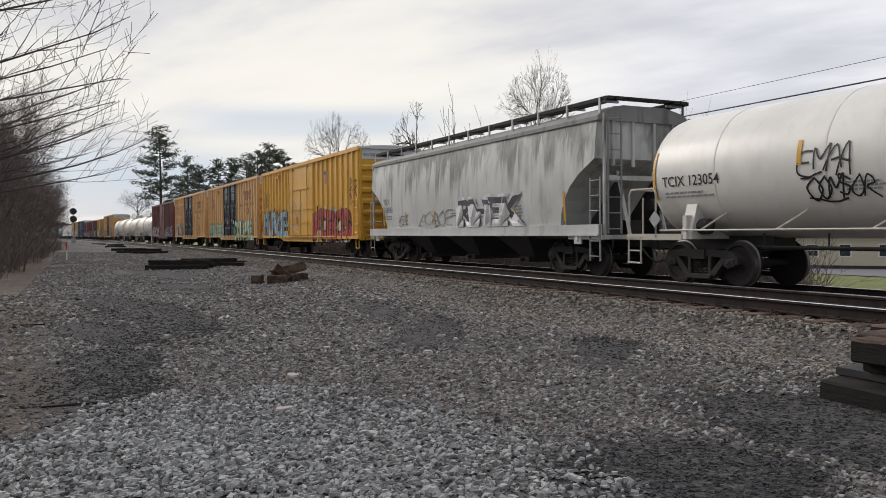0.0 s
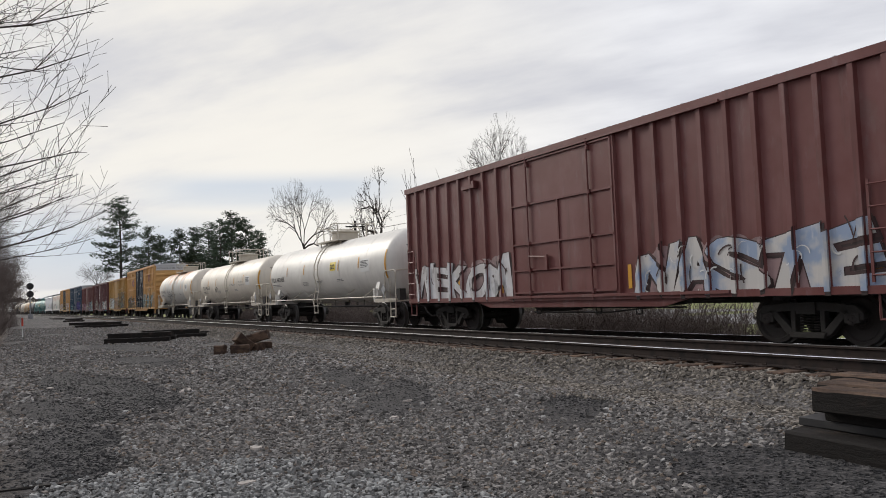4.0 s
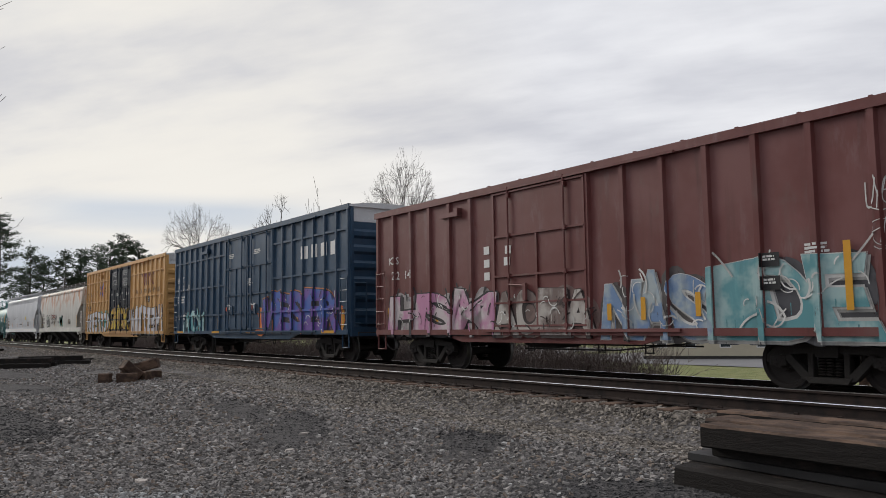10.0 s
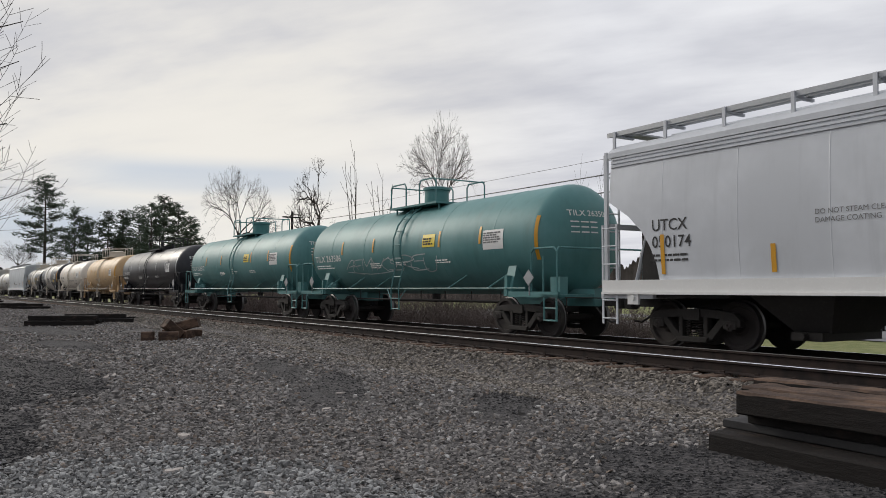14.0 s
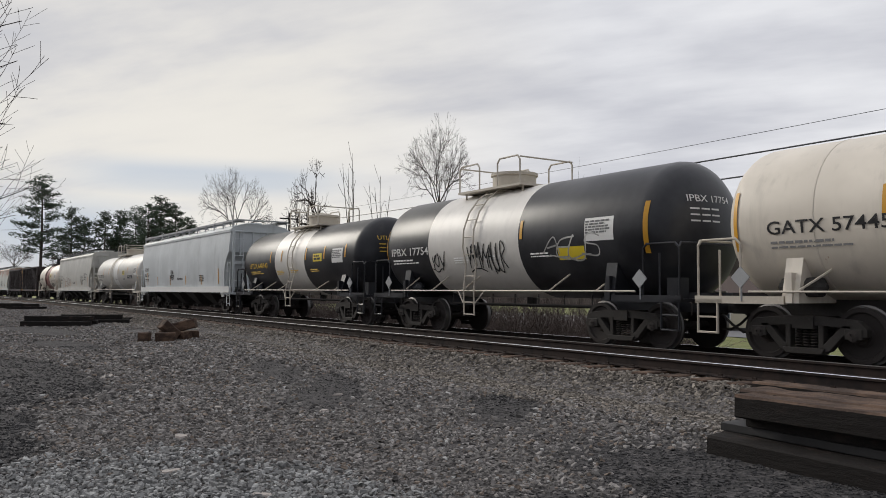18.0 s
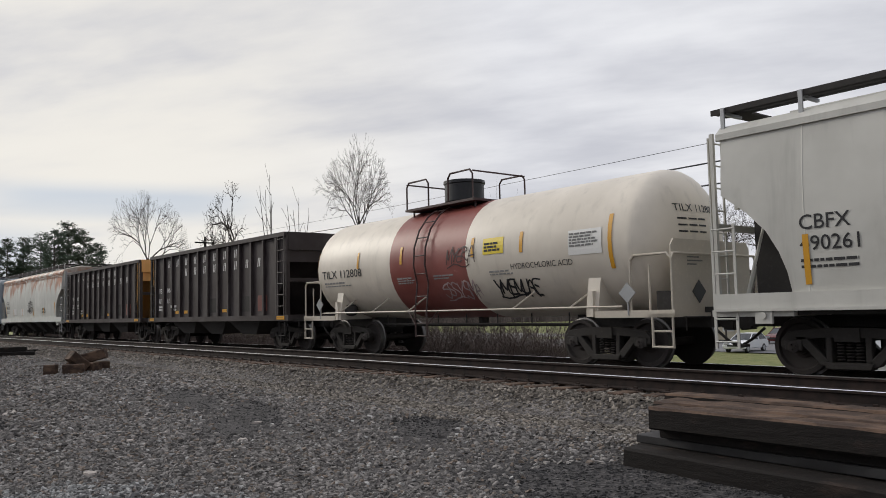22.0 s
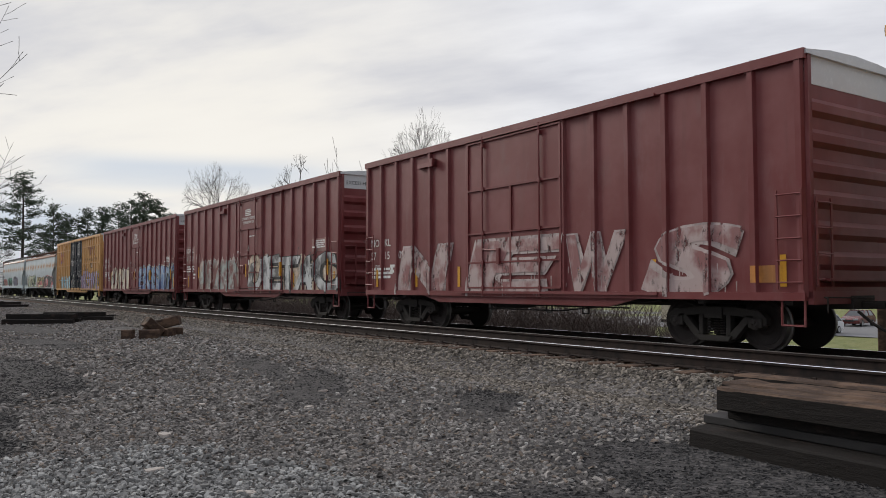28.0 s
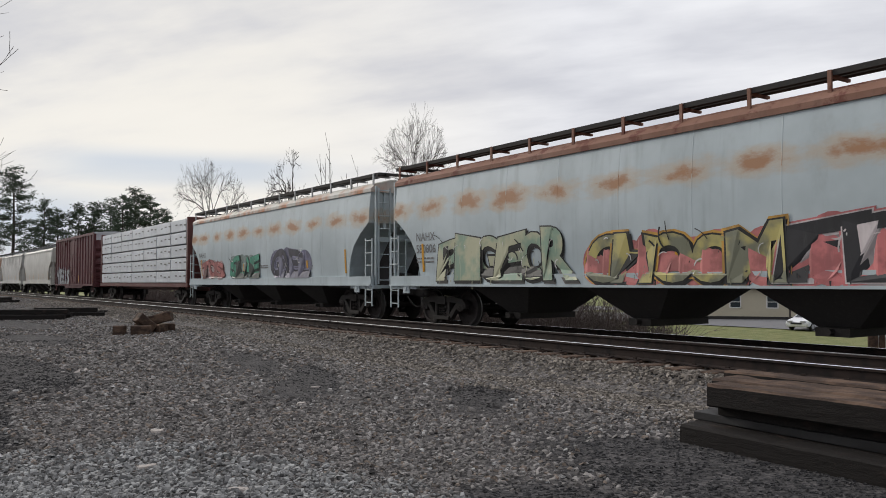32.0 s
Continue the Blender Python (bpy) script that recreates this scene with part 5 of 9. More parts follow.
        for r in range(3):
            for u in range(3):
                pv = []
                for a, b in ((0, 0), (0.24, 0), (0.24, 0.035), (0, 0.035)):
                    x, zz = -0.7 + u * 0.29 + a, zc + 0.38 - r * 0.13 + b
                    pv.append(bm.verts.new((x, y0 + hd - hd * math.sqrt(max(0.02, 1 - (x * x + (zz - zc) ** 2) / R ** 2)) - 0.008, zz)))
                bm.faces.new(pv)
        part("lettering", bm, ink, car)
    if panel:
        bm_y = y0 + (y1 - y0) * panel_at
        patch(car, bm_y - 0.45, bm_y + 0.45, zc - 0.22, zc + 0.30, M_WHITE, depth, "data_panel", 0.005)
        bars(car, bm_y + 0.42, zc + 0.20, 0.84, 5, 0.04, M_GRAYTXT, lambda y, z: depth(y, z) + 0.004, 5)
    for f, n in ((0.64, 3), (0.36, 2), (0.52, 2)):
        bars(car, y0 + (y1 - y0) * f, zc - 0.45, 0.8, n, 0.04, M_GRAYTXT if ink == M_LETTERB else ink, depth, int(f * 100))
    if shield:
        # plate standing before the lower half of the head
        bm = bmesh.new()
        slab(bm, [(-1.36, 1.07), (1.36, 1.07), (1.36, 2.35), (1.26, 2.48), (-1.26, 2.48), (-1.36, 2.35)], 0.13, 0.16)
        bmesh.ops.rotate(bm, cent=(0, 0, 0), matrix=Matrix.Rotation(radians(90), 3, "Z"), verts=bm.verts)
        bmesh.ops.recalc_face_normals(bm, faces=bm.faces)
        plate = part("head_shield", bm, M_CREAM, car, "cream steel plate before the tank's end")
        bm = bmesh.new()
        box(bm, -0.66, -0.34, 0.118, 0.128, 1.32, 1.64, Matrix.Translation((-0.5, 0.12, 1.48)) @ Matrix.Rotation(radians(45), 4, "Y") @ Matrix.Translation((0.5, -0.12, -1.48)))
        part("placard", bm, M_BLACK, plate)
        for r in range(4):
            bm = bmesh.new()
            box(bm, -0.85, -0.85 + (0.5, 0.4, 0.5, 0.3)[r], 0.122, 0.128, 2.2 - r * 0.07, 2.225 - r * 0.07)
            part("lettering", bm, M_GRAYTXT, plate)
    if sign:
        sa = sign if isinstance(sign, float) else 0.38
        patch(car, y0 + (y1 - y0) * sa - 0.35, y0 + (y1 - y0) * sa + 0.35, zc - 0.02, zc + 0.36, M_SIGNY, depth, "sign", 0.006, "yellow notice panel")
        bars(car, y0 + (y1 - y0) * sa + 0.3, zc + 0.2, 0.6, 3, 0.05, M_LETTERB, lambda y, z: depth(y, z) + 0.005, 8)
    for yy in (1.05, L - 1.05):
        bm = bmesh.new()
        slab(bm, [(yy, 1.28), (yy - 0.2, 1.48), (yy, 1.68), (yy + 0.2, 1.48)], -1.53, -1.51)
        holder = part("placard", bm, M_GREYBAR, car)
        bm = bmesh.new()
        rod(bm, (-1.5, yy, 1.05), (-1.5, yy, 1.3), 0.02, 5)
        part("placard_post", bm, M_GREYBAR, holder)
    return car, depth, L, (y0, y1, zc, R)


def covered_hopper(L, paint, label, text=("", "", None), H=4.55, top_paint=None, sill_paint=None, bays=4, end_cut=2.2, flat=False, ribs=(), end_paint=None, deck=None, bulge=0.10, iron=None, strut=None, text_in=0.0):
    """A covered hopper: curved sides over a side sill, cut away at the ends above the trucks, with a roof walk."""
    car = base_car("covered_hopper", label, "hopper car", L, 2.1)
    W, Zs, Ze = 1.58, 1.12, H - 0.50
    prof = []
    for n in range(9):
        f = n / 8
        prof.append((W - 0.06 + bulge * math.sin(math.pi * min(1, f * 0.92)) - 0.07 * f, Zs + 0.24 + (Ze - Zs - 0.24) * f))

    def wide(z):
        return float(np.interp(z, [p[1] for p in prof], [p[0] for p in prof]))

    def outline(z):
        """Where the side sheet ends at height z: cut back low down."""
        f = (z - Zs - 0.24) / 1.55
        if f >= 1:
            return 0.30
        return 0.30 + end_cut * 0.62 * math.sqrt(1 - max(0.0, f) ** 1.6)

    cols = [0.0, 0.02] + [0.06 + 0.88 * i / 14 for i in range(15)] + [0.98, 1.0]
    bm = bmesh.new()
    for s in (-1, 1):
        grid = []
        for x, z in prof:
            e = outline(z)
            grid.append([bm.verts.new((s * x, e + (L - 2 * e) * c, z)) for c in cols])
        for a, b in zip(grid, grid[1:]):
            for j in range(len(cols) - 1):
                bm.faces.new((a[j], a[j + 1], b[j + 1], b[j]))
    side = part("side_sheet", bm, paint, car, "", True, 50)
    for i in range(1, 10):
        y = L * i / 10
        bm = bmesh.new()
        bead = [[bm.verts.new((-x - up, y + dy, z)) for x, z in prof] for dy, up in ((0.014, 0.0005), (0.0, 0.005), (-0.014, 0.0005))]
        for a, b in zip(bead, bead[1:]):
            for j in range(len(prof) - 1):
                bm.faces.new((a[j], a[j + 1], b[j + 1], b[j]))
        part("weld_seam", bm, paint, side)
    for e, s in ((0.30, 1), (L - 0.30, -1)):
        # slope sheet and upright upper end
        bm = bmesh.new()
        rows = [(z, outline(z) if s > 0 else L - outline(z)) for _, z in prof]
        a = [bm.verts.new((-wide(z) + 0.002, y, z)) for z, y in rows]
        b = [bm.verts.new((wide(z) - 0.002, y, z)) for z, y in rows]
        for j in range(len(rows) - 1):
            bm.faces.new((a[j], b[j], b[j + 1], a[j + 1]))
        sheet = part("end_sheet", bm, end_paint or paint, car)
        for x in (-1.0, -0.35, 0.35, 1.0):
            bm = bmesh.new()
            box(bm, x - 0.04, x + 0.04, min(e, e - s * 0.07), max(e, e - s * 0.07), 2.9, Ze)
            part("stiffener", bm, end_paint or paint, sheet)
        # upright webs that carry the slope sheet
        for x in (-0.62, 0.62):
            bm = bmesh.new()
            slab(bm, [(e + s * 0.06, 1.12), (e + s * end_cut * 0.60, 1.12), (e + s * end_cut * 0.60, 1.36), (e + s * 0.06, 2.85)], x - 0.012, x + 0.012)
            part("end_web", bm, M_UNDER, car)
        yq = e - s * 0.22
        for name, a in [("corner_post", (x - 0.034, x + 0.034, yq - 0.034, yq + 0.034, 1.0, Ze + 0.1)) for x in (-1.42, 1.42)] + [("cross_beam", (-1.37, 1.37, yq - 0.04, yq + 0.04, 2.52, 2.64)), ("end_platform", (-1.56, 1.56, min(yq - s * 0.06, e + s * 1.2), max(yq - s * 0.06, e + s * 1.2), 1.0, 1.115))]:
            bm = bmesh.new()
            box(bm, *a)
            part(name, bm, end_paint or paint, car)
        for x in (-0.6, 0.6):
            bm = bmesh.new()
            rod(bm, (x, yq, 1.1), (x, e + s * 0.3, 2.8), 0.05, 6)
            part("brace", bm, end_paint or paint, car)
        ladder(car, "end_ladder", 0.42, 1.15, Ze + 0.05, 8, iron or end_paint or paint, pose(-0.96, yq - s * 0.10, 0, 0, 0, 90))
        ladder(car, "side_ladder", 0.42, 0.45, 2.6, 6, iron or end_paint or paint, pose(-1.56, yq if s > 0 else yq - 0.42, 0))
        bm = bmesh.new()
        lathe(bm, [(-0.1, 0.16), (0.25, 0.16)], "x", 10, 0, (0.3, e - s * 0.02, 1.9))
        box(bm, -0.5, 0.1, e + s * 0.25 - 0.2, e + s * 0.25 + 0.2, 1.15, 1.5)
        lathe(bm, [(-0.03, 0.28), (0.03, 0.28)], "y", 14, 0, (0.9, yq - s * 0.12, 2.1))
        part("brake_gear", bm, M_UNDER, car)
    # roof
    bm = bmesh.new()
    rp = [(-wide(Ze) - 0.05, Ze - 0.06), (-wide(Ze) - 0.05, Ze + 0.05), (-wide(Ze) + 0.12, Ze + 0.20), (-0.72, H - 0.14), (0.72, H - 0.14), (wide(Ze) - 0.12, Ze + 0.20), (wide(Ze) + 0.05, Ze + 0.05), (wide(Ze) + 0.05, Ze - 0.06)]
    a = [bm.verts.new((x, 0.22, z)) for x, z in rp]
    b = [bm.verts.new((x, L - 0.22, z)) for x, z in rp]
    for j in range(len(rp)):
        bm.faces.new((a[j], a[(j + 1) % len(rp)], b[(j + 1) % len(rp)], b[j]))
    bm.faces.new(a[::-1])
    bm.faces.new(b)
    part("roof", bm, top_paint or paint, car)
    for z in ribs:
        bm = bmesh.new()
        box(bm, -wide(z) - 0.03, -wide(z) + 0.02, 0.32, L - 0.32, z - 0.02, z + 0.02)
        part("roof_rib", bm, top_paint or paint, car)
    bm = bmesh.new()
    box(bm, -0.36, 0.36, 1.0, L - 1.0, H - 0.15, H - 0.02)
    part("hatch_cover", bm, top_paint or paint, car)
    for s in (-1, 1):
        for x0 in (0.86, 1.12):
            bm = bmesh.new()
            box(bm, s * x0, s * (x0 + 0.2), 0.05, L - 0.05, H - 0.03, H + 0.01)
            part("roof_walk", bm, deck or M_UNDER, car, "steel grating roof walk")
        bm = bmesh.new()
        box(bm, s * 1.34, s * 1.37, 0.05, L - 0.05, H - 0.06, H + 0.04)
        part("toe_board", bm, deck or M_UNDER, car)
    for e in (0.05, L - 0.45):
        bm = bmesh.new()
        box(bm, -1.3, 1.3, e, e + 0.4, H + 0.015, H + 0.05)
        part("cross_walk", bm, deck or M_UNDER, car)
    bp = strut or (M_GREYBAR if not flat else top_paint or paint)

    def bracket():
        bm = bmesh.new()
        box(bm, -1.41, -1.372, -0.035, 0.035, Ze + 0.10, H + 0.035)
        box(bm, -1.34, -0.8, -0.03, 0.03, H - 0.09, H - 0.035)
        return done("walk_bracket", bm, bp)

    bm_br = cached(("bracket", bp.name, H), bracket)
    n = int(L / 1.45)
    for i in range(n + 1):
        y = 0.3 + (L - 0.6) * i / n
        child("walk_bracket", bm_br, car, "", pose(0, y, 0))
        child("walk_bracket", bm_br, car, "", pose(0, y, 0, 0, 0, 180))
    # side sill
    for s in (-1, 1):
        bm = bmesh.new()
        box(bm, s * (W - 0.10), s * (W + 0.02), 0.10, L - 0.10, Zs, Zs + 0.27)
        box(bm, s * (W - 0.10), s * (W + 0.06), 0.10, L - 0.10, Zs - 0.03, Zs + 0.02)
        part("side_sill", bm, sill_paint or paint, car)
    for y in (0.85, L - 1.15):
        bm = bmesh.new()
        box(bm, -W - 0.03, -W + 0.02, y, y + 0.30, Zs - 0.24, Zs + 0.03)
        lathe(bm, [(-0.02, 0.06), (0.012, 0.06)], "x", 10, 0, (-W - 0.04, y + 0.15, Zs - 0.10))
        part("jacking_pad", bm, sill_paint or paint, car)
    # hopper bays
    for i in range(bays):
        yc = L * 0.5 + (i - (bays - 1) / 2) * (L - 6.0) / bays
        hw = (L - 6.0) / bays / 2
        bm = bmesh.new()
        a = [bm.verts.new(p) for p in ((-1.46, yc - hw * 0.58, 1.14), (1.46, yc - hw * 0.58, 1.14), (1.46, yc + hw * 0.58, 1.14), (-1.46, yc + hw * 0.58, 1.14))]
        b = [bm.verts.new(p) for p in ((-0.75, yc - 0.35, 0.42), (0.75, yc - 0.35, 0.42), (0.75, yc + 0.35, 0.42), (-0.75, yc + 0.35, 0.42))]
        for j in range(4):
            bm.faces.new((a[j], a[(j + 1) % 4], b[(j + 1) % 4], b[j]))
        bm.faces.new(a[::-1])
        bm.faces.new(b)
        bay = part("discharge_bay", bm, M_UNDER, car)
        bm = bmesh.new()
        box(bm, -0.95, 0.95, yc - 0.30, yc + 0.30, 0.28, 0.43)
        rod(bm, (-1.1, yc, 0.36), (1.1, yc, 0.36), 0.06, 8)
        part("outlet_gate", bm, M_STEEL, bay)
    for e, f in ((-0.02, 0.3), (L - 3.0, L - 3.3)):
        bm = bmesh.new()
        box(bm, -0.32, 0.32, e, e + 3.02, 0.80, 1.14)
        part("center_sill", bm, M_UNDER, car)
        bm = bmesh.new()
        box(bm, -1.45, 1.45, f, f + 3.0, 1.02, 1.12)
        part("shear_plate", bm, M_UNDER, car)

    def depth(y, z):
        return wide(z) + 0.004 if z > Zs + 0.28 else W + 0.024

    mark, number, ink = text
    y_txt = L - 0.75 - end_cut * 0.35 - text_in
    if mark:
        write(car, mark, y_txt, 2.38, 0.24, ink, depth, bold=0.01)
        write(car, number, y_txt, 2.04, 0.24, ink, depth, bold=0.01)
        bars(car, y_txt, 1.86, 1.15, 2, 0.045, ink, depth, 4, gap=1.2)
        bars(car, L * 0.28, 1.95, 1.0, 4, 0.06, ink, depth, 14)
        bars(car, L * 0.52, 1.85, 1.2, 2, 0.05, ink, depth, 15)
    for f in (0.10, 0.26, 0.42, 0.60, 0.76, 0.90):
        y = L * f
        patch(car, y - 0.05, y + 0.05, 1.5, 2.0 if 0.2 < f < 0.8 else 2.3, M_YELLOW, depth, "reflector")
    return car, depth, L


def coal_hopper(L, paint, label, number, front_yellow=True, back_yellow=True):
    """An open ribbed hopper with slope sheets at the ends."""
    car = base_car("open_hopper", label, "hopper car", L, 1.3)
    W, Z0, H = 1.50, 1.15, 3.86
    s0, s1 = 0.95, L - 0.95
    bm = bmesh.new()
    for s in (-1, 1):
        box(bm, s * (W - 0.04), s * W, s0, s1, Z0, H)
    part("side_sheet", bm, paint, car)
    n = 13
    ys = [s0 + (s1 - s0) * i / (n - 1) for i in range(n)]

    def post():
        bm = bmesh.new()
        box(bm, -0.10, 0.0, -0.06, 0.06, Z0, H - 0.02)
        return done("side_post", bm, paint)

    pm = cached(("cpost", paint.name), post)
    for y in ys:
        child("side_post", pm, car, "", pose(-W, y, 0))
        child("side_post", pm, car, "", pose(W, y, 0, 0, 0, 180))
    bm = bmesh.new()
    for s in (-1, 1):
        box(bm, s * (W - 0.06), s * (W + 0.12), 0.30, L - 0.30, H - 0.04, H + 0.10)
        box(bm, s * (W - 0.05), s * (W + 0.11), 0.05, L - 0.05, Z0 - 0.14, Z0 + 0.05)
    part("top_chord", bm, paint, car)
    for e, s, yel in ((0.30, 1, front_yellow), (L - 0.30, -1, back_yellow)):
        bm = bmesh.new()
        a = [bm.verts.new((-W, e, H)), bm.verts.new((W, e, H)), bm.verts.new((W, e + s * 2.6, 1.2)), bm.verts.new((-W, e + s * 2.6, 1.2))]
        b = [bm.verts.new((-W, e, H - 0.9)), bm.verts.new((W, e, H - 0.9))]
        bm.faces.new(a)
        bm.faces.new((a[0], b[0], b[1], a[1]))
        box(bm, -W, W, min(e, e - s * 0.08), max(e, e - s * 0.08), H - 0.5, H + 0.1)
        part("slope_sheet", bm, M_HOPY if yel else paint, car, "yellow end sheet" if yel else "")
        bm = bmesh.new()
        edge = s0 if s > 0 else s1
        for sd in (-1, 1):
            slab(bm, [(edge, H - 0.04), (e, H - 0.04), (e, H - 1.0), (edge, H - 2.05)], sd * (W - 0.03), sd * (W + 0.005))
        part("side_gusset", bm, M_HOPY if yel else paint, car)
        bm = bmesh.new()
        for x in (-W, W):
            box(bm, x - 0.06, x + 0.06, e - 0.06, e + 0.06, 1.0, H)
        box(bm, -W, W, e - 0.05, e + 0.05, 1.02, 1.2)
        box(bm, -W, W, e - 0.04, e + 0.04, 2.3, 2.42)
        part("end_post", bm, paint, car)
        ladder(car, "side_ladder", 0.44, 1.0, H - 0.05, 8, paint if not yel else M_UNDER, pose(-W - 0.10, e + (0.06 if s > 0 else -0.50), 0))
        part("sill_step", step_mesh(), M_UNDER, car).matrix_basis = pose(-W - 0.06, e + (0.06 if s > 0 else -0.50), 0)
        patch(car, min(e, e + s * 0.55), max(e, e + s * 0.55), Z0 - 0.10, Z0 + 0.02, M_YELLOW, lambda y, z: W + 0.115, "reflector")
    for i in range(3):
        yc = L * 0.5 + (i - 1) * 2.9
        bm = bmesh.new()
        a = [bm.verts.new(p) for p in ((-1.45, yc - 1.5, 1.12), (1.45, yc - 1.5, 1.12), (1.45, yc + 1.5, 1.12), (-1.45, yc + 1.5, 1.12))]
        b = [bm.verts.new(p) for p in ((-1.2, yc - 0.6, 0.52), (1.2, yc - 0.6, 0.52), (1.2, yc + 0.5, 0.52), (-1.2, yc + 0.5, 0.52))]
        for j in range(4):
            bm.faces.new((a[j], a[(j + 1) % 4], b[(j + 1) % 4], b[j]))
        bm.faces.new(a[::-1])
        bm.faces.new(b)
        part("discharge_bay", bm, M_UNDER, car)
    bm = bmesh.new()
    box(bm, -0.32, 0.32, -0.02, L + 0.02, 0.78, 1.14)
    box(bm, -1.4, 1.4, 0.1, 1.2, 0.98, 1.06)
    box(bm, -1.4, 1.4, L - 1.2, L - 0.1, 0.98, 1.06)
    part("center_sill", bm, M_UNDER, car)
    marks = [(y - 0.06, y + 0.06) for y in ys]

    def depth(y, z):
        return W + 0.102 if any(a - 0.001 <= y <= b + 0.001 for a, b in marks) else W + 0.003

    # the owner's name in two rows: plain upright white blocks, one to a panel
    for row, cells, z in ((0, range(2, 10), 3.36), (1, range(4, 12), 2.92)):
        for c in cells:
            y = s1 - (s1 - s0) * (c - 0.5) / (n - 1)
            bm = bmesh.new()
            pieces = ((-0.095, -0.035, 0, 0.30), (0.035, 0.095, 0, 0.30))
            for u0, u1, v0, v1 in pieces:
                bm.faces.new([bm.verts.new((-0.006, y - u - 0.15 * v, z + v)) for u, v in ((u0, v0), (u1, v0), (u1, v1), (u0, v1))])
            drape(bm, depth, marks)
            part("lettering", bm, M_LETTERW, car)
    for word, k0, z in (("RB", 0.5, 2.26), ("MN", 1.5, 2.26), (number[:2], 0.5, 1.82), (number[2:], 1.5, 1.82)):
        y = s1 - (s1 - s0) * k0 / (n - 1) + 0.22
        write(car, word, y, z, 0.22, M_LETTERW, depth, marks, bold=0.010)
    bars(car, s1 - 0.25, 1.62, 0.5, 2, 0.08, M_LETTERW, depth, 3)
    bars(car, s1 - 1.9, 1.62, 0.55, 2, 0.09, M_LETTERW, depth, 4)
    for c in (3, 4, 8):
        y = s1 - (s1 - s0) * (c - 0.5) / (n - 1)
        patch(car, y - 0.2, y + 0.2, 1.35, 1.47, M_YELLOW, depth, "reflector")
    for c, col in ((6.5, M_UNDER), (9.5, M_UNDER), (10.8, M_PATCHR)):
        y = s1 - (s1 - s0) * (c - 0.0) / (n - 1)
        patch(car, y - 0.36, y + 0.36, 1.35, 1.9, col, depth, "paint_patch")
    return car, depth, L


def lumber_car(L, label):
    """A centre-beam flat stacked with wrapped timber."""
    car = base_car("lumber_car", label, "flat car", L)
    bm = bmesh.new()
    box(bm, -1.4, 1.4, 0.1, L - 0.1, 0.95, 1.15)
    box(bm, -0.3, 0.3, 0.0, L, 0.75, 0.95)
    part("deck", bm, M_MAROON, car)
    bm = bmesh.new()
    for e in (0.15, L - 0.35):
        box(bm, -1.4, 1.4, e, e + 0.2, 1.15, 4.6)
        for x in (-1.0, -0.3, 0.3, 1.0):
            box(bm, x - 0.06, x + 0.06, e - 0.06, e + 0.26, 1.15, 4.6)
    part("bulkhead", bm, M_MAROON, car)
    bm = bmesh.new()
    box(bm, -0.08, 0.08, 0.3, L - 0.3, 1.15, 4.7)
    part("centre_beam", bm, M_MAROON, car)
    rng = random.Random(3)

    def pack(w):
        bm = bmesh.new()
        box(bm, 0, 1.25, 0, w, 0, 0.62)
        bmesh.ops.bevel(bm, geom=bm.edges[:], offset=0.03, segments=2, affect="EDGES")
        return done("lumber_pack", bm, M_WRAP)

    w = (L - 0.9) / 7
    me = cached("pack", lambda: pack(w - 0.05))
    bm = bmesh.new()
    for r in range(5):
        for c in range(7):
            y = 0.45 + c * w
            z = 1.18 + r * 0.68
            child("lumber_pack", me, car, "timber pack in white wrapping", pose(-1.38 + rng.uniform(-0.02, 0.02), y, z))
            child("lumber_pack", me, car, "", pose(0.12, y, z))
            for u in range(3):
                yy, zz = y + 0.3 + u * 0.75, z + 0.32 + rng.uniform(-0.05, 0.05)
                bm.faces.new([bm.verts.new((-1.41, yy - a, zz + b)) for a, b in ((0, 0), (0.35, 0), (0.35, 0.07), (0, 0.07))])
    tagged(part("wrap_print", bm, M_GRAYTXT, car), kind="stuff")
    return car, (lambda y, z: 1.42), L


# ---- the train, from its front wagon back ----
YEL = car_paint("fresh_yellow_boxcar", (0.62, 0.33, 0.035), 0.0, 0.25, 0.42)
TAN = car_paint("tan_boxcar", (0.52, 0.295, 0.105), 0.12, 0.45, 0.5)
TAN2 = car_paint("buff_boxcar", (0.56, 0.325, 0.125), 0.05, 0.3, 0.5)
BKY = car_paint("faded_yellow_boxcar", (0.36, 0.20, 0.045), 0.55, 0.7, 0.55, rust_col=(0.10, 0.055, 0.03))
RED1 = car_paint("oxide_red_boxcar", (0.145, 0.026, 0.027), 0.0, 0.35, 0.5, chalk=0.12)
RED2 = car_paint("maroon_boxcar", (0.095, 0.024, 0.027), 0.0, 0.75, 0.5, chalk=0.55)
RED3 = car_paint("brown_boxcar", (0.125, 0.034, 0.031), 0.0, 0.6, 0.5, chalk=0.25)
BLUE = car_paint("blue_boxcar", (0.010, 0.043, 0.088), 0.0, 0.5, 0.4)
GREY1 = car_paint("grimy_grey_hopper", (0.48, 0.48, 0.46), 0.05, 0.8, 0.55, rust_top=0.68, top=4.05, fall=1.35, rust_col=(0.13, 0.128, 0.12), step=2.5)
GREYT = car_paint("sooty_roof", (0.20, 0.20, 0.195), 0.1, 1.0, 0.6)
RUSTY1 = car_paint("rust_blotched_hopper", (0.52, 0.51, 0.47), 0.25, 0.45, 0.55, rust_top=0.55, top=3.9, fall=0.9)
GREY2 = car_paint("light_grey_hopper", (0.50, 0.52, 0.545), 0.0, 0.2, 0.4)
GREY3 = car_paint("pale_grey_hopper", (0.51, 0.54, 0.55), 0.0, 0.25, 0.42)
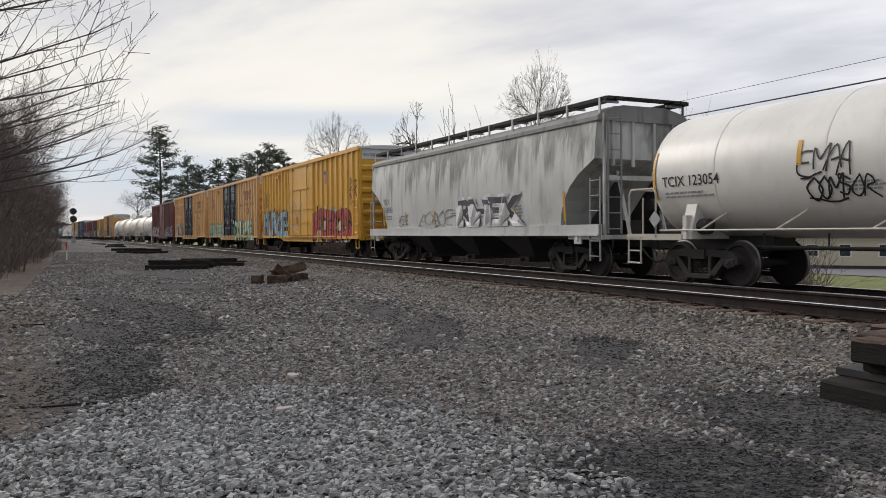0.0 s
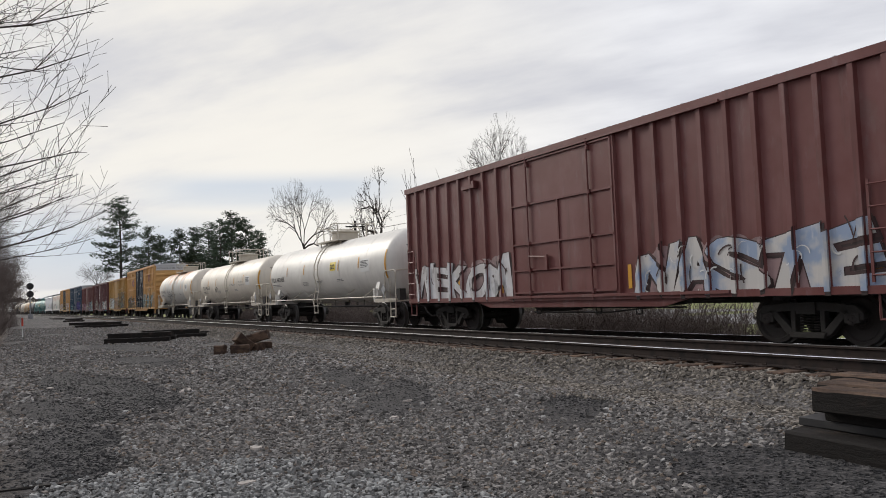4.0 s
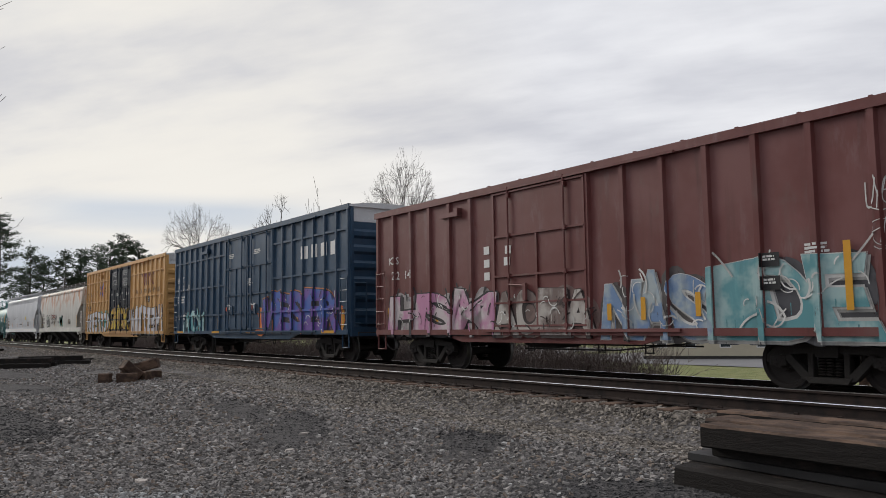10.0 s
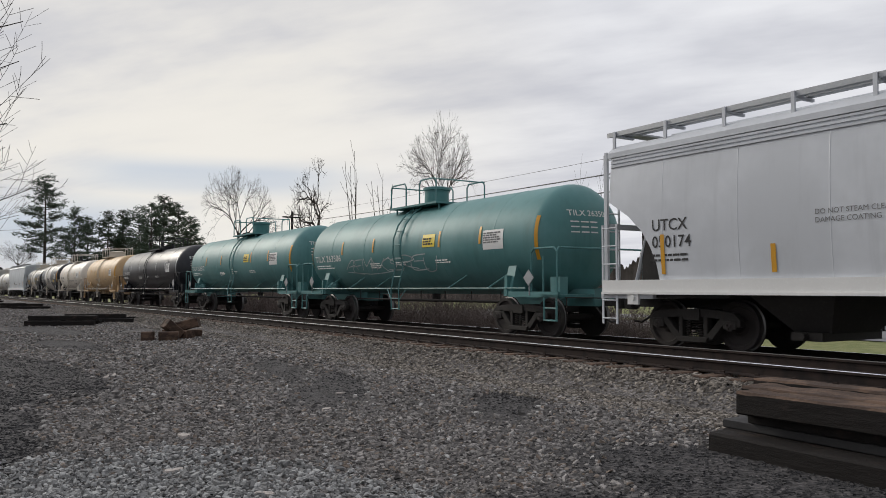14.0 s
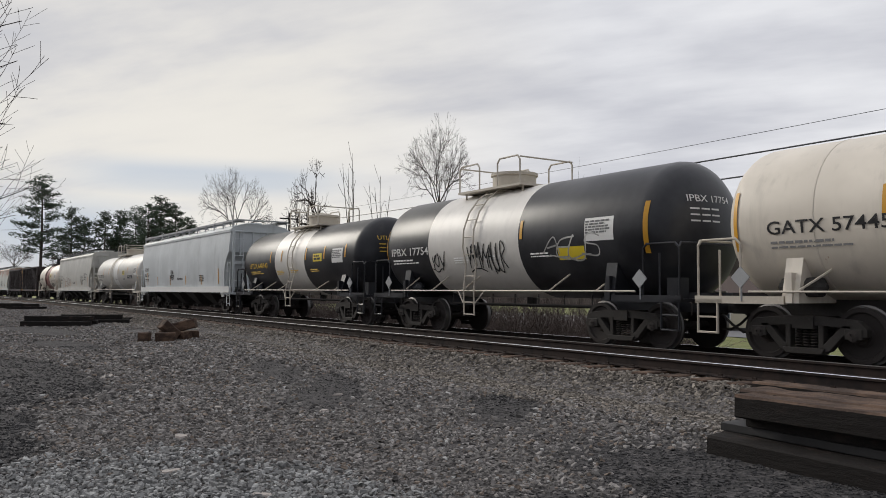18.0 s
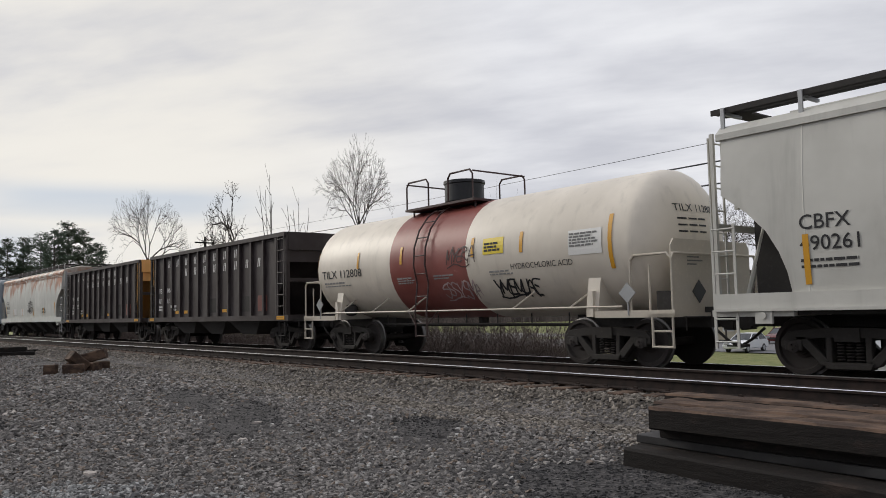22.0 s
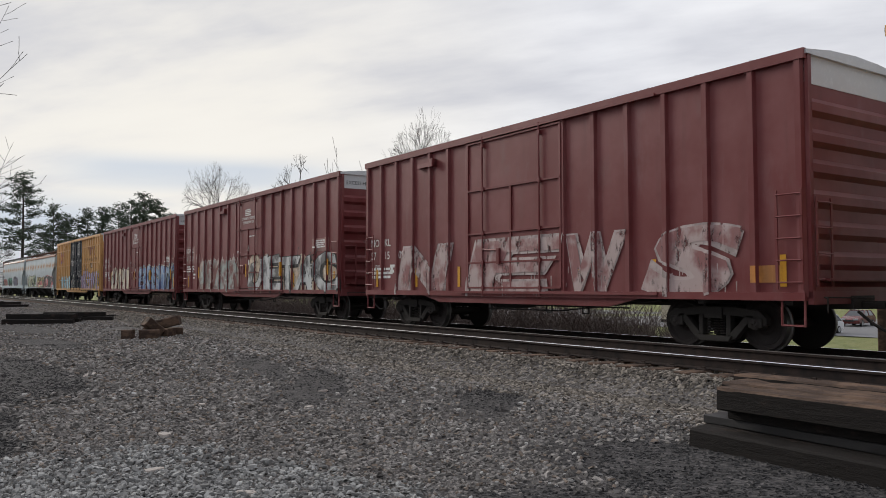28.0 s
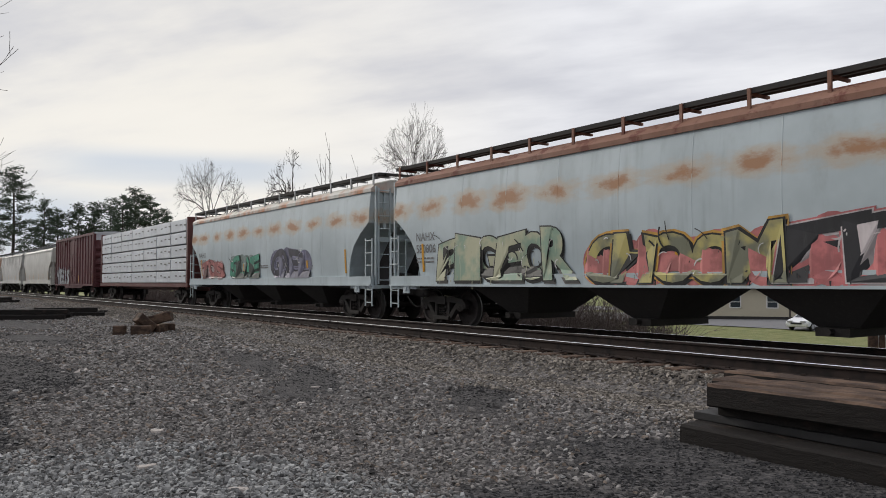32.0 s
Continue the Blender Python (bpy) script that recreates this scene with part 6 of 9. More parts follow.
GREY4 = car_paint("warm_grey_hopper", (0.47, 0.465, 0.43), 0.0, 0.35, 0.5)
RUSTY2 = car_paint("heavily_rusted_hopper", (0.53, 0.54, 0.50), 0.15, 0.35, 0.55, rust_top=0.72, top=4.0, fall=0.9, rust_col=(0.25, 0.095, 0.040))
RUSTY3 = car_paint("rust_streaked_hopper", (0.46, 0.52, 0.56), 0.0, 0.3, 0.5, rust_col=(0.25, 0.098, 0.040), comb=0.36)
# grey end paint, with the shade between coupled wagons put into its colour
BLUEEND_SHADED = car_paint("blue_grey_hopper_end", (0.27, 0.305, 0.35), 0.0, 0.4, 0.55)
RUSTY4 = car_paint("pale_blue_hopper", (0.40, 0.46, 0.48), 0.0, 0.4, 0.55, rust_col=(0.33, 0.15, 0.06), ovals=1.72)
RUSTROOF = car_paint("rusted_roof", (0.21, 0.105, 0.07), 0.9, 0.6, 0.7, rust_col=(0.14, 0.046, 0.032))
WHT = car_paint("white_tank", (0.62, 0.60, 0.56), 0.0, 0.22, 0.4)
WHT2 = car_paint("cream_tank", (0.62, 0.57, 0.49), 0.02, 0.35, 0.45)
WHT3 = car_paint("grimy_white_tank", (0.46, 0.45, 0.425), 0.0, 0.7, 0.5, rust_top=0.95, top=4.05, fall=0.75, step=1.2, rust_col=(0.36, 0.15, 0.06))
GRN = car_paint("green_tank", (0.068, 0.190, 0.188), 0.0, 0.3, 0.48)
BLK = car_paint("black_tank", (0.013, 0.014, 0.018), 0.0, 0.25, 0.35)
TANT = car_paint("tan_tank", (0.46, 0.31, 0.155), 0.1, 0.5, 0.5)
DARKRED = car_paint("black_red_rail", (0.045, 0.022, 0.020), 0.0, 0.3, 0.55)
REDT = car_paint("red_tank_band", (0.21, 0.055, 0.045), 0.0, 0.3, 0.45)
COAL = car_paint("black_brown_hopper", (0.027, 0.019, 0.019), 0.0, 0.5, 0.6)
M_HOPY = car_paint("hopper_yellow", (0.60, 0.33, 0.11), 0.1, 0.4, 0.55)
M_PATCHR = car_paint("faded_red_patch", (0.14, 0.045, 0.035), 0.0, 0.4)
M_MAROON = car_paint("maroon_flat_car", (0.10, 0.030, 0.026), 0.0, 0.6)
M_WRAP = car_paint("white_wrap", (0.60, 0.63, 0.65), 0.0, 0.3, 0.35)
TRAIN = []


def add(car, front):
    TRAIN.append((car, front))
    scrub(car)


def mark_box(car, d, m, L, mark, number, ink=M_LETTERW, z=3.0, h=0.26, split=True):
    """Reporting mark and number at the back end of a boxcar side, in pairs between the posts."""
    pairs = [mark[:2], mark[2:]], [number[i:i + 2] for i in range(0, len(number), 2)]
    for r, words in enumerate(pairs):
        for i, wd in enumerate(words):
            write(car, wd, L - 0.35 - i * 0.85, z - r * 0.40, h, ink, d, m, bold=0.008)
    bars(car, L - 0.4, z - 0.75, 1.4, 3, 0.08, ink, d, 6)
    write(car, "LD LMT", L - 0.62, 1.78, 0.09, ink, d, m)
    write(car, "LT WT", L - 0.62, 1.62, 0.09, ink, d, m)
    bars(car, L - 1.55, 1.78, 0.42, 1, 0.09, ink, d, 2)
    bars(car, L - 1.55, 1.62, 0.36, 1, 0.09, ink, d, 3)


def rail_slogan(car, d, m, L, number, caps=True, xc=2.45, zm=2.60):
    """Buff pool boxcar: purple-red emblem, slogan, crossed-arrows emblem."""
    LOGO = spray((0.20, 0.045, 0.055), None, 0.1)
    top, low = 4.32, 3.66
    block = [((4.42, top), (4.42, top - 0.17), (3.02, top - 0.17), (3.02, top))]
    block += [((y + 0.10, top - 0.17), (y + 0.10, low), (y - 0.10, low), (y - 0.10, top - 0.17)) for y in (4.02, 3.36)]
    block += [((2.98, top), (2.74, top), (2.26, low), (2.50, low)), ((2.50, top), (2.26, top), (2.74, low), (2.98, low))]
    for i, vs in enumerate(block):
        bm = bmesh.new()
        bm.faces.new([bm.verts.new((-0.006 - 0.001 * (i % 2), u, z)) for u, z in vs])
        drape(bm, d, m)
        part("emblem", bm, LOGO, car, "purple-red block emblem")
    words = "RAILCAR POOLING EXPERTS" if caps else "Railcar Pooling Experts"
    write(car, words, 5.75, 3.24, 0.23, M_SLOGAN, d, m, width=4.8, bold=0.008)
    EB, ER = spray((0.035, 0.09, 0.40)), spray((0.52, 0.07, 0.06))
    yc, zc = L - xc, 3.78
    # four arms, each a blue stripe outside and a red one inside, with pointed ends
    for sy in (-1, 1):
        for sz in (-1, 1):
            for c, off in ((EB, 0.085), (ER, -0.085)):
                bm = bmesh.new()
                ax, az = 0.47, 0.38
                n = math.hypot(ax, az)
                oy, oz = -az / n * off, ax / n * off
                wy, wz = -az / n * 0.070, ax / n * 0.070
                start = 0.04 if c is EB else 0.24
                pts = [(ax * start + oy - wy, az * start + oz - wz), (ax + oy - wy, az + oz - wz), (ax * 1.16 + oy + wy * (1.6 if c is EB else -1.6), az * 1.16 + oz + wz * (1.6 if c is EB else -1.6)), (ax + oy + wy, az + oz + wz), (ax * start + oy + wy, az * start + oz + wz)]
                bm.faces.new([bm.verts.new((-0.008 - (0.002 if c is EB else 0), yc + sy * u, zc + sz * v)) for u, v in pts])
                drape(bm, d, m)
                part("emblem", bm, c, car, "crossed-arrows emblem")
    patch(car, yc - 0.06, yc + 0.06, zc - 0.14, zc + 0.14, EB, d, "emblem", 0.011, "", m)
    for word, dy, z in (("next", 1.45, 3.72), ("load", 1.45, 3.50), ("any", -0.85, 3.86), ("road", -0.85, 3.64)):
        write(car, word, yc + dy, z, 0.15, M_SLOGAN, d, m, shear=0.25)
    mark_box(car, d, m, L, "TBOX", number, M_SLOGAN, zm, 0.22)
    mid = L / 2
    for yc2, lines in ((mid + 1.22, ("CLOSE THIS DOOR", "BEFORE CLOSING", "MAIN DOOR", "", "CIERRE ESTA PUERTA", "ANTES DE CERRAR", "LA PUERTA PRINCIPAL")), (mid - 1.20, ("CLOSE AND LOCK", "BOTH DOORS BEFORE", "MOVING CAR", "", "CIERRE Y PONGA", "EL SEGURO EN AMBAS", "PUERTAS ANTES DE", "MOVER EL CARRO"))):
        for i, w in enumerate(lines):
            if w:
                write_mid(car, w, yc2, 4.72 - i * 0.125, 0.09, M_LETTERW, d, 1.12)
        for k, (dy, z, wd, rows, hh) in enumerate(((0.95, 3.42, 0.55, 2, 0.035), (-0.30, 3.40, 0.62, 3, 0.04), (0.30, 2.98, 0.5, 1, 0.07), (1.0, 2.30, 0.5, 2, 0.03), (-0.55, 1.75, 0.5, 3, 0.035), (-0.62, 2.50, 0.6, 1, 0.04))):
            bars(car, yc2 + dy, z, wd, rows, hh, M_LETTERW, d, 7 + k)
        patch(car, yc2 - 0.28, yc2 - 0.08, 2.02, 2.26, M_LETTERW, d, "notice", 0.012)
        patch(car, yc2 + 0.02, yc2 + 0.16, 1.92, 2.08, spray((0.45, 0.08, 0.03)), d, "notice", 0.012)
        patch(car, yc2 - 0.02, yc2 + 0.24, 1.62, 1.86, M_LETTERW, d, "notice", 0.012)
        patch(car, yc2 + 0.52, yc2 + 0.60, 1.62, 2.12, M_YELLOW, d, "reflector", 0.012)
        for sgn in (-1, 1):
            for j in range(3):
                bm = bmesh.new()
                ribbon(bm, [(yc2 - 0.18 + sgn * (0.10 + 0.07 * j), 2.38 + 0.02 * j), (yc2 - 0.18 + sgn * (0.17 + 0.09 * j), 2.47)], 0.018, -0.012)
                drape(bm, d, ())
                part("warning_mark", bm, M_LETTERW, car)
    patch(car, mid - 0.16, mid - 0.10, 2.9, 3.3, M_LETTERW, d, "notice", 0.012)
    patch(car, 3.0, 3.45, 3.28 - 0.6, 3.05, M_LETTERB, d, "data_panel", marks=m)
    bars(car, 3.42, 2.95, 0.4, 3, 0.06, M_LETTERW, lambda y, z: d(y, z) + 0.004, 9)


def front_band(car, L, number="", ink=M_LETTERB):
    """Writing on the white band of the leading end."""
    for word, x, h in (("EXCESS HEIGHT CAR", -1.3, 0.13), (number, 0.55, 0.14)):
        if not word:
            continue
        vs, fs = text_mesh(word, 0.0, 2)
        bm = bmesh.new()
        q = [bm.verts.new((x + v[0] * h, 0.082, 4.76 + v[1] * h)) for v in vs]
        for f in fs:
            try:
                bm.faces.new([q[i] for i in f])
            except ValueError:
                pass
        part("lettering", bm, ink, car)

WHT4 = car_paint("dull_grey_tank", (0.46, 0.45, 0.425), 0.0, 0.3, 0.45)
WHT_P, BLK_P = (0.62, 0.62, 0.60), (0.012, 0.012, 0.016)


def pool_boxcar(front, back, number, label, paint=TAN, caps=True, xc=2.45, zm=2.60, belted=True):
    L = back - front
    c, d, m, L = boxcar(L, paint, paint, label, waffle=True, ribs=15, door=(0.5, 4.9), door_paint=M_DOOR, roof=M_ROOFW, H=5.24, belted=belted)
    rail_slogan(c, d, m, L, number, caps, xc, zm)
    front_band(c, L, "TBOX " + number)
    add(c, front)
    return c, d, m, L


# tank car at the head
c, d, L, q = tank(16.2, 1.44, 2.48, "white tank car with black reporting marks and a sprayed tag", [(0, 1, WHT)], ("TCIX", "123054", M_LETTERB), text_w=1.75, stripes=(0.04, 0.2, 0.40, 0.55, 0.70, 0.96))
scrawl(c, L - 6.1, L - 5.0, 2.2, 2.75, BLK_P, d, 4, 0.022, 8)
scrawl(c, L - 6.5, L - 5.1, 1.75, 2.2, BLK_P, d, 14, 0.020, 12)
add(c, -0.6)
# grimy hopper
c, d, L = covered_hopper(16.6, GREY1, "grimy grey covered hopper with sprayed lettering", ("TILX", "518932", M_GRAYTXT), 4.63, GREYT, bays=3, end_cut=2.6, iron=GREYT)
graffiti(c, "RHEK", 3.9, 7.9, 1.45, 2.35, (0.022, 0.02, 0.026), (0.70, 0.70, 0.69), d, (), (0.30, 0.30, 0.30), (0.08, 0.07, 0.10), 3, 0.06, False, 0.10, 0.03, 0.3, halo=(0.70, 0.70, 0.69), fade=0.02)
scrawl(c, 8.5, 11.4, 1.42, 2.0, (0.34, 0.34, 0.33), d, 8, 0.026, 10)
scrawl(c, 12.4, 13.4, 1.5, 1.9, (0.2, 0.2, 0.2), d, 9, 0.016, 8)
add(c, 16.5)
# fresh yellow boxcar
L = 18.75
c, d, m, L = boxcar(L, YEL, YEL, "bright yellow boxcar with red and blue graffiti", ribs=18, door=(0.512, 4.9), H=5.24, roof=M_ROOFW)
front_band(c, L)
graffiti(c, "FOECS", 1.3, 7.1, 0.80, 2.45, (0.42, 0.03, 0.07), (0.02, 0.012, 0.02), d, m, (0.62, 0.55, 0.50), (0.26, 0.015, 0.03), 11, 0.09, True, 0.07, fade=0.05)
graffiti(c, "FUROE", 12.6, 18.3, 0.95, 2.6, (0.16, 0.38, 0.52), (0.012, 0.014, 0.03), d, m, (0.05, 0.10, 0.22), (0.45, 0.62, 0.70), 12, 0.05, True, 0.07, spiky=True)
scrawl(c, 9.0, 12.4, 1.4, 3.0, WHT_P, d, 5, 0.03, 12, m)
scrawl(c, 0.3, 1.4, 2.6, 3.7, BLK_P, d, 15, 0.035, 5, m)
scrawl(c, 16.8, 18.3, 2.9, 3.9, BLK_P, d, 16, 0.035, 5, m)
patch(c, 4.75, 5.35, 3.75, 4.45, spray((0.55, 0.5, 0.5)), d, "emblem", 0.008, "small shield emblem", m)
patch(c, 4.78, 5.32, 4.2, 4.42, spray((0.05, 0.06, 0.30)), d, "emblem", 0.014, "", m)
for i in range(4):
    patch(c, 4.80 + i * 0.14, 4.86 + i * 0.14, 3.78, 4.18, spray((0.45, 0.05, 0.06)), d, "emblem", 0.014, "", m)
add(c, 34.5)
c, d, m, L = pool_boxcar(54.4, 72.95, "660116", "buff boxcar with black double doors and green graffiti", TAN2, False, 2.2, 2.9, False)
graffiti(c, "CORPSE", 1.75, 7.75, 0.72, 2.2, (0.24, 0.52, 0.33), (0.01, 0.10, 0.05), d, m, (0.02, 0.16, 0.08), (0.62, 0.70, 0.60), 21, 0.10, True, 0.06, 0.03)
graffiti(c, "WIRED", 12.2, 18.2, 0.95, 2.05, (0.38, 0.58, 0.44), (0.03, 0.12, 0.07), d, m, (0.58, 0.60, 0.42), (0.05, 0.30, 0.30), 22, spiky=True)
c, d, m, L = pool_boxcar(74.45, 92.95, "635593", "buff boxcar with black double doors and white-on-black graffiti", TAN2)
graffiti(c, "JMY", 12.6, 18.0, 0.95, 2.3, BLK_P, WHT_P, d, m, (0.20, 0.09, 0.24), (0.62, 0.62, 0.62), 23, 0.09)
scrawl(c, 3.0, 4.6, 1.3, 2.1, (0.03, 0.07, 0.03), d, 31, 0.035, 6, m)
# dark red boxcar
L = 18.2
c, d, m, L = boxcar(L, RED3, RED3, "dark red boxcar with faded white graffiti", ribs=19, door=(0.5, 4.4), roof=M_ROOFW)
graffiti(c, "WEKOM", 11.5, 17.6, 0.95, 2.2, (0.50, 0.48, 0.48), (0.06, 0.02, 0.02), d, m, (0.30, 0.20, 0.20), (0.60, 0.6, 0.62), 25)
graffiti(c, "NASTE", 0.6, 6.2, 0.95, 2.1, (0.52, 0.50, 0.48), (0.05, 0.02, 0.02), d, m, (0.28, 0.18, 0.18), (0.25, 0.32, 0.45), 26)
add(c, 94.5)
# three white tank cars
c, d, L, q = tank(17.2, 1.45, 2.48, "white insulated tank car with black reporting marks", [(0, 1, WHT)], ("TILX", "402458", M_LETTERB), sign=True)
add(c, 113.9)
c, d, L, q = tank(17.1, 1.46, 2.48, "cream-white tank car with yellow reflectors and side ladder", [(0, 1, WHT2)], ("TILX", "402130", M_LETTERB), text_in=1.6, stripes=(0.03, 0.22, 0.36, 0.66, 0.80, 0.97), ladder_at=0.465)
write(c, "CARBON DIOXIDE", 5.2, 2.45, 0.10, M_GRAYTXT, d)
write(c, "REFRIGERATED LIQUID", 5.2, 2.26, 0.10, M_GRAYTXT, d)
write(c, "REGULATING VALVES", 7.3, 2.30, 0.10, M_GRAYTXT, d)
scrawl(c, L - 6.4, L - 5.5, 2.0, 2.3, BLK_P, d, 6, 0.014, 9)
add(c, 132.0)
c, d, L, q = tank(15.8, 1.49, 2.56, "dirty white tank car with rust running from its top", [(0, 0.24, WHT2), (0.24, 0.84, WHT3), (0.84, 1, WHT2)], ("TILX", "400805", M_LETTERB), text_in=1.54, stripes=(0.04, 0.30, 0.53, 0.76, 0.97))
rings(c, 8.6, 11.1, 1.55, 2.55, BLK_P, d)
add(c, 150.7)
c, d, m, L = pool_boxcar(167.65, 186.05, "632853", "weathered buff boxcar with black doors and green graffiti", TAN, True, 4.3, 3.5)
graffiti(c, "MURST", 0.7, 7.1, 0.95, 2.4, (0.03, 0.07, 0.075), WHT_P, d, m, (0.09, 0.11, 0.12), (0.26, 0.38, 0.40), 31, 0.10, True, 0.03, busy=0.8, spiky=True)
graffiti(c, "TUNEL", 12.5, 17.8, 0.90, 2.25, (0.015, 0.022, 0.030), WHT_P, d, m, (0.36, 0.025, 0.03), (0.025, 0.075, 0.055), 32, 0.12, True, 0.045, busy=0.5, fade=0.02)
write(c, "YUPS", 12.35, 1.95, 0.16, M_LETTERW, d, m)
# patched yellow boxcar with a louvred door
c, d, m, L = boxcar(15.15, BKY, RED3, "patched and faded yellow boxcar with brown rust and graffiti", ribs=11, door=(0.523, 2.85), H=4.75, white_end=False, louvre=True, roof=RED3)
PRIMER, SOOTED = spray((0.085, 0.035, 0.028)), spray((0.030, 0.032, 0.038))
patch(c, 0.2, 6.3, 2.15, 2.95, PRIMER, d, "paint_patch", 0.003, "brown primer band", m)
patch(c, 0.2, 6.3, 0.98, 2.2, SOOTED, d, "paint_patch", 0.004, "", m)
patch(c, 9.5, 14.9, 0.98, 2.3, PRIMER, d, "paint_patch", 0.003, "", m)
patch(c, 6.6, 9.3, 1.2, 2.4, PRIMER, d, "paint_patch", 0.003)
scrawl(c, 0.3, 1.5, 2.2, 3.6, WHT_P, d, 36, 0.05, 4, m)
mark_box(c, d, m, L, "BKTY", "154216", M_LETTERB, 2.9, 0.24)
graffiti(c, "GEOM", 10.3, 14.8, 0.95, 2.4, (0.42, 0.52, 0.55), (0.02, 0.03, 0.05), d, m, (0.40, 0.38, 0.40), (0.55, 0.60, 0.62), 33)
graffiti(c, "AARO", 1.6, 6.6, 0.95, 3.1, (0.06, 0.065, 0.065), (0.02, 0.03, 0.02), d, m, (0.13, 0.075, 0.04), (0.12, 0.18, 0.13), 34)
scrawl(c, 3.2, 6.0, 3.0, 3.5, WHT_P, d, 35, 0.02, 10, m)
add(c, 187.4)
# two maroon boxcars
c, d, m, L = boxcar(15.25, RED2, RED2, "weather-beaten maroon boxcar with bold white graffiti", ribs=12, door=(0.52, 3.2), H=4.75, white_end=False)
graffiti(c, "SHOVT", 1.3, 5.7, 0.84, 2.2, (0.62, 0.62, 0.58), (0.03, 0.02, 0.02), d, m, (0.10, 0.32, 0.38), (0.66, 0.66, 0.62), 36, 0.12, True, 0.025, 0.03, 0.35)
graffiti(c, "AFD", 10.9, 14.0, 0.95, 2.4, (0.55, 0.54, 0.46), (0.04, 0.025, 0.02), d, m, (0.10, 0.05, 0.05), (0.30, 0.28, 0.22), 37, 0.10)
graffiti(c, "KSY", 7.6, 10.2, 0.95, 2.0, (0.22, 0.22, 0.21), (0.05, 0.04, 0.05), d, m, (0.10, 0.05, 0.06), (0.10, 0.30, 0.36), 38)
for i in range(3):
    patch(c, L - 1.2 - i * 0.75, L - 0.85 - i * 0.75, 2.6, 3.15, spray((0.23, 0.13, 0.075)), d, "emblem", 0.006, "", m)
write(c, "LEARN", 8.9, 3.75, 0.24, M_LETTERW, d, bold=0.0)
write(c, "TSA", 8.75, 3.45, 0.22, M_LETTERW, d)
bars(c, 8.9, 3.2, 0.8, 3, 0.06, M_LETTERW, d, 41)
patch(c, 8.4, 8.75, 2.55, 2.75, M_LETTERW, d, "notice")
patch(c, L - 2.9, L - 2.7, 2.95, 3.2, M_LETTERW, d, "notice", marks=m)
add(c, 204.2)
c, d, m, L = boxcar(16.2, RED3, RED3, "brown-red boxcar with a plain door and long pale graffiti", ribs=13, door=(0.545, 3.2), H=4.68, white_end=False)
write(c, "KCS", L - 0.75, 3.0, 0.22, M_LETTERW, d, m, bold=0.008)
for i, w in enumerate(("122", "141")):
    write(c, w, L - 0.85 - i * 0.75, 2.55, 0.24, M_LETTERW, d, m, bold=0.008)
graffiti(c, "NAS", 4.2, 6.8, 0.80, 2.15, (0.13, 0.22, 0.38), (0.60, 0.60, 0.58), d, m, (0.07, 0.06, 0.06), (0.34, 0.40, 0.42), 42, 0.06, True, 0.035, 0.06, 1.6, fade=0.16)
graffiti(c, "IDE", 1.3, 4.2, 0.80, 2.3, (0.09, 0.27, 0.30), (0.58, 0.58, 0.56), d, m, (0.06, 0.06, 0.07), (0.32, 0.46, 0.46), 45, 0.06, True, 0.035, 0.06, 1.6, fade=0.16)
graffiti(c, "AOIA", 7.1, 10.4, 0.90, 2.0, (0.42, 0.39, 0.36), (0.05, 0.03, 0.03), d, m, (0.16, 0.10, 0.09), (0.14, 0.10, 0.09), 43, 0.06, True, 0.05, 0.06, 1.5, fade=0.25)
graffiti(c, "HSM", 10.6, 15.2, 0.90, 2.1, (0.46, 0.20, 0.34), (0.03, 0.02, 0.03), d, m, (0.36, 0.33, 0.33), (0.52, 0.46, 0.47), 44, 0.05, True, 0.05, 0.06, 1.4, True)
for y, z in ((10.75, 2.95), (10.75, 2.62), (10.75, 2.3), (9.9, 2.62), (9.85, 2.9)):
    patch(c, y - 0.11, y + 0.11, z, z + 0.2, M_LETTERW, d, "notice", marks=m)
for y, z0, z1 in ((6.65, 1.25, 1.6), (5.75, 1.25, 1.7), (4.45, 1.3, 1.75), (1.62, 1.35, 2.45)):
    patch(c, y - 0.06, y + 0.06, z0, z1, M_YELLOW, d, "reflector", 0.055, "", m)
for y, z in ((2.95, 2.12), (2.95, 1.72)):
    patch(c, y - 0.17, y + 0.17, z, z + 0.24, M_LETTERB, d, "data_panel", 0.055, "black data panel", m)
    bars(c, y + 0.13, z + 0.16, 0.26, 2, 0.035, M_LETTERW, lambda yy, z: d(yy, z) + 0.062, 7)
bars(c, 2.35, 2.42, 0.5, 4, 0.04, M_LETTERW, d, 8)
scrawl(c, 0.5, 1.3, 2.9, 3.4, WHT_P, d, 46, 0.010, 12, m)
scrawl(c, 0.6, 1.2, 2.3, 2.8, WHT_P, d, 47, 0.008, 8, m)
add(c, 220.65)
# blue boxcar
c, d, m, L = boxcar(18.3, BLUE, BLUE, "dark blue waffle-sided boxcar with purple graffiti", waffle=True, ribs=16, door=(0.47, 5.0), H=5.24, roof=M_ROOFW)
for i in range(4):
    patch(c, 3.15 - i * 0.72, 3.6 - i * 0.72, 3.62, 4.08, M_LETTERW, d, "emblem", 0.006, "", m)
mark_box(c, d, m, L, "BKTY", "157609", M_LETTERW, 3.45, 0.28)
graffiti(c, "VESER", 0.8, 7.0, 0.95, 2.5, (0.11, 0.045, 0.27), (0.012, 0.008, 0.03), d, m, (0.07, 0.03, 0.16), (0.025, 0.09, 0.36), 46, 0.075, True, 0.05, 0.05, 1.0, halo=(0.62, 0.20, 0.05), fade=0.03)
bm = bmesh.new()
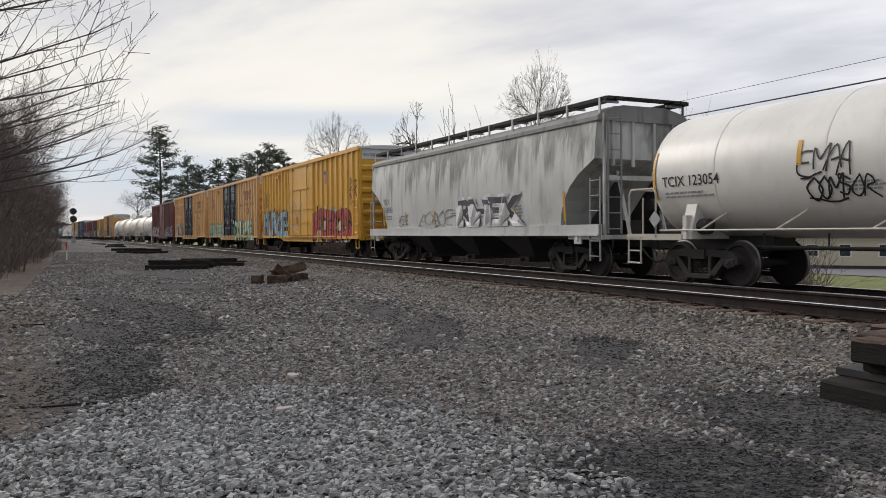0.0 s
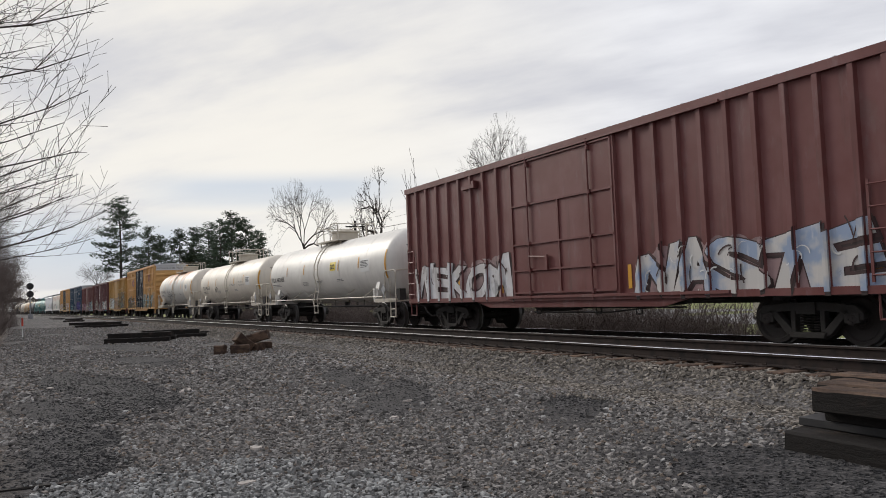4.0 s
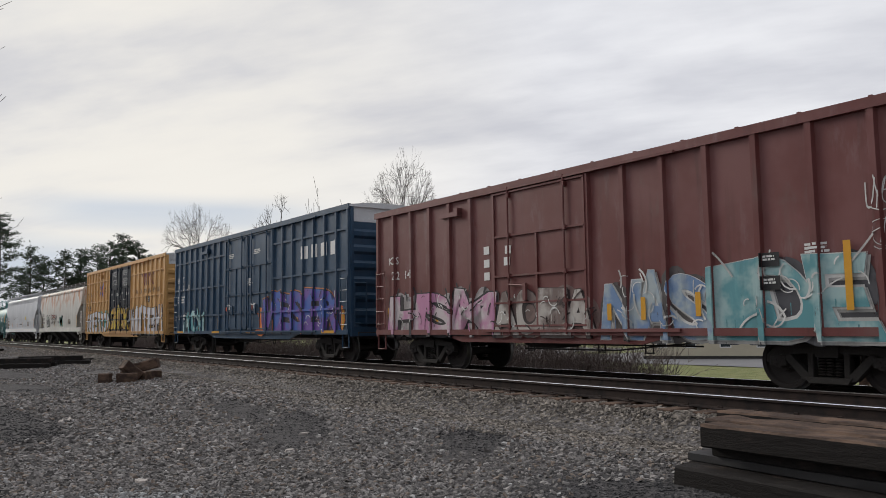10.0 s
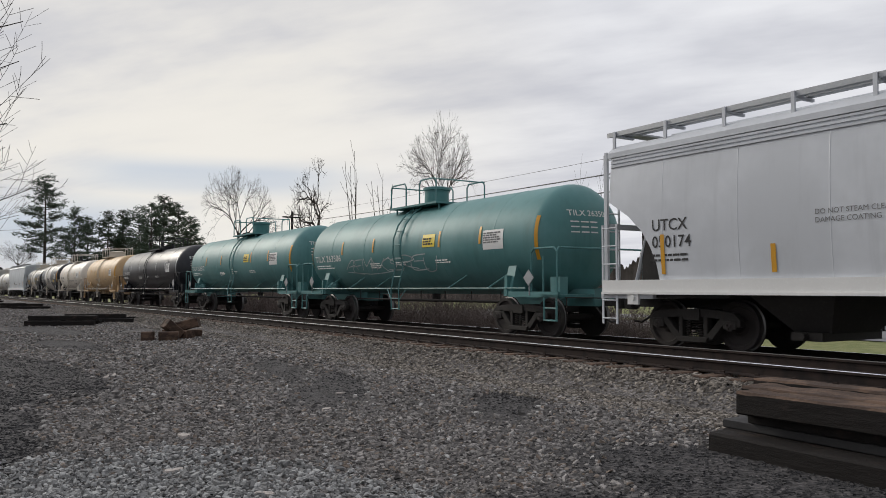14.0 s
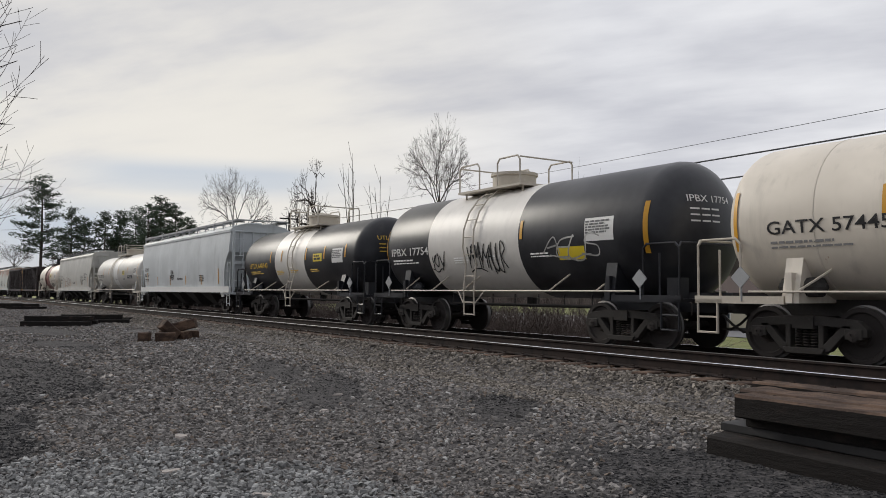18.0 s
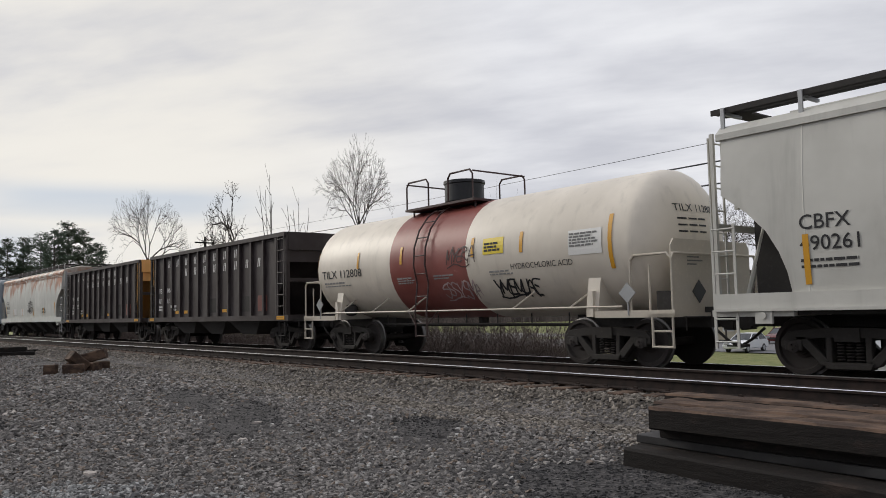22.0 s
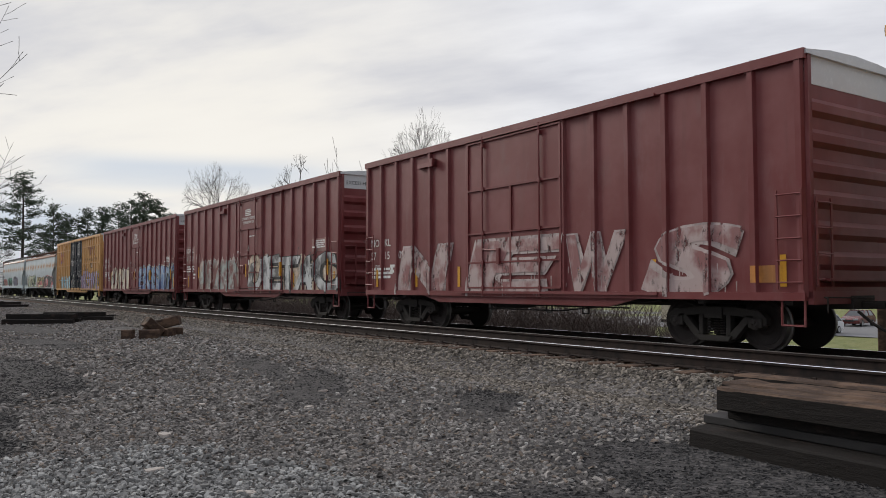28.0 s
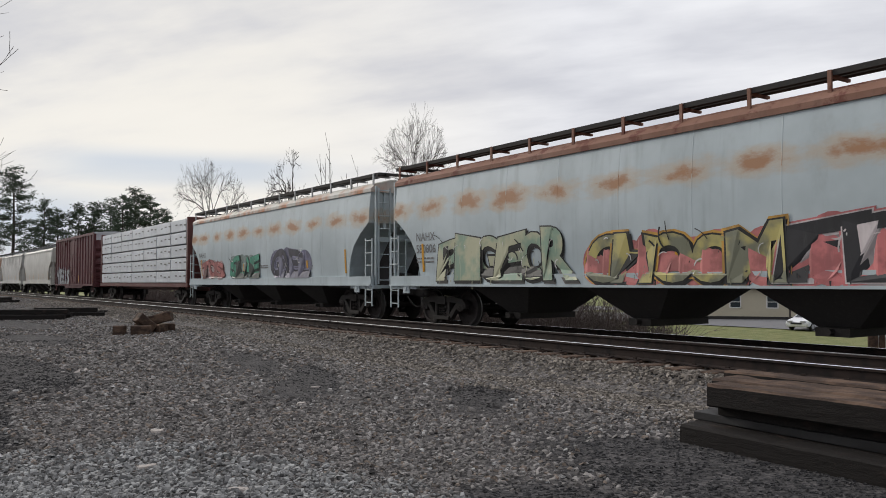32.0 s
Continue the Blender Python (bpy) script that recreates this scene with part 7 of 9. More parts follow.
for y, z, ry, rz in ((7.0, 1.35, 0.55, 0.38), (7.25, 1.75, 0.30, 0.30), (6.75, 2.0, 0.30, 0.35), (7.2, 1.05, 0.65, 0.22), (0.75, 1.5, 0.35, 0.5)):
    blob(bm, y, z, ry, rz, random.Random(int(y * 10)), 15, 0.38, -0.004 - 0.0006 * z)
drape(bm, d, m)
part("graffiti", bm, spray((0.66, 0.13, 0.03), (0.68, 0.26, 0.06)), c, "orange sprayed cloud")
graffiti(c, "ACW", 13.9, 16.7, 0.95, 2.05, (0.10, 0.33, 0.36), (0.02, 0.06, 0.08), d, m, (0.02, 0.05, 0.09), (0.40, 0.55, 0.55), 47)
for y in (L / 2 + 1.6, L / 2 - 1.2):
    bars(c, y, 4.3, 0.7, 3, 0.045, M_LETTERW, d, 48)
    patch(c, y - 0.22, y, 1.97, 2.18, M_LETTERW, d, "notice")
    patch(c, y + 0.1, y + 0.27, 1.92, 2.10, spray((0.5, 0.07, 0.03)), d, "notice")
bars(c, L / 2 - 0.4, 3.15, 0.8, 4, 0.05, M_LETTERW, d, 49)
for y in (L - 1.2, 12.2, 8.2, 1.5):
    patch(c, y - 0.45, y + 0.45, 0.98, 1.07, M_YELLOW, lambda yy, z: 1.59, "reflector")
add(c, 238.4)
c, d, m, L = pool_boxcar(258.2, 276.55, "630621", "buff boxcar with black doors carrying yellow graffiti", TAN, True, 4.35, 3.5)
graffiti(c, "RETO", 12.1, 17.9, 0.95, 2.35, (0.58, 0.60, 0.62), (0.02, 0.05, 0.05), d, m, (0.10, 0.42, 0.38), (0.62, 0.64, 0.66), 51, 0.075, True, 0.04, 0.04, 0.3)
graffiti(c, "SMOK", 6.9, 11.4, 1.15, 2.6, (0.58, 0.43, 0.03), (0.03, 0.02, 0.01), d, m, (0.02, 0.018, 0.018), (0.42, 0.22, 0.02), 52, 0.075, True, 0.04, 0.06, 1.2, halo=(0.25, 0.05, 0.03), fade=0.5)
graffiti(c, "WITEH", 0.65, 6.75, 0.84, 2.45, (0.55, 0.55, 0.57), (0.04, 0.035, 0.03), d, m, (0.32, 0.30, 0.30), (0.66, 0.66, 0.68), 53, 0.07, False, 0.05, 0.04, 0.3)
# covered hoppers
c, d, L = covered_hopper(16.6, RUSTY1, "off-white covered hopper blotched with orange rust", ("TILX", "518919", M_LETTERB), 4.63, bays=3, end_cut=2.6)
scrawl(c, L - 4.9, L - 3.4, 1.45, 2.5, BLK_P, d, 61, 0.03, 5)
graffiti(c, "OO", L - 4.6, L - 3.7, 1.5, 2.3, (0.45, 0.46, 0.44), BLK_P, d, (), (0.05, 0.25, 0.12), None, 62, 0.02)
scrawl(c, L - 7.6, L - 5.4, 1.75, 2.5, BLK_P, d, 63, 0.03, 12)
graffiti(c, "V", 6.6, 7.8, 1.5, 2.3, (0.45, 0.5, 0.48), (0.02, 0.1, 0.07), d, (), (0.2, 0.45, 0.38), None, 64, 0.02)
bars(c, L - 5.6, 2.35, 1.8, 2, 0.10, spray((0.35, 0.08, 0.06)), d, 65)
add(c, 277.75)
c, d, L = covered_hopper(17.9, GREY2, "clean light grey covered hopper with a white sill", ("UTCX", "050174", M_LETTERB), 4.62, bays=4, sill_paint=M_WHITE, ribs=(3.86, 3.94, 4.02), flat=True, deck=M_GREYBAR, end_paint=GREY2)
patch(c, 5.6, 6.2, 2.25, 2.55, M_SIGNY, d, "sign", 0.006, "yellow notice panel")
write(c, "DO NOT STEAM CLEAN OR MECHANICALLY", L - 5.1, 2.45, 0.09, M_GRAYTXT, d)
write(c, "DAMAGE COATING", L - 5.1, 2.31, 0.09, M_GRAYTXT, d)
add(c, 295.5)
# green, black, tan and white tank cars
for fr, ln, num in ((314.9, 15.3, "263506"), (330.7, 16.2, "263512")):
    c, d, L, q = tank(ln, 1.43, 2.48, "green tank car with white lettering and yellow reflectors", [(0, 1, GRN)], ("TILX", num, M_LETTERW), frame_paint=GRN, rail_paint=GRN, sign=True, dome="can")
    if num == "263506":
        scrawl(c, 5.6, 11.6, 1.75, 2.25, (0.45, 0.5, 0.5), d, 71, 0.018, 30)
    add(c, fr)
c, d, L, q = tank(16.6, 1.43, 2.48, "plain black tank car with small white lettering", [(0, 1, BLK)], ("ECUX", "405585", M_LETTERW), frame_paint=BLK, rail_paint=M_BLACK, dome="valves", stripe_mat=M_GREYBAR)
add(c, 348.3)
c, d, L, q = tank(13.3, 1.45, 2.48, "tan and rust-brown tank car", [(0, 1, TANT)], ("", "", M_LETTERB), frame_paint=TANT)
add(c, 366.2)
c, d, L, q = tank(13.9, 1.46, 2.50, "white tank car with ladder and yellow reflectors", [(0, 1, WHT2)], ("GATX", "57445", M_LETTERB), dome="valves", stripes=(0.09, 0.298, 0.438, 0.60, 0.747, 0.955), ladder_at=0.527, text_in=1.25, panel_at=0.18)
write(c, "SR13450", 4.04, 2.20, 0.13, M_LETTERB, d)
write(c, "FRA AIP", 3.8, 1.96, 0.13, M_LETTERB, d)
write(c, "ZINC CHLORIDE SOLUTION", 6.48, 1.96, 0.11, M_LETTERB, d, width=1.85)
write(c, "CHLORIDE SOLUTION", 5.5, 1.68, 0.11, M_LETTERB, d, width=1.5)
add(c, 380.8)
c, d, L, q = tank(12.75, 1.52, 2.56, "black tank car with a broad white band round its middle", [(0, 0.395, BLK), (0.395, 0.745, WHT), (0.745, 1, BLK)], ("IPBX", "17754", M_LETTERW), frame_paint=BLK, stripes=(0.05, 0.385, 0.95), ladder_at=0.565)
scrawl(c, 5.7, 7.4, 1.75, 2.5, BLK_P, d, 75, 0.022, 26)
patch(c, 2.75, 3.65, 1.95, 2.25, M_SIGNY, d, "sign", 0.006, "yellow notice panel")
scrawl(c, 2.3, 4.1, 2.0, 2.55, (0.5, 0.5, 0.48), d, 76, 0.02, 9)
scrawl(c, 8.6, 9.3, 1.8, 2.3, BLK_P, d, 77, 0.02, 5)
add(c, 395.05)
c, d, L, q = tank(13.0, 1.42, 2.45, "black tank car with a white middle band and yellow lettering", [(0, 0.40, BLK), (0.40, 0.65, WHT), (0.65, 1, BLK)], ("UTLX", "648140", M_LETTERY), frame_paint=BLK, stripes=(0.107, 0.25, 0.388, 0.59, 0.69, 0.955), ladder_at=0.50, text_in=1.3)
patch(c, 3.6, 4.4, 2.32, 2.62, M_SIGNY, d, "sign", 0.006, "yellow notice panel")
bars(c, 4.32, 2.50, 0.6, 1, 0.06, M_LETTERB, lambda y, z: d(y, z) + 0.005, 3)
bars(c, 4.32, 2.38, 0.66, 1, 0.08, M_LETTERB, lambda y, z: d(y, z) + 0.005, 5)
add(c, 408.5)
c, d, L = covered_hopper(18.1, GREY3, "pale grey covered hopper with black sprayed lettering", ("ECUX", "860763", M_LETTERB), 4.62, bays=4, sill_paint=M_WHITE, end_cut=1.2, deck=M_GREYBAR)
scrawl(c, 10.15, 10.7, 2.05, 2.35, BLK_P, d, 81, 0.018, 8)
scrawl(c, 10.0, 10.85, 1.78, 2.08, BLK_P, d, 84, 0.019, 14)
add(c, 422.2)
c, d, L, q = tank(16.1, 1.42, 2.46, "light grey tank car with a white middle band", [(0, 0.47, WHT4), (0.47, 0.55, M_WHITE), (0.55, 1, WHT4)], ("TILX", "200823", M_LETTERB), stripes=(0.06, 0.25, 0.445, 0.665, 0.79, 0.97), ladder_at=0.575, dome_at=0.51, text_in=1.05, panel_at=0.095)
patch(c, 5.1, 5.8, 2.3, 2.62, M_SIGNY, d, "sign", 0.006, "yellow notice panel")
bars(c, 5.72, 2.54, 0.55, 3, 0.05, M_LETTERB, lambda y, z: d(y, z) + 0.005, 8)
patch(c, 2.75, 4.35, 2.02, 2.24, M_LETTERB, d, "sign", 0.005, "black product panel")
write(c, "FORMIC ACID", 4.25, 2.06, 0.14, M_LETTERW, lambda y, z: d(y, z) + 0.004)
add(c, 441.0)
c, d, L = covered_hopper(17.65, GREY4, "warm grey covered hopper with thin sprayed tags", ("CBFX", "490261", M_LETTERB), 4.65, bays=4, end_cut=1.9, text_in=0.25)
scrawl(c, 2.7, 5.3, 2.0, 2.6, BLK_P, d, 85, 0.03, 9)
scrawl(c, 10.3, 14.6, 1.5, 2.3, (0.25, 0.13, 0.10), d, 86, 0.02, 12)
add(c, 457.75)
c, d, L, q = tank(13.9, 1.51, 2.53, "white tank car with a dull red middle band", [(0, 0.42, WHT2), (0.42, 0.66, REDT), (0.66, 1, WHT2)], ("TILX", "112808", M_LETTERB), dome="tall", sign=0.345, ladder_at=0.55, top_rail=DARKRED, shield=True, stripes=(0.085, 0.275, 0.40, 0.62, 0.78, 0.96), panel_at=0.135)
write(c, "HYDROCHLORIC ACID", 4.35, 2.12, 0.13, M_LETTERB, d)
scrawl(c, 3.6, 5.0, 1.5, 1.9, BLK_P, d, 91, 0.024, 14)
scrawl(c, 5.6, 7.0, 1.5, 1.95, (0.5, 0.4, 0.4), d, 92, 0.018, 14)
scrawl(c, 5.6, 6.6, 2.3, 2.8, (0.06, 0.03, 0.03), d, 93, 0.018, 10)
add(c, 476.2)
c, d, L = coal_hopper(13.5, COAL, "black-brown open hopper with white lettering and a yellow end", "8161", False, True)
add(c, 490.9)
c, d, L = coal_hopper(13.3, COAL, "black-brown open hopper with white lettering", "8252", True, False)
add(c, 505.4)
c, d, L = covered_hopper(17.6, RUSTY2, "off-white covered hopper with heavy rust along its top", ("ECUX", "845168", M_LETTERB), 4.58, RUSTY2, bays=4, ribs=(3.86, 3.94, 4.02), end_paint=GREY4, iron=M_GREYBAR, text_in=0.3)
scrawl(c, 7.6, 8.7, 2.15, 2.45, BLK_P, d, 95, 0.013, 12)
scrawl(c, 7.55, 8.75, 1.80, 2.12, BLK_P, d, 96, 0.013, 14)
rings(c, 7.5, 8.8, 1.65, 2.65, BLK_P, d, 1, 0.014, 97)
for y in (10.6, 12.9):
    patch(c, y - 0.45, y + 0.45, 1.6, 2.05, M_WHITE, d, "paint_patch")
add(c, 519.6)
c, d, L = covered_hopper(19.0, RUSTY3, "pale blue-grey covered hopper with rows of rust streaks", ("ECUX", "882202", M_LETTERB), 4.65, bays=4, ribs=(3.86, 3.94, 4.02), end_cut=1.5, end_paint=BLUEEND_SHADED, iron=BLUEEND_SHADED, strut=BLUEEND_SHADED)
patch(c, 6.7, 8.4, 1.62, 2.5, spray((0.36, 0.19, 0.12), (0.46, 0.40, 0.33)), d, "paint_patch", 0.006, "rusty paint patch")
add(c, 538.5)
c, d, m, L = pool_boxcar(558.95, 577.4, "637014", "buff boxcar with black doors and white drip graffiti")
graffiti(c, "MCHIE", 1.0, 7.2, 0.95, 2.4, (0.60, 0.60, 0.58), (0.03, 0.03, 0.03), d, m, (0.40, 0.26, 0.09), (0.5, 0.40, 0.05), 101, 0.10)
graffiti(c, "BOSK", 12.2, 18.0, 0.95, 2.1, (0.14, 0.33, 0.52), (0.02, 0.04, 0.08), d, m, (0.12, 0.35, 0.22), (0.45, 0.60, 0.70), 102)
c, d, m, L = pool_boxcar(578.3, 596.5, "631090", "clean yellow boxcar with shiny black double doors", TAN2)
# four red boxcars
c, d, m, L = boxcar(15.4, RED1, RED1, "oxide red boxcar with large faded white letters", ribs=12, door=(0.51, 3.7), H=5.24, roof=M_ROOFW)
mark_box(c, d, m, L, "NOKL", "571509", M_LETTERW, 2.45, 0.24)
for wd, ya, yb in (("N", 10.7, 13.2), ("E", 6.3, 9.5), ("W", 4.2, 6.0), ("S", 1.4, 3.5)):
    graffiti(c, wd, ya, yb, 0.95, 2.4, (0.42, 0.33, 0.32), (0.46, 0.38, 0.37), d, m, None, (0.24, 0.10, 0.10), 105 + int(ya), 0.06, False, 0.05, 0.0, 0.0, fade=0.5)
patch(c, 0.55, 1.15, 1.25, 1.55, spray((0.50, 0.20, 0.04)), d, "notice", marks=m)
add(c, 597.75)
for fr, ln, num, parts_ in ((614.9, 18.2, "600222", (("UETAC", 0.5, 8.5, (0.52, 0.54, 0.54), (0.02, 0.02, 0.02), (0.55, 0.44, 0.33), (0.10, 0.10, 0.105)), ("AOKER", 9.9, 15.5, (0.16, 0.05, 0.045), (0.52, 0.46, 0.43), (0.44, 0.36, 0.31), (0.36, 0.42, 0.40)))),
                            (634.5, 18.2, "600370", (("BGSIT", 0.5, 7.7, (0.10, 0.18, 0.36), (0.02, 0.025, 0.03), (0.22, 0.30, 0.32), (0.36, 0.48, 0.60)), ("ZABI", 10.4, 15.7, (0.60, 0.52, 0.38), (0.16, 0.06, 0.04), (0.44, 0.44, 0.38), (0.50, 0.46, 0.42))))):
    c, d, m, L = boxcar(ln, RED1, RED1, "dark red boxcar with a plug door and tall graffiti", ribs=14, door=(0.48, 3.1), H=5.24, roof=M_ROOFW)
    front_band(c, L)
    mark_box(c, d, m, L, "NOKL", num, M_LETTERW, 2.95, 0.24)
    yd = L * 0.48
    write_mid(c, "CLOSE AND LOCK DOORS", yd, 4.12, 0.12, M_LETTERW, d, 1.5)
    write_mid(c, "BEFORE MOVING CAR", yd, 3.94, 0.12, M_LETTERW, d, 1.3)
    bars(c, yd + 0.35, 4.52, 0.7, 4, 0.05, M_LETTERW, d, 9)
    bars(c, yd - 0.1, 3.35, 0.75, 1, 0.05, M_LETTERW, d, 10)
    bars(c, yd + 1.3, 2.75, 0.4, 2, 0.04, M_LETTERW, d, 11)
    for ya, yb, za, zb, tone in ((L - 0.95, L - 0.33, 2.40, 3.28, 0), (L - 1.80, L - 1.10, 2.40, 3.28, 0), (L - 2.65, L - 1.95, 2.40, 2.86, 0), (yd - 0.02, yd + 0.40, 2.45, 2.65, 0), (1.0, 2.4, 2.48, 2.95, 0), (0.9, 2.2, 1.02, 1.30, 0)):
        patch(c, ya, yb, za, zb, spray((0.26, 0.125, 0.115), None, 0.1), d, "paint_patch", 0.003, "", m)
    bars(c, 2.3, 2.84, 1.2, 4, 0.05, M_LETTERW, d, 12)
    for ya, za, zb, wd in ((yd - 0.05, 2.12, 2.36, 0.22), (yd + 0.02, 2.75, 2.98, 0.18), (yd - 0.12, 1.72, 1.82, 0.34), (yd - 0.95, 2.05, 2.22, 0.3)):
        patch(c, ya - wd / 2, ya + wd / 2, za, zb, M_LETTERW, d, "notice", 0.012)
    for ya in (yd + 0.12, yd - 3.6, L - 2.6, 1.0):
        patch(c, ya - 0.06, ya + 0.06, 1.62, 2.18, M_YELLOW, d, "reflector", 0.05, "", m)
    for i, (wd, ya, yb, fi, li, ba, ac) in enumerate(parts_):
        graffiti(c, wd, ya, yb, 0.95, 2.45, fi, li, d, m, ba, ac, int(num[-2:]) + i, 0.06, True, 0.05, 0.06, 1.2, i == 1, halo=((0.66, 0.66, 0.57) if wd == "BGSIT" else None), fade=0.08)
    add(c, fr)
c, d, m, L = pool_boxcar(653.7, 672.1, "638900", "buff boxcar with tagged black doors and lilac graffiti")
graffiti(c, "NKEIVE", 0.6, 6.7, 0.90, 2.35, (0.34, 0.29, 0.47), (0.02, 0.016, 0.04), d, m, (0.30, 0.34, 0.03), (0.50, 0.46, 0.64), 121, 0.05, True, 0.035, busy=1.6, spiky=True)
graffiti(c, "ITVII", 11.8, 16.2, 0.95, 2.1, (0.36, 0.56, 0.64), (0.10, 0.28, 0.40), d, m, (0.22, 0.44, 0.55), (0.50, 0.68, 0.74), 122)
scrawl(c, 10.0, 11.0, 3.05, 3.45, WHT_P, d, 123, 0.03, 8)
scrawl(c, 9.9, 11.1, 1.3, 2.0, WHT_P, d, 124, 0.02, 14)
scrawl(c, 7.2, 8.6, 1.9, 2.3, WHT_P, d, 125, 0.012, 10)
scrawl(c, 4.8, 6.4, 2.5, 3.0, (0.03, 0.025, 0.04), d, 126, 0.03, 9, m)
# two pale blue hoppers
c, d, L = covered_hopper(18.6, RUSTY4, "pale blue covered hopper with rusted roof and bright graffiti", ("NAHX", "580806", M_GRAYTXT), 4.65, RUSTROOF, bays=3, sill_paint=RUSTY4, end_cut=2.2, strut=RUSTROOF)
graffiti(c, "FDIP", 0.7, 5.5, 1.15, 2.28, (0.016, 0.016, 0.020), (0.58, 0.52, 0.52), d, (), (0.56, 0.17, 0.17), None, 133, 0.06, True, 0.045, 0.04, 0.3, halo=(0.58, 0.17, 0.17), fade=0.04)
graffiti(c, "CHOOM", 5.6, 10.2, 1.15, 2.2, (0.17, 0.175, 0.12), (0.012, 0.012, 0.012), d, (), (0.52, 0.17, 0.16), (0.46, 0.40, 0.14), 131, 0.07, True, 0.09, 0.05, 0.5, halo=(0.55, 0.30, 0.05))
graffiti(c, "PIGEOR", 10.7, 15.8, 1.2, 2.4, (0.44, 0.44, 0.30), (0.012, 0.012, 0.012), d, (), (0.30, 0.36, 0.32), (0.22, 0.32, 0.24), 132, 0.06, False, 0.09, 0.04, 1.0)
add(c, 673.3)
c, d, L = covered_hopper(18.5, RUSTY4, "pale blue covered hopper with brown rust patches and small graffiti", ("NAHX", "580810", M_GRAYTXT), 4.65, RUSTY1, bays=3, end_cut=2.2)
graffiti(c, "SLAE", 9.4, 12.6, 1.4, 2.35, (0.06, 0.30, 0.20), (0.01, 0.04, 0.03), d, (), (0.25, 0.32, 0.30), None, 134)
graffiti(c, "GREL", 4.6, 8.0, 1.4, 2.45, (0.05, 0.05, 0.07), (0.30, 0.30, 0.42), d, (), (0.16, 0.16, 0.25), None, 135)
graffiti(c, "TOS", 13.6, 16.6, 1.4, 2.2, (0.45, 0.16, 0.15), (0.2, 0.05, 0.05), d, (), (0.40, 0.30, 0.30), None, 136)
add(c, 692.9)
c, d, L = lumber_car(20.2, "centre-beam flat car stacked with white-wrapped timber")
add(c, 712.2)
c, d, m, L = boxcar(15.2, RED2, RED2, "dark brown boxcar with pale graffiti", ribs=11, door=(0.5, 3.2), H=4.95, roof=M_ROOFW)
graffiti(c, "NEOS", 8.8, 14.4, 0.95, 2.4, (0.45, 0.48, 0.5), (0.03, 0.02, 0.02), d, m, (0.2, 0.2, 0.25), None, 141)
add(c, 733.8)
for i, (fr, pt) in enumerate(((751.0, GREY4), (768.6, GREY1), (786.0, RUSTY1))):
    c, d, L = covered_hopper(16.2, pt, "grey covered hopper near the tail of the train", ("", "", None), 4.65, bays=3)
    add(c, fr)

# ---- yard clutter ----


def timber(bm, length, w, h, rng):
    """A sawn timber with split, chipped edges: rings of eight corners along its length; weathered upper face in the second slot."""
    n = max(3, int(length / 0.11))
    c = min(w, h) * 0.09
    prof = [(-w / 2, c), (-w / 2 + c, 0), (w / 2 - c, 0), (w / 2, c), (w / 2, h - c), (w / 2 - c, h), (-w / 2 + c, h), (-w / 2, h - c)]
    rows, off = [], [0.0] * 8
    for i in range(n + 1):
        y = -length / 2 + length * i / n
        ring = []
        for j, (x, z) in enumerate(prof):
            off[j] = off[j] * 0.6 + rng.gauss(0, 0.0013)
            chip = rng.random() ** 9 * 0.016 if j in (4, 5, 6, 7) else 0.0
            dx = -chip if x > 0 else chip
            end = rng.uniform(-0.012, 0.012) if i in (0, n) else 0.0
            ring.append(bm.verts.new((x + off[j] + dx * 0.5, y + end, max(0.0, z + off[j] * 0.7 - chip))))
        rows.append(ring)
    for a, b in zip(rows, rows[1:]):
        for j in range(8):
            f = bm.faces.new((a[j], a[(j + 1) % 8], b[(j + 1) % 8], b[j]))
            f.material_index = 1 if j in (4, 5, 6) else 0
    bm.faces.new(rows[0][::-1])
    bm.faces.new(rows[-1])


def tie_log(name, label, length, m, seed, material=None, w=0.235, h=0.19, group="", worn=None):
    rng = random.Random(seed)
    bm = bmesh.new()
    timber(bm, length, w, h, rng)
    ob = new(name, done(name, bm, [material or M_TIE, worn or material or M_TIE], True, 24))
    ob.matrix_basis = m
    return tagged(ob, label, "timber", group)


SG = "stacked railway ties"
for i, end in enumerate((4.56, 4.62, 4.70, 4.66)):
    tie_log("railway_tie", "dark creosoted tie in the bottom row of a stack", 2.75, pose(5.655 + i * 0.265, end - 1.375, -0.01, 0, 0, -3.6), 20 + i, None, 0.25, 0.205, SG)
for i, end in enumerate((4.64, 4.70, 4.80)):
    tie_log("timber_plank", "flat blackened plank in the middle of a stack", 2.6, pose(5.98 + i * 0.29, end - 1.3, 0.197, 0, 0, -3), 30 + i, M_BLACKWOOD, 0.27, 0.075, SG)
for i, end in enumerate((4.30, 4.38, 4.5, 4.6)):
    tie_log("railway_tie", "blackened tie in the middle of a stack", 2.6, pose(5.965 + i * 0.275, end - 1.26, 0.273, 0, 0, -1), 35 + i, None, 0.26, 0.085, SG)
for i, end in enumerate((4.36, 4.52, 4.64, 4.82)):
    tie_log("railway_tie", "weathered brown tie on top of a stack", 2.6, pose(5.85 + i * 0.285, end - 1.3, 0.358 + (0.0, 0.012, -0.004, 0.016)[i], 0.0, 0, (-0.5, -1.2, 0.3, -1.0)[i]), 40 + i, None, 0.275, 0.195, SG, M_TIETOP)

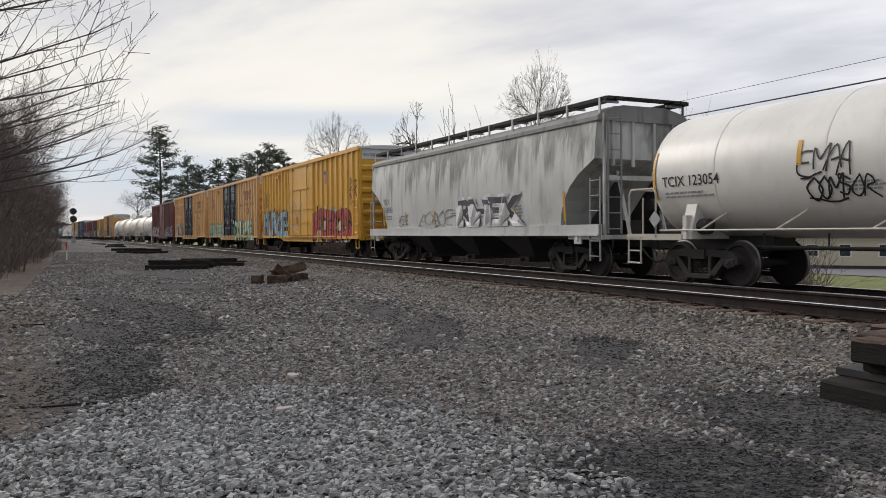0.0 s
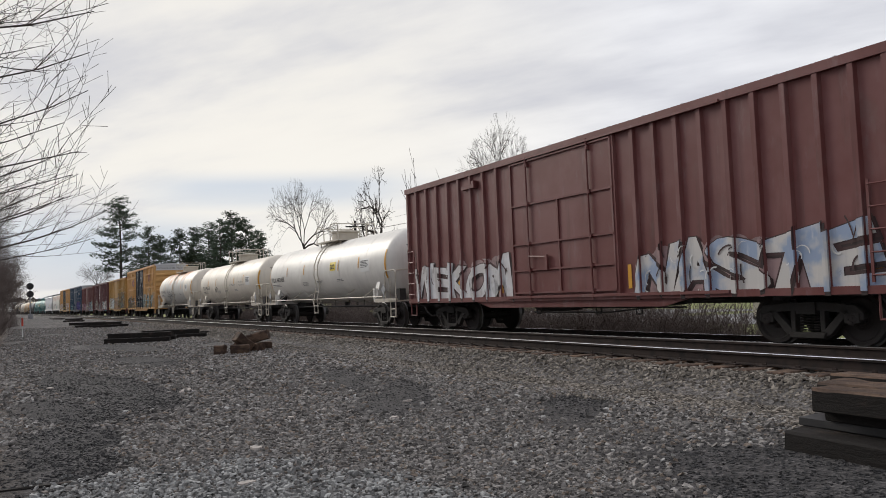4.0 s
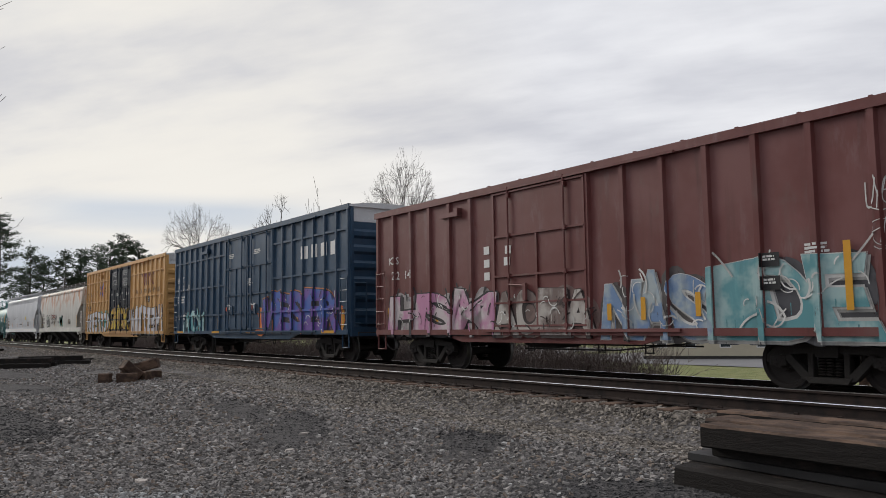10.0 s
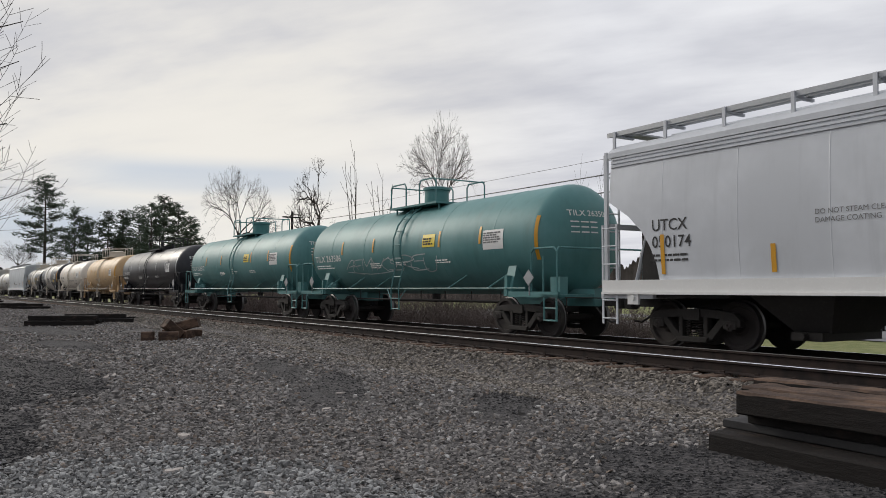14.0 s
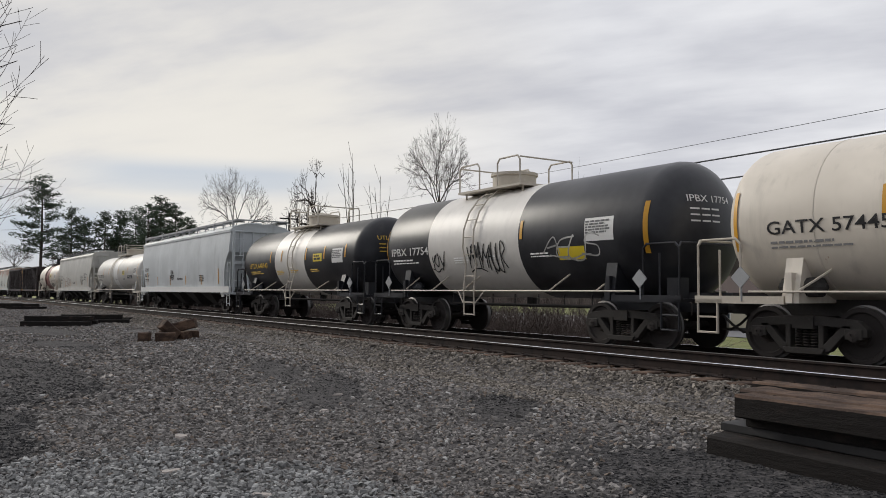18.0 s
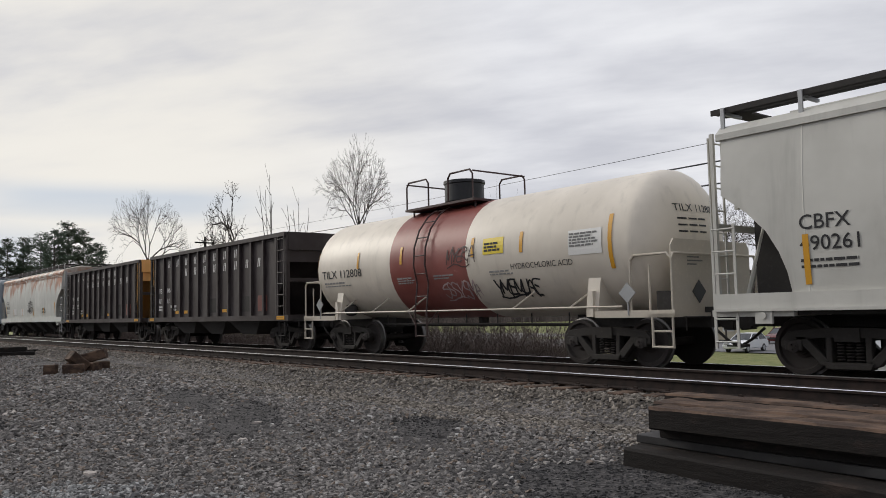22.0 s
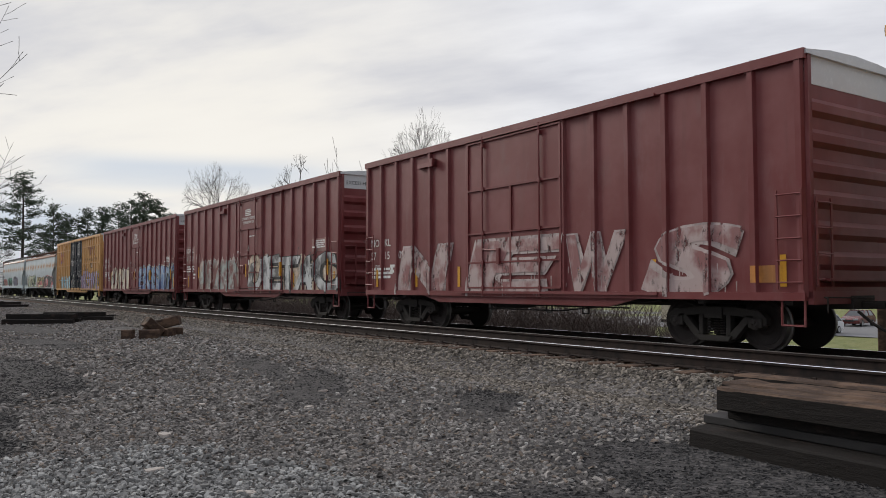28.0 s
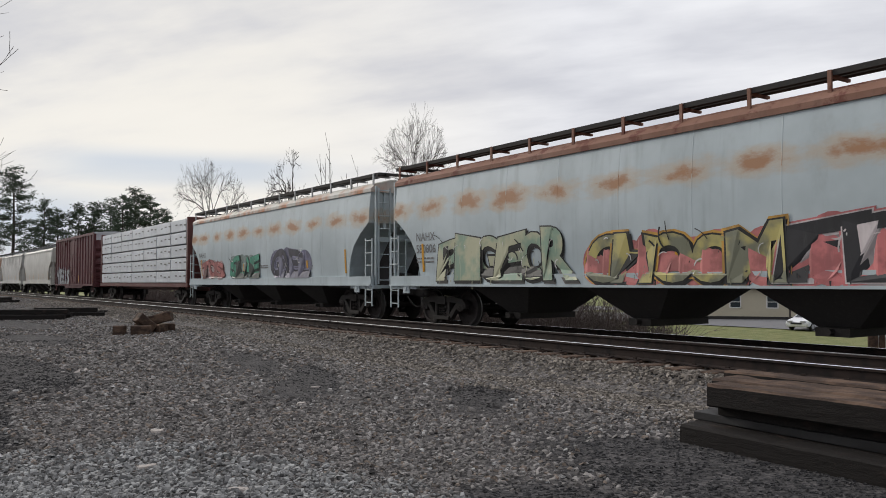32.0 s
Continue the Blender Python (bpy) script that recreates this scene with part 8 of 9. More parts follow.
PG = "broken tie pieces"
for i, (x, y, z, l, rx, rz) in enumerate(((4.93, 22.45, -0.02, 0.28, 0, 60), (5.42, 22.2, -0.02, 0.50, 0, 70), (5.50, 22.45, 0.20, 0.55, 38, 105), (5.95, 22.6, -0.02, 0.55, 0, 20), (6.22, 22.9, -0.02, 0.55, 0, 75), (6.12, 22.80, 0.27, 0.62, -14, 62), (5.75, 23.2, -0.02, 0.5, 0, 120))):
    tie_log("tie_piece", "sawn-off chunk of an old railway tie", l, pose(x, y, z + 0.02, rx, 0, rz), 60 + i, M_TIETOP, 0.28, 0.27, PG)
FG = "old ties laid down beside the track"
for i, (x, y, z, l, rz) in enumerate(((4.2, 34.0, 0.0, 2.6, 62), (4.5, 34.6, 0.0, 2.6, 64), (4.35, 34.3, 0.19, 2.6, 60), (5.9, 35.6, 0.0, 2.6, 70), (6.0, 36.3, 0.0, 2.6, 66), (5.8, 36.0, 0.19, 2.4, 68), (6.9, 37.6, 0.0, 2.4, 80),
                                     (4.9, 66.0, 0.0, 2.6, 60), (5.2, 67.2, 0.0, 2.6, 35), (4.7, 67.6, 0.19, 2.6, 80), (5.9, 63.5, 0.0, 2.6, 85), (5.6, 64.2, 0.19, 2.4, 72),
                                     (5.4, 98.0, 0.0, 2.6, 50), (5.6, 101.0, 0.0, 2.6, 20), (5.5, 100.0, 0.19, 2.6, 35), (5.0, 126.0, 0.0, 2.6, 30), (5.2, 131.0, 0.0, 2.6, 75))):
    tie_log("old_tie", "blackened old railway tie lying on the gravel", l, pose(x, y, z - 0.01, 0, 0, rz), 80 + i, None, 0.25, 0.2, FG)
rng = random.Random(5)
for i in range(5):
    y = rng.uniform(9, 20)
    tie_log("fallen_branch", "dark fallen stick on the ground", rng.uniform(0.25, 0.6), pose(rng.uniform(-1.6, 0.0) + y * 0.02, y, 0.01, 0, 0, rng.uniform(40, 120)), 300 + i, None, 0.024, 0.02, "fallen sticks")
tie_log("fallen_branch", "thick dark fallen stick on the ground", 0.62, pose(0.13, 7.2, 0.0, 0, 0, 84), 3, None, 0.06, 0.05, "fallen sticks")


def scrap(x, y, l, w, rz, label, material):
    rng = random.Random(int(x * 91 + y * 17))
    bm = bmesh.new()
    pts = [(l * math.cos(a) * rng.uniform(0.6, 1), w * math.sin(a) * rng.uniform(0.6, 1)) for a in [i * 0.785 for i in range(8)]]
    a = [bm.verts.new((u, v, 0.0)) for u, v in pts]
    b = [bm.verts.new((u * 0.9, v * 0.9, 0.02)) for u, v in pts]
    bm.faces.new(a[::-1])
    bm.faces.new(b)
    for j in range(8):
        bm.faces.new((a[j], a[(j + 1) % 8], b[(j + 1) % 8], b[j]))
    ob = tagged(new("scrap", done("scrap", bm, material)), label, "litter", "litter on the gravel")
    ob.matrix_basis = pose(x, y, ground_z(x, y) + 0.004, 0, 0, rz)


M_SCRAP = plain("pale_scrap", (0.38, 0.34, 0.31), 0.8)
for x, y, l, w, rz in ((2.45, 13.7, 0.36, 0.10, 70), (1.55, 6.2, 0.11, 0.06, 20), (2.0, 7.6, 0.12, 0.07, 100), (3.9, 8.6, 0.10, 0.06, 40), (1.9, 5.2, 0.12, 0.06, 140), (4.7, 9.9, 0.09, 0.05, 0), (2.9, 9.4, 0.08, 0.05, 70), (-0.9, 19.0, 0.25, 0.1, 30), (0.1, 26.0, 0.3, 0.12, 80), (0.5, 16.0, 0.14, 0.07, 80)):
    scrap(x, y, l, w, rz, "pale torn scrap lying on the gravel", M_SCRAP)

# marker post and signals
post = thing("marker_post", "small red-topped white marker post in the gravel", "marker post")
bm = bmesh.new()
rod(bm, (0, 0, -0.1), (0, 0, 0.62), 0.035, 8)
part("stake", bm, M_WHITE, post)
bm = bmesh.new()
rod(bm, (0, 0, 0.62), (0, 0, 1.08), 0.05, 8)
part("red_top", bm, spray((0.62, 0.06, 0.03)), post, "faded red top")
post.matrix_basis = pose(0.17, 49.4, 0)


def signal(x, y, top, label):
    s = thing("railway_signal", label, "railway signal")
    bm = bmesh.new()
    rod(bm, (0, 0, -0.3), (0, 0, top), 0.10, 8)
    box(bm, -0.4, 0.4, -0.4, 0.4, -0.3, 0.9)
    part("mast", bm, M_GREYBAR, s)
    for z in (top - 0.5, top - 1.9):
        bm = bmesh.new()
        lathe(bm, [(-0.16, 0.55), (-0.12, 0.6), (0.02, 0.6)], "y", 20, 0, (0, 0, z))
        box(bm, -0.16, 0.16, 0.0, 0.35, z - 0.5, z + 0.5)
        for dz in (-0.28, 0, 0.28):
            lathe(bm, [(-0.42, 0.12), (-0.15, 0.10)], "y", 10, 0, (0, 0, z + dz))
        part("signal_head", bm, M_BLACK, s)
    s.matrix_basis = pose(x, y, 0)


signal(1.75, 160, 6.3, "tall two-headed railway signal mast beside the line")
signal(15.6, 250, 7.4, "distant railway signal standing beyond the train")

# ---- plants ----


def tubes_to_mesh(name, segs, mats, sides=4):
    """segs: (a, b, ra, rb, material)."""
    n = len(segs)
    A = np.array([s[0] for s in segs], float)
    B = np.array([s[1] for s in segs], float)
    ra = np.array([s[2] for s in segs])
    rb = np.array([s[3] for s in segs])
    d = B - A
    d /= np.maximum(np.linalg.norm(d, axis=1, keepdims=True), 1e-6)
    ref = np.where(np.abs(d[:, 2:3]) > 0.9, np.array([[1.0, 0, 0]]), np.array([[0, 0, 1.0]]))
    u = np.cross(d, ref)
    u /= np.maximum(np.linalg.norm(u, axis=1, keepdims=True), 1e-6)
    w = np.cross(d, u)
    verts = np.empty((n, 2 * sides, 3))
    for k in range(sides):
        c, s = math.cos(2 * math.pi * k / sides), math.sin(2 * math.pi * k / sides)
        o = u * c + w * s
        verts[:, k] = A + o * ra[:, None]
        verts[:, sides + k] = B + o * rb[:, None]
    faces = np.empty((n, sides, 4), int)
    base = np.arange(n) * 2 * sides
    for k in range(sides):
        faces[:, k] = np.stack([base + k, base + (k + 1) % sides, base + sides + (k + 1) % sides, base + sides + k], 1)
    return quads(name, verts.reshape(-1, 3), faces.reshape(-1, 4), mats, np.repeat([s[4] for s in segs], sides))


def quads(name, verts, faces, mats, index=None):
    me = bpy.data.meshes.new(name)
    k = faces.shape[1]
    me.vertices.add(len(verts))
    me.vertices.foreach_set("co", np.asarray(verts, np.float32).ravel())
    me.loops.add(faces.size)
    me.loops.foreach_set("vertex_index", faces.astype(np.int32).ravel())
    me.polygons.add(len(faces))
    me.polygons.foreach_set("loop_start", np.arange(0, faces.size, k, dtype=np.int32))
    for m in mats:
        me.materials.append(m)
    if index is not None:
        me.polygons.foreach_set("material_index", np.asarray(index, np.int32))
    me.update(calc_edges=True)
    me.shade_flat()
    return me


def grow(rng, segs, p, way, length, r, level, top, up=0.12, wild=0.35, kids=(4, 6), thin=0.55, rmin=0.006):
    """A limb in bent pieces, with smaller limbs along it."""
    n = 6 if level < 2 else 4 if level < top else 3
    q, v = Vector(p), Vector(way).normalized()
    rr = r
    for i in range(n):
        v = (v + Vector((rng.uniform(-wild, wild), rng.uniform(-wild, wild), rng.uniform(-wild, wild) * 0.6 + up)) * 0.5).normalized()
        nxt = q + v * length / n
        r2 = max(rmin, r * (1 - 0.78 * (i + 1) / n))
        segs.append((tuple(q), tuple(nxt), rr, r2, 0 if level < 2 else 1))
        if level < top and (i > 0 or level > 0):
            for _ in range(max(1, rng.randint(*kids) // (1 if i > 1 else 2))):
                side = Vector((rng.uniform(-1, 1), rng.uniform(-1, 1), rng.uniform(-0.2, 0.7)))
                side = (side - v * side.dot(v)).normalized()
                f = rng.random()
                grow(rng, segs, q.lerp(nxt, f), v * rng.uniform(0.5, 0.9) + side * 0.75, length * thin * rng.uniform(0.6, 1.05), max(rmin, rr * 0.55), level + 1, top, up, wild, kids, thin, rmin)
        q, rr = nxt, r2


def wood_meshes(segs, twig=None):
    return tubes_to_mesh("trunk", [s for s in segs if s[4] == 0], [M_BARK], 5), tubes_to_mesh("crown", [(*s[:4], 0) for s in segs if s[4] == 1], [twig or M_TWIG], 3)


def bare_tree(seed, height, r, top=3, up=0.12, wild=0.35, kids=(3, 5), thin=0.5, rmin=0.006, twig=None):
    """Meshes of trunk with limbs, and of twigs."""
    rng = random.Random(seed)
    segs = []
    grow(rng, segs, (0, 0, -0.3), (rng.uniform(-0.1, 0.1), rng.uniform(-0.1, 0.1), 1), height * 0.9, r, 0, top, up, wild, kids, thin, rmin)
    return wood_meshes(segs, twig)


def forked_tree(seed, h, r, fork, limbs, spread, top, up, wild, kids, thin, rmin=0.018):
    """A short trunk that divides into several main limbs."""
    rng = random.Random(seed)
    segs = [((0, 0, -0.4), (0.05, 0, h * fork * 0.5), r, r * 0.9, 0), ((0.05, 0, h * fork * 0.5), (0, 0.05, h * fork), r * 0.9, r * 0.8, 0)]
    for i in range(limbs):
        a = 2 * math.pi * (i + rng.uniform(-0.3, 0.3)) / limbs
        lean = radians(spread) * rng.uniform(0.25, 1.0)
        z = h * fork * rng.uniform(0.72, 1.0)
        way = (math.sin(lean) * math.cos(a), math.sin(lean) * math.sin(a), math.cos(lean))
        grow(rng, segs, (0, 0, z), way, h * (1 - fork) * rng.uniform(0.8, 1.12), r * rng.uniform(0.42, 0.62), 1, top, up, wild, kids, thin, rmin)
    return wood_meshes(segs)


def spread_tree(seed, h, r, fork, stems, lean, angle, ratio, depth, bend_by=0.12, up=0.05, odd=0.3):
    """A trunk whose limbs divide again and again into fine twigs."""
    rng = random.Random(seed)
    segs = []

    def limb(p, v, length, rad, level):
        q, d = Vector(p), Vector(v).normalized()
        for i in range(2):
            d = (d + Vector((rng.gauss(0, bend_by), rng.gauss(0, bend_by), rng.gauss(0, bend_by) + up))).normalized()
            e = q + d * length * 0.5
            segs.append((tuple(q), tuple(e), rad * (1 - 0.12 * i), rad * (0.88 - 0.12 * i), 0 if level < 3 else 1))
            q = e
            if level > 1 and i == 0 and level < depth and rng.random() < 0.30:
                side = d.orthogonal().normalized()
                side.rotate(Matrix.Rotation(rng.uniform(0, 6.28), 3, d))
                limb(q, d * 0.7 + side * 0.7, length * 0.5, rad * 0.5, max(level + 2, depth - 2))
        if level >= depth:
            return
        a0 = rng.uniform(0, 6.28)
        n = 3 if rng.random() < odd else 2
        for k in range(n):
            side = d.orthogonal().normalized()
            side.rotate(Matrix.Rotation(a0 + 6.28 * k / n + rng.uniform(-0.4, 0.4), 3, d))
            t = math.tan(radians(rng.uniform(angle * 0.5, angle * 1.3)))
            limb(q, d + side * t, length * ratio * rng.uniform(0.78, 1.15), max(0.0045, rad * (0.70 if n == 2 else 0.62)), level + 1)

    top = Vector((0.05, 0, h * fork))
    segs.append(((0, 0, -0.4), tuple(top), r, r * 0.85, 0))
    first = h * (1 - fork) * (1 - ratio) * 1.15
    for i in range(stems):
        a = 6.28 * (i + rng.uniform(-0.25, 0.25)) / stems
        t = radians(lean) * rng.uniform(0.5, 1.1) if stems > 1 else 0.0
        limb(top - Vector((0, 0, h * fork * 0.2 * rng.random())), (math.sin(t) * math.cos(a), math.sin(t) * math.sin(a), math.cos(t)), first * rng.uniform(0.85, 1.1), r * 0.6, 0)
    return wood_meshes(segs)


def plant(meshes, x, y, z, scale, rz, label, group, name="bare_tree", tilt=0):
    t = thing(name, label, "tree" if "tree" in name else "shrub", group)
    child("trunk", meshes[0], t)
    child("crown", meshes[1], t)
    t.matrix_basis = pose(x, y, z, tilt, 0, rz) @ Matrix.Diagonal((scale, scale, scale, 1))
    return t


round_tree = spread_tree(3, 9.0, 0.075, 0.58, 6, 56, 25, 0.80, 6, 0.08, 0.02, 0.62)
broad_tree = spread_tree(8, 9.0, 0.08, 0.46, 6, 58, 25, 0.81, 6, 0.16, 0.03, 0.35)
gnarled_tree = spread_tree(22, 9.0, 0.17, 0.42, 4, 72, 36, 0.81, 6, 0.30, 0.06, 0.3)
tall_tree = forked_tree(14, 10.0, 0.19, 0.30, 4, 13, 2, 0.22, 0.18, (1, 1), 0.20, 0.022)
sapling = forked_tree(15, 10.0, 0.10, 0.30, 3, 14, 2, 0.3, 0.2, (1, 2), 0.25, 0.010)
brush_tree = bare_tree(21, 7.0, 0.09, 3, 0.14, 0.45, (2, 4), 0.56, 0.006, M_TWIGR)
brush_tree2 = bare_tree(26, 6.0, 0.08, 3, 0.08, 0.5, (2, 4), 0.58, 0.006, M_TWIGR)
BG = "bare trees beyond the line"


def polar(az, dist):
    return dist * math.sin(radians(az)), dist * math.cos(radians(az))


for meshes, az, dist, el, wide, label in ((broad_tree, 18.2, 92, 8.5, 4.5, "bare grey tree with a broad twiggy crown"), (gnarled_tree, 23.6, 88, 9.1, 4.5, "gnarled bare tree with crooked limbs"), (tall_tree, 26.3, 84, 10.7, 1.6, "bare tree of upright dark limbs"), (tall_tree, 28.3, 86, 9.0, 1.7, "bare tree of upright dark limbs"),
                                          (round_tree, 32.6, 78, 12.2, 3.8, "bare tree with a rounded fan-shaped crown"), (sapling, 42.6, 62, 9.6, 0.9, "thin bare sapling behind the train"), (sapling, 44.2, 64, 9.0, 0.9, "thin bare sapling behind the train"), (round_tree, 58.0, 70, 7.2, 3.4, "bare tree beyond the lawn"), (broad_tree, 61.0, 95, 6.4, 4.0, "bare tree beyond the lawn"), (round_tree, 4.6, 200, 3.0, 4.5, "small bare tree in the distance")):
    x, y = polar(az, dist)
    zb = ground_z(x, y)
    full = float(np.quantile([v.co.z for v in meshes[1].vertices], 0.998))
    h = 1.42 + dist * math.tan(radians(el)) - zb
    t = plant(meshes, x, y, zb, h / full, az * 40, label, BG)
    reach = float(np.quantile([math.hypot(v.co.x, v.co.y) for v in meshes[1].vertices], 0.97)) * h / full
    t.matrix_basis = t.matrix_basis @ Matrix.Diagonal((wide / reach, wide / reach, 1, 1))

# thicket along the left of the yard
rng = random.Random(77)
for i in range(17):
    y = 33 + 5.2 * i * (1 + 0.03 * i)
    x = rng.uniform(-5.0, -2.8) + min(1.9, y * 0.016)
    plant((brush_tree, brush_tree2)[i % 2], x, y, ground_z(x, y) - 0.1, rng.uniform(0.75, 1.15), rng.uniform(0, 360), "bare brown thicket tree along the yard edge", "thicket along the yard", "thicket_tree")


def reaching_tree(seed, h, r, limbs):
    """A leaning tree whose long limbs reach out to one side, with fine hanging twigs."""
    rng = random.Random(seed)
    segs, p = [], Vector((0, 0, -0.3))
    for i in range(8):
        q = p + Vector((rng.uniform(-0.05, 0.12), rng.uniform(-0.1, 0.1), h / 8))
        segs.append((tuple(p), tuple(q), r * (1 - i / 10), r * (1 - (i + 1) / 10), 0))
        p = q
    for i in range(limbs):
        z = h * rng.uniform(0.22, 0.97)
        a = radians(rng.gauss(0, 32)) if i % 5 else rng.uniform(0, 6.28)
        way = (math.cos(a), math.sin(a), rng.uniform(-0.05, 0.40))
        grow(rng, segs, (0.1, 0, z), way, rng.uniform(4.0, 5.8), rng.uniform(0.028, 0.042), 1, 3, 0.04, 0.24, (1, 2), 0.36, 0.0045)
    return wood_meshes(segs)


# the near trees whose branches hang into view
over = reaching_tree(41, 9.0, 0.16, 14)
for x, y, sc, rz in ((-4.3, 13.2, 1.0, 4), (-4.1, 17.2, 1.0, -14), (-3.4, 21.5, 1.0, -30)):
    plant(over, x, y, -0.1, sc, rz, "leafless tree with long fine branches over the yard", "near trees at the yard edge", "overhanging_tree")


def shrub_mesh(seed, n, h, spread, r=0.008):
    rng = random.Random(seed)
    segs = []
    for _ in range(n):
        p = Vector((rng.uniform(-spread, spread), rng.uniform(-spread, spread), -0.1))
        v = Vector((rng.uniform(-0.5, 0.5), rng.uniform(-0.5, 0.5), 1)).normalized()
        l = h * rng.uniform(0.5, 1.0)
        for i in range(3):
            v = (v + Vector((rng.uniform(-0.4, 0.4), rng.uniform(-0.4, 0.4), rng.uniform(-0.2, 0.1)))).normalized()
            e = p + v * l / 3
            segs.append((tuple(p), tuple(e), r * (1 - i * 0.25), r * (0.75 - i * 0.25), 0))
            for _ in range(2):
                w = (v + Vector((rng.uniform(-0.8, 0.8), rng.uniform(-0.8, 0.8), rng.uniform(-0.3, 0.6)))).normalized()
                segs.append((tuple(e), tuple(e + w * l * 0.28), r * 0.6, r * 0.3, 0))
            p = e
    return tubes_to_mesh("brushwood", segs, [M_TWIGR], 3)


shrubs = [shrub_mesh(5, 90, 1.9, 0.9, 0.012), shrub_mesh(6, 80, 1.5, 0.8, 0.012), shrub_mesh(7, 70, 2.3, 0.8, 0.013)]


def brush(name, label, places):
    """One joined mesh of undergrowth."""
    vs, fs, n0 = [], [], 0
    for x, y, z, s, a, k in places:
        me = shrubs[k]
        co = np.empty(len(me.vertices) * 3, np.float32)
        me.vertices.foreach_get("co", co)
        co = co.reshape(-1, 3) * s
        c, si = math.cos(a), math.sin(a)
        co = np.stack([co[:, 0] * c - co[:, 1] * si + x, co[:, 0] * si + co[:, 1] * c + y, co[:, 2] + z], 1)
        idx = np.empty(len(me.loops), np.int32)
        me.loops.foreach_get("vertex_index", idx)
        vs.append(co)
        fs.append(idx.reshape(-1, 4) + n0)
        n0 += len(co)
    tagged(new(name, quads(name, np.concatenate(vs), np.concatenate(fs), [M_TWIGR])), label, "undergrowth", kind="stuff")


rng = random.Random(9)
brush("undergrowth", "brown leafless undergrowth along the yard edge", [(x, y, ground_z(x, y), rng.uniform(0.5, 1.1), rng.uniform(0, 6), rng.randrange(3)) for y in np.arange(30, 90, 3.2) for x in (rng.uniform(-3.6, -2.2) + min(2.0, y * 0.018),)])
brush("bank_brush", "dense grey-brown brush on the bank behind the tracks", [(x, y, ground_z(x, y) - 0.1, rng.uniform(0.7, 1.25), rng.uniform(0, 6), rng.randrange(3)) for y in np.arange(14.5, 95, 0.55) for x in (rng.uniform(18.6, 20.5), rng.uniform(20.5, 23.5), rng.uniform(23, 27)) if y > 0.86 * x])


def pine_meshes(seed, h, low=0.36, wide=0.24):
    """Tall pine: bare trunk, layered boughs that carry small tufts of needles."""
    rng = random.Random(seed)
    segs = [((0, 0, -0.5), (0.15, 0, h * 0.5), 0.30, 0.20, 0), ((0.15, 0, h * 0.5), (0, 0.1, h), 0.20, 0.03, 0)]
    tufts = []
    z = h * low
    while z < h:
        f = (z / h - low) / (1 - low)
        for a0 in range(3 if f < 0.9 else 2):
            reach = h * wide * (0.62 + 0.38 * math.sin(3.1 * min(1, f + 0.15))) * (1 - f) ** 0.36 * rng.uniform(0.35, 1.15) + 0.35
            a = rng.uniform(0, 6.28)
            root = Vector((0.08, 0, z))
            tip = Vector((reach * math.cos(a), reach * math.sin(a), z + reach * rng.uniform(-0.05, 0.45)))
            segs.append((tuple(root), tuple(tip), 0.05, 0.015, 0))
            for k in range(int(6 + reach * 9)):
                g = rng.uniform(0.30, 1.0)
                w = 0.16 + 0.22 * g
                tufts.append(root.lerp(tip, g) + Vector((rng.gauss(0, w), rng.gauss(0, w), rng.gauss(0.10, 0.20))))
        z += h * rng.uniform(0.014, 0.030)
    vs, fs = [], []
    for c in tufts:
        for _ in range(7):
            d = Vector((rng.gauss(0, 1), rng.gauss(0, 1), rng.gauss(0.35, 0.5))).normalized() * rng.uniform(0.22, 0.48)
            w = d.orthogonal().normalized() * 0.045
            n = len(vs)
            vs += [tuple(c - w), tuple(c + w), tuple(c + d)]
            fs.append((n, n + 1, n + 2))
    return tubes_to_mesh("trunk", segs, [M_BARK], 5), quads("crown", np.array(vs), np.array(fs), [M_NEEDLE])


pines = [pine_meshes(4, 20.0), pine_meshes(5, 20.0, 0.30, 0.26), pine_meshes(6, 20.0, 0.28, 0.30)]
for i, (az, el, k) in enumerate(((6.0, 7.3, 0), (7.8, 5.3, 1), (8.6, 4.7, 0), (9.8, 5.1, 1), (10.7, 5.2, 1), (11.7, 5.5, 2), (12.5, 5.7, 2), (13.3, 6.2, 2), (14.2, 5.7, 2), (15.0, 4.9, 1))):
    dist = 166 + (i % 3) * 7
    x, y = polar(az, dist)
    zb = ground_z(x, y)
    plant(pines[k], x, y, zb, (1.42 + dist * math.tan(radians(el)) - zb) / 20.0, i * 77, "dark green pine with a bare trunk and layered boughs", "row of pines", "pine_tree")


def make_woods(k):
    n1 = k.noise(k.flat, 0.35, 5.0, 0.65, (1, 1, 0.35))
    k.link(k.mix(k.step(n1, 0.35, 0.65), (0.055, 0.045, 0.042), (0.135, 0.115, 0.105)), k.b.inputs["Base Color"])
    k.b.inputs["Roughness"].default_value = 1.0


M_WOODS = mat("far_bare_woods", make_woods)


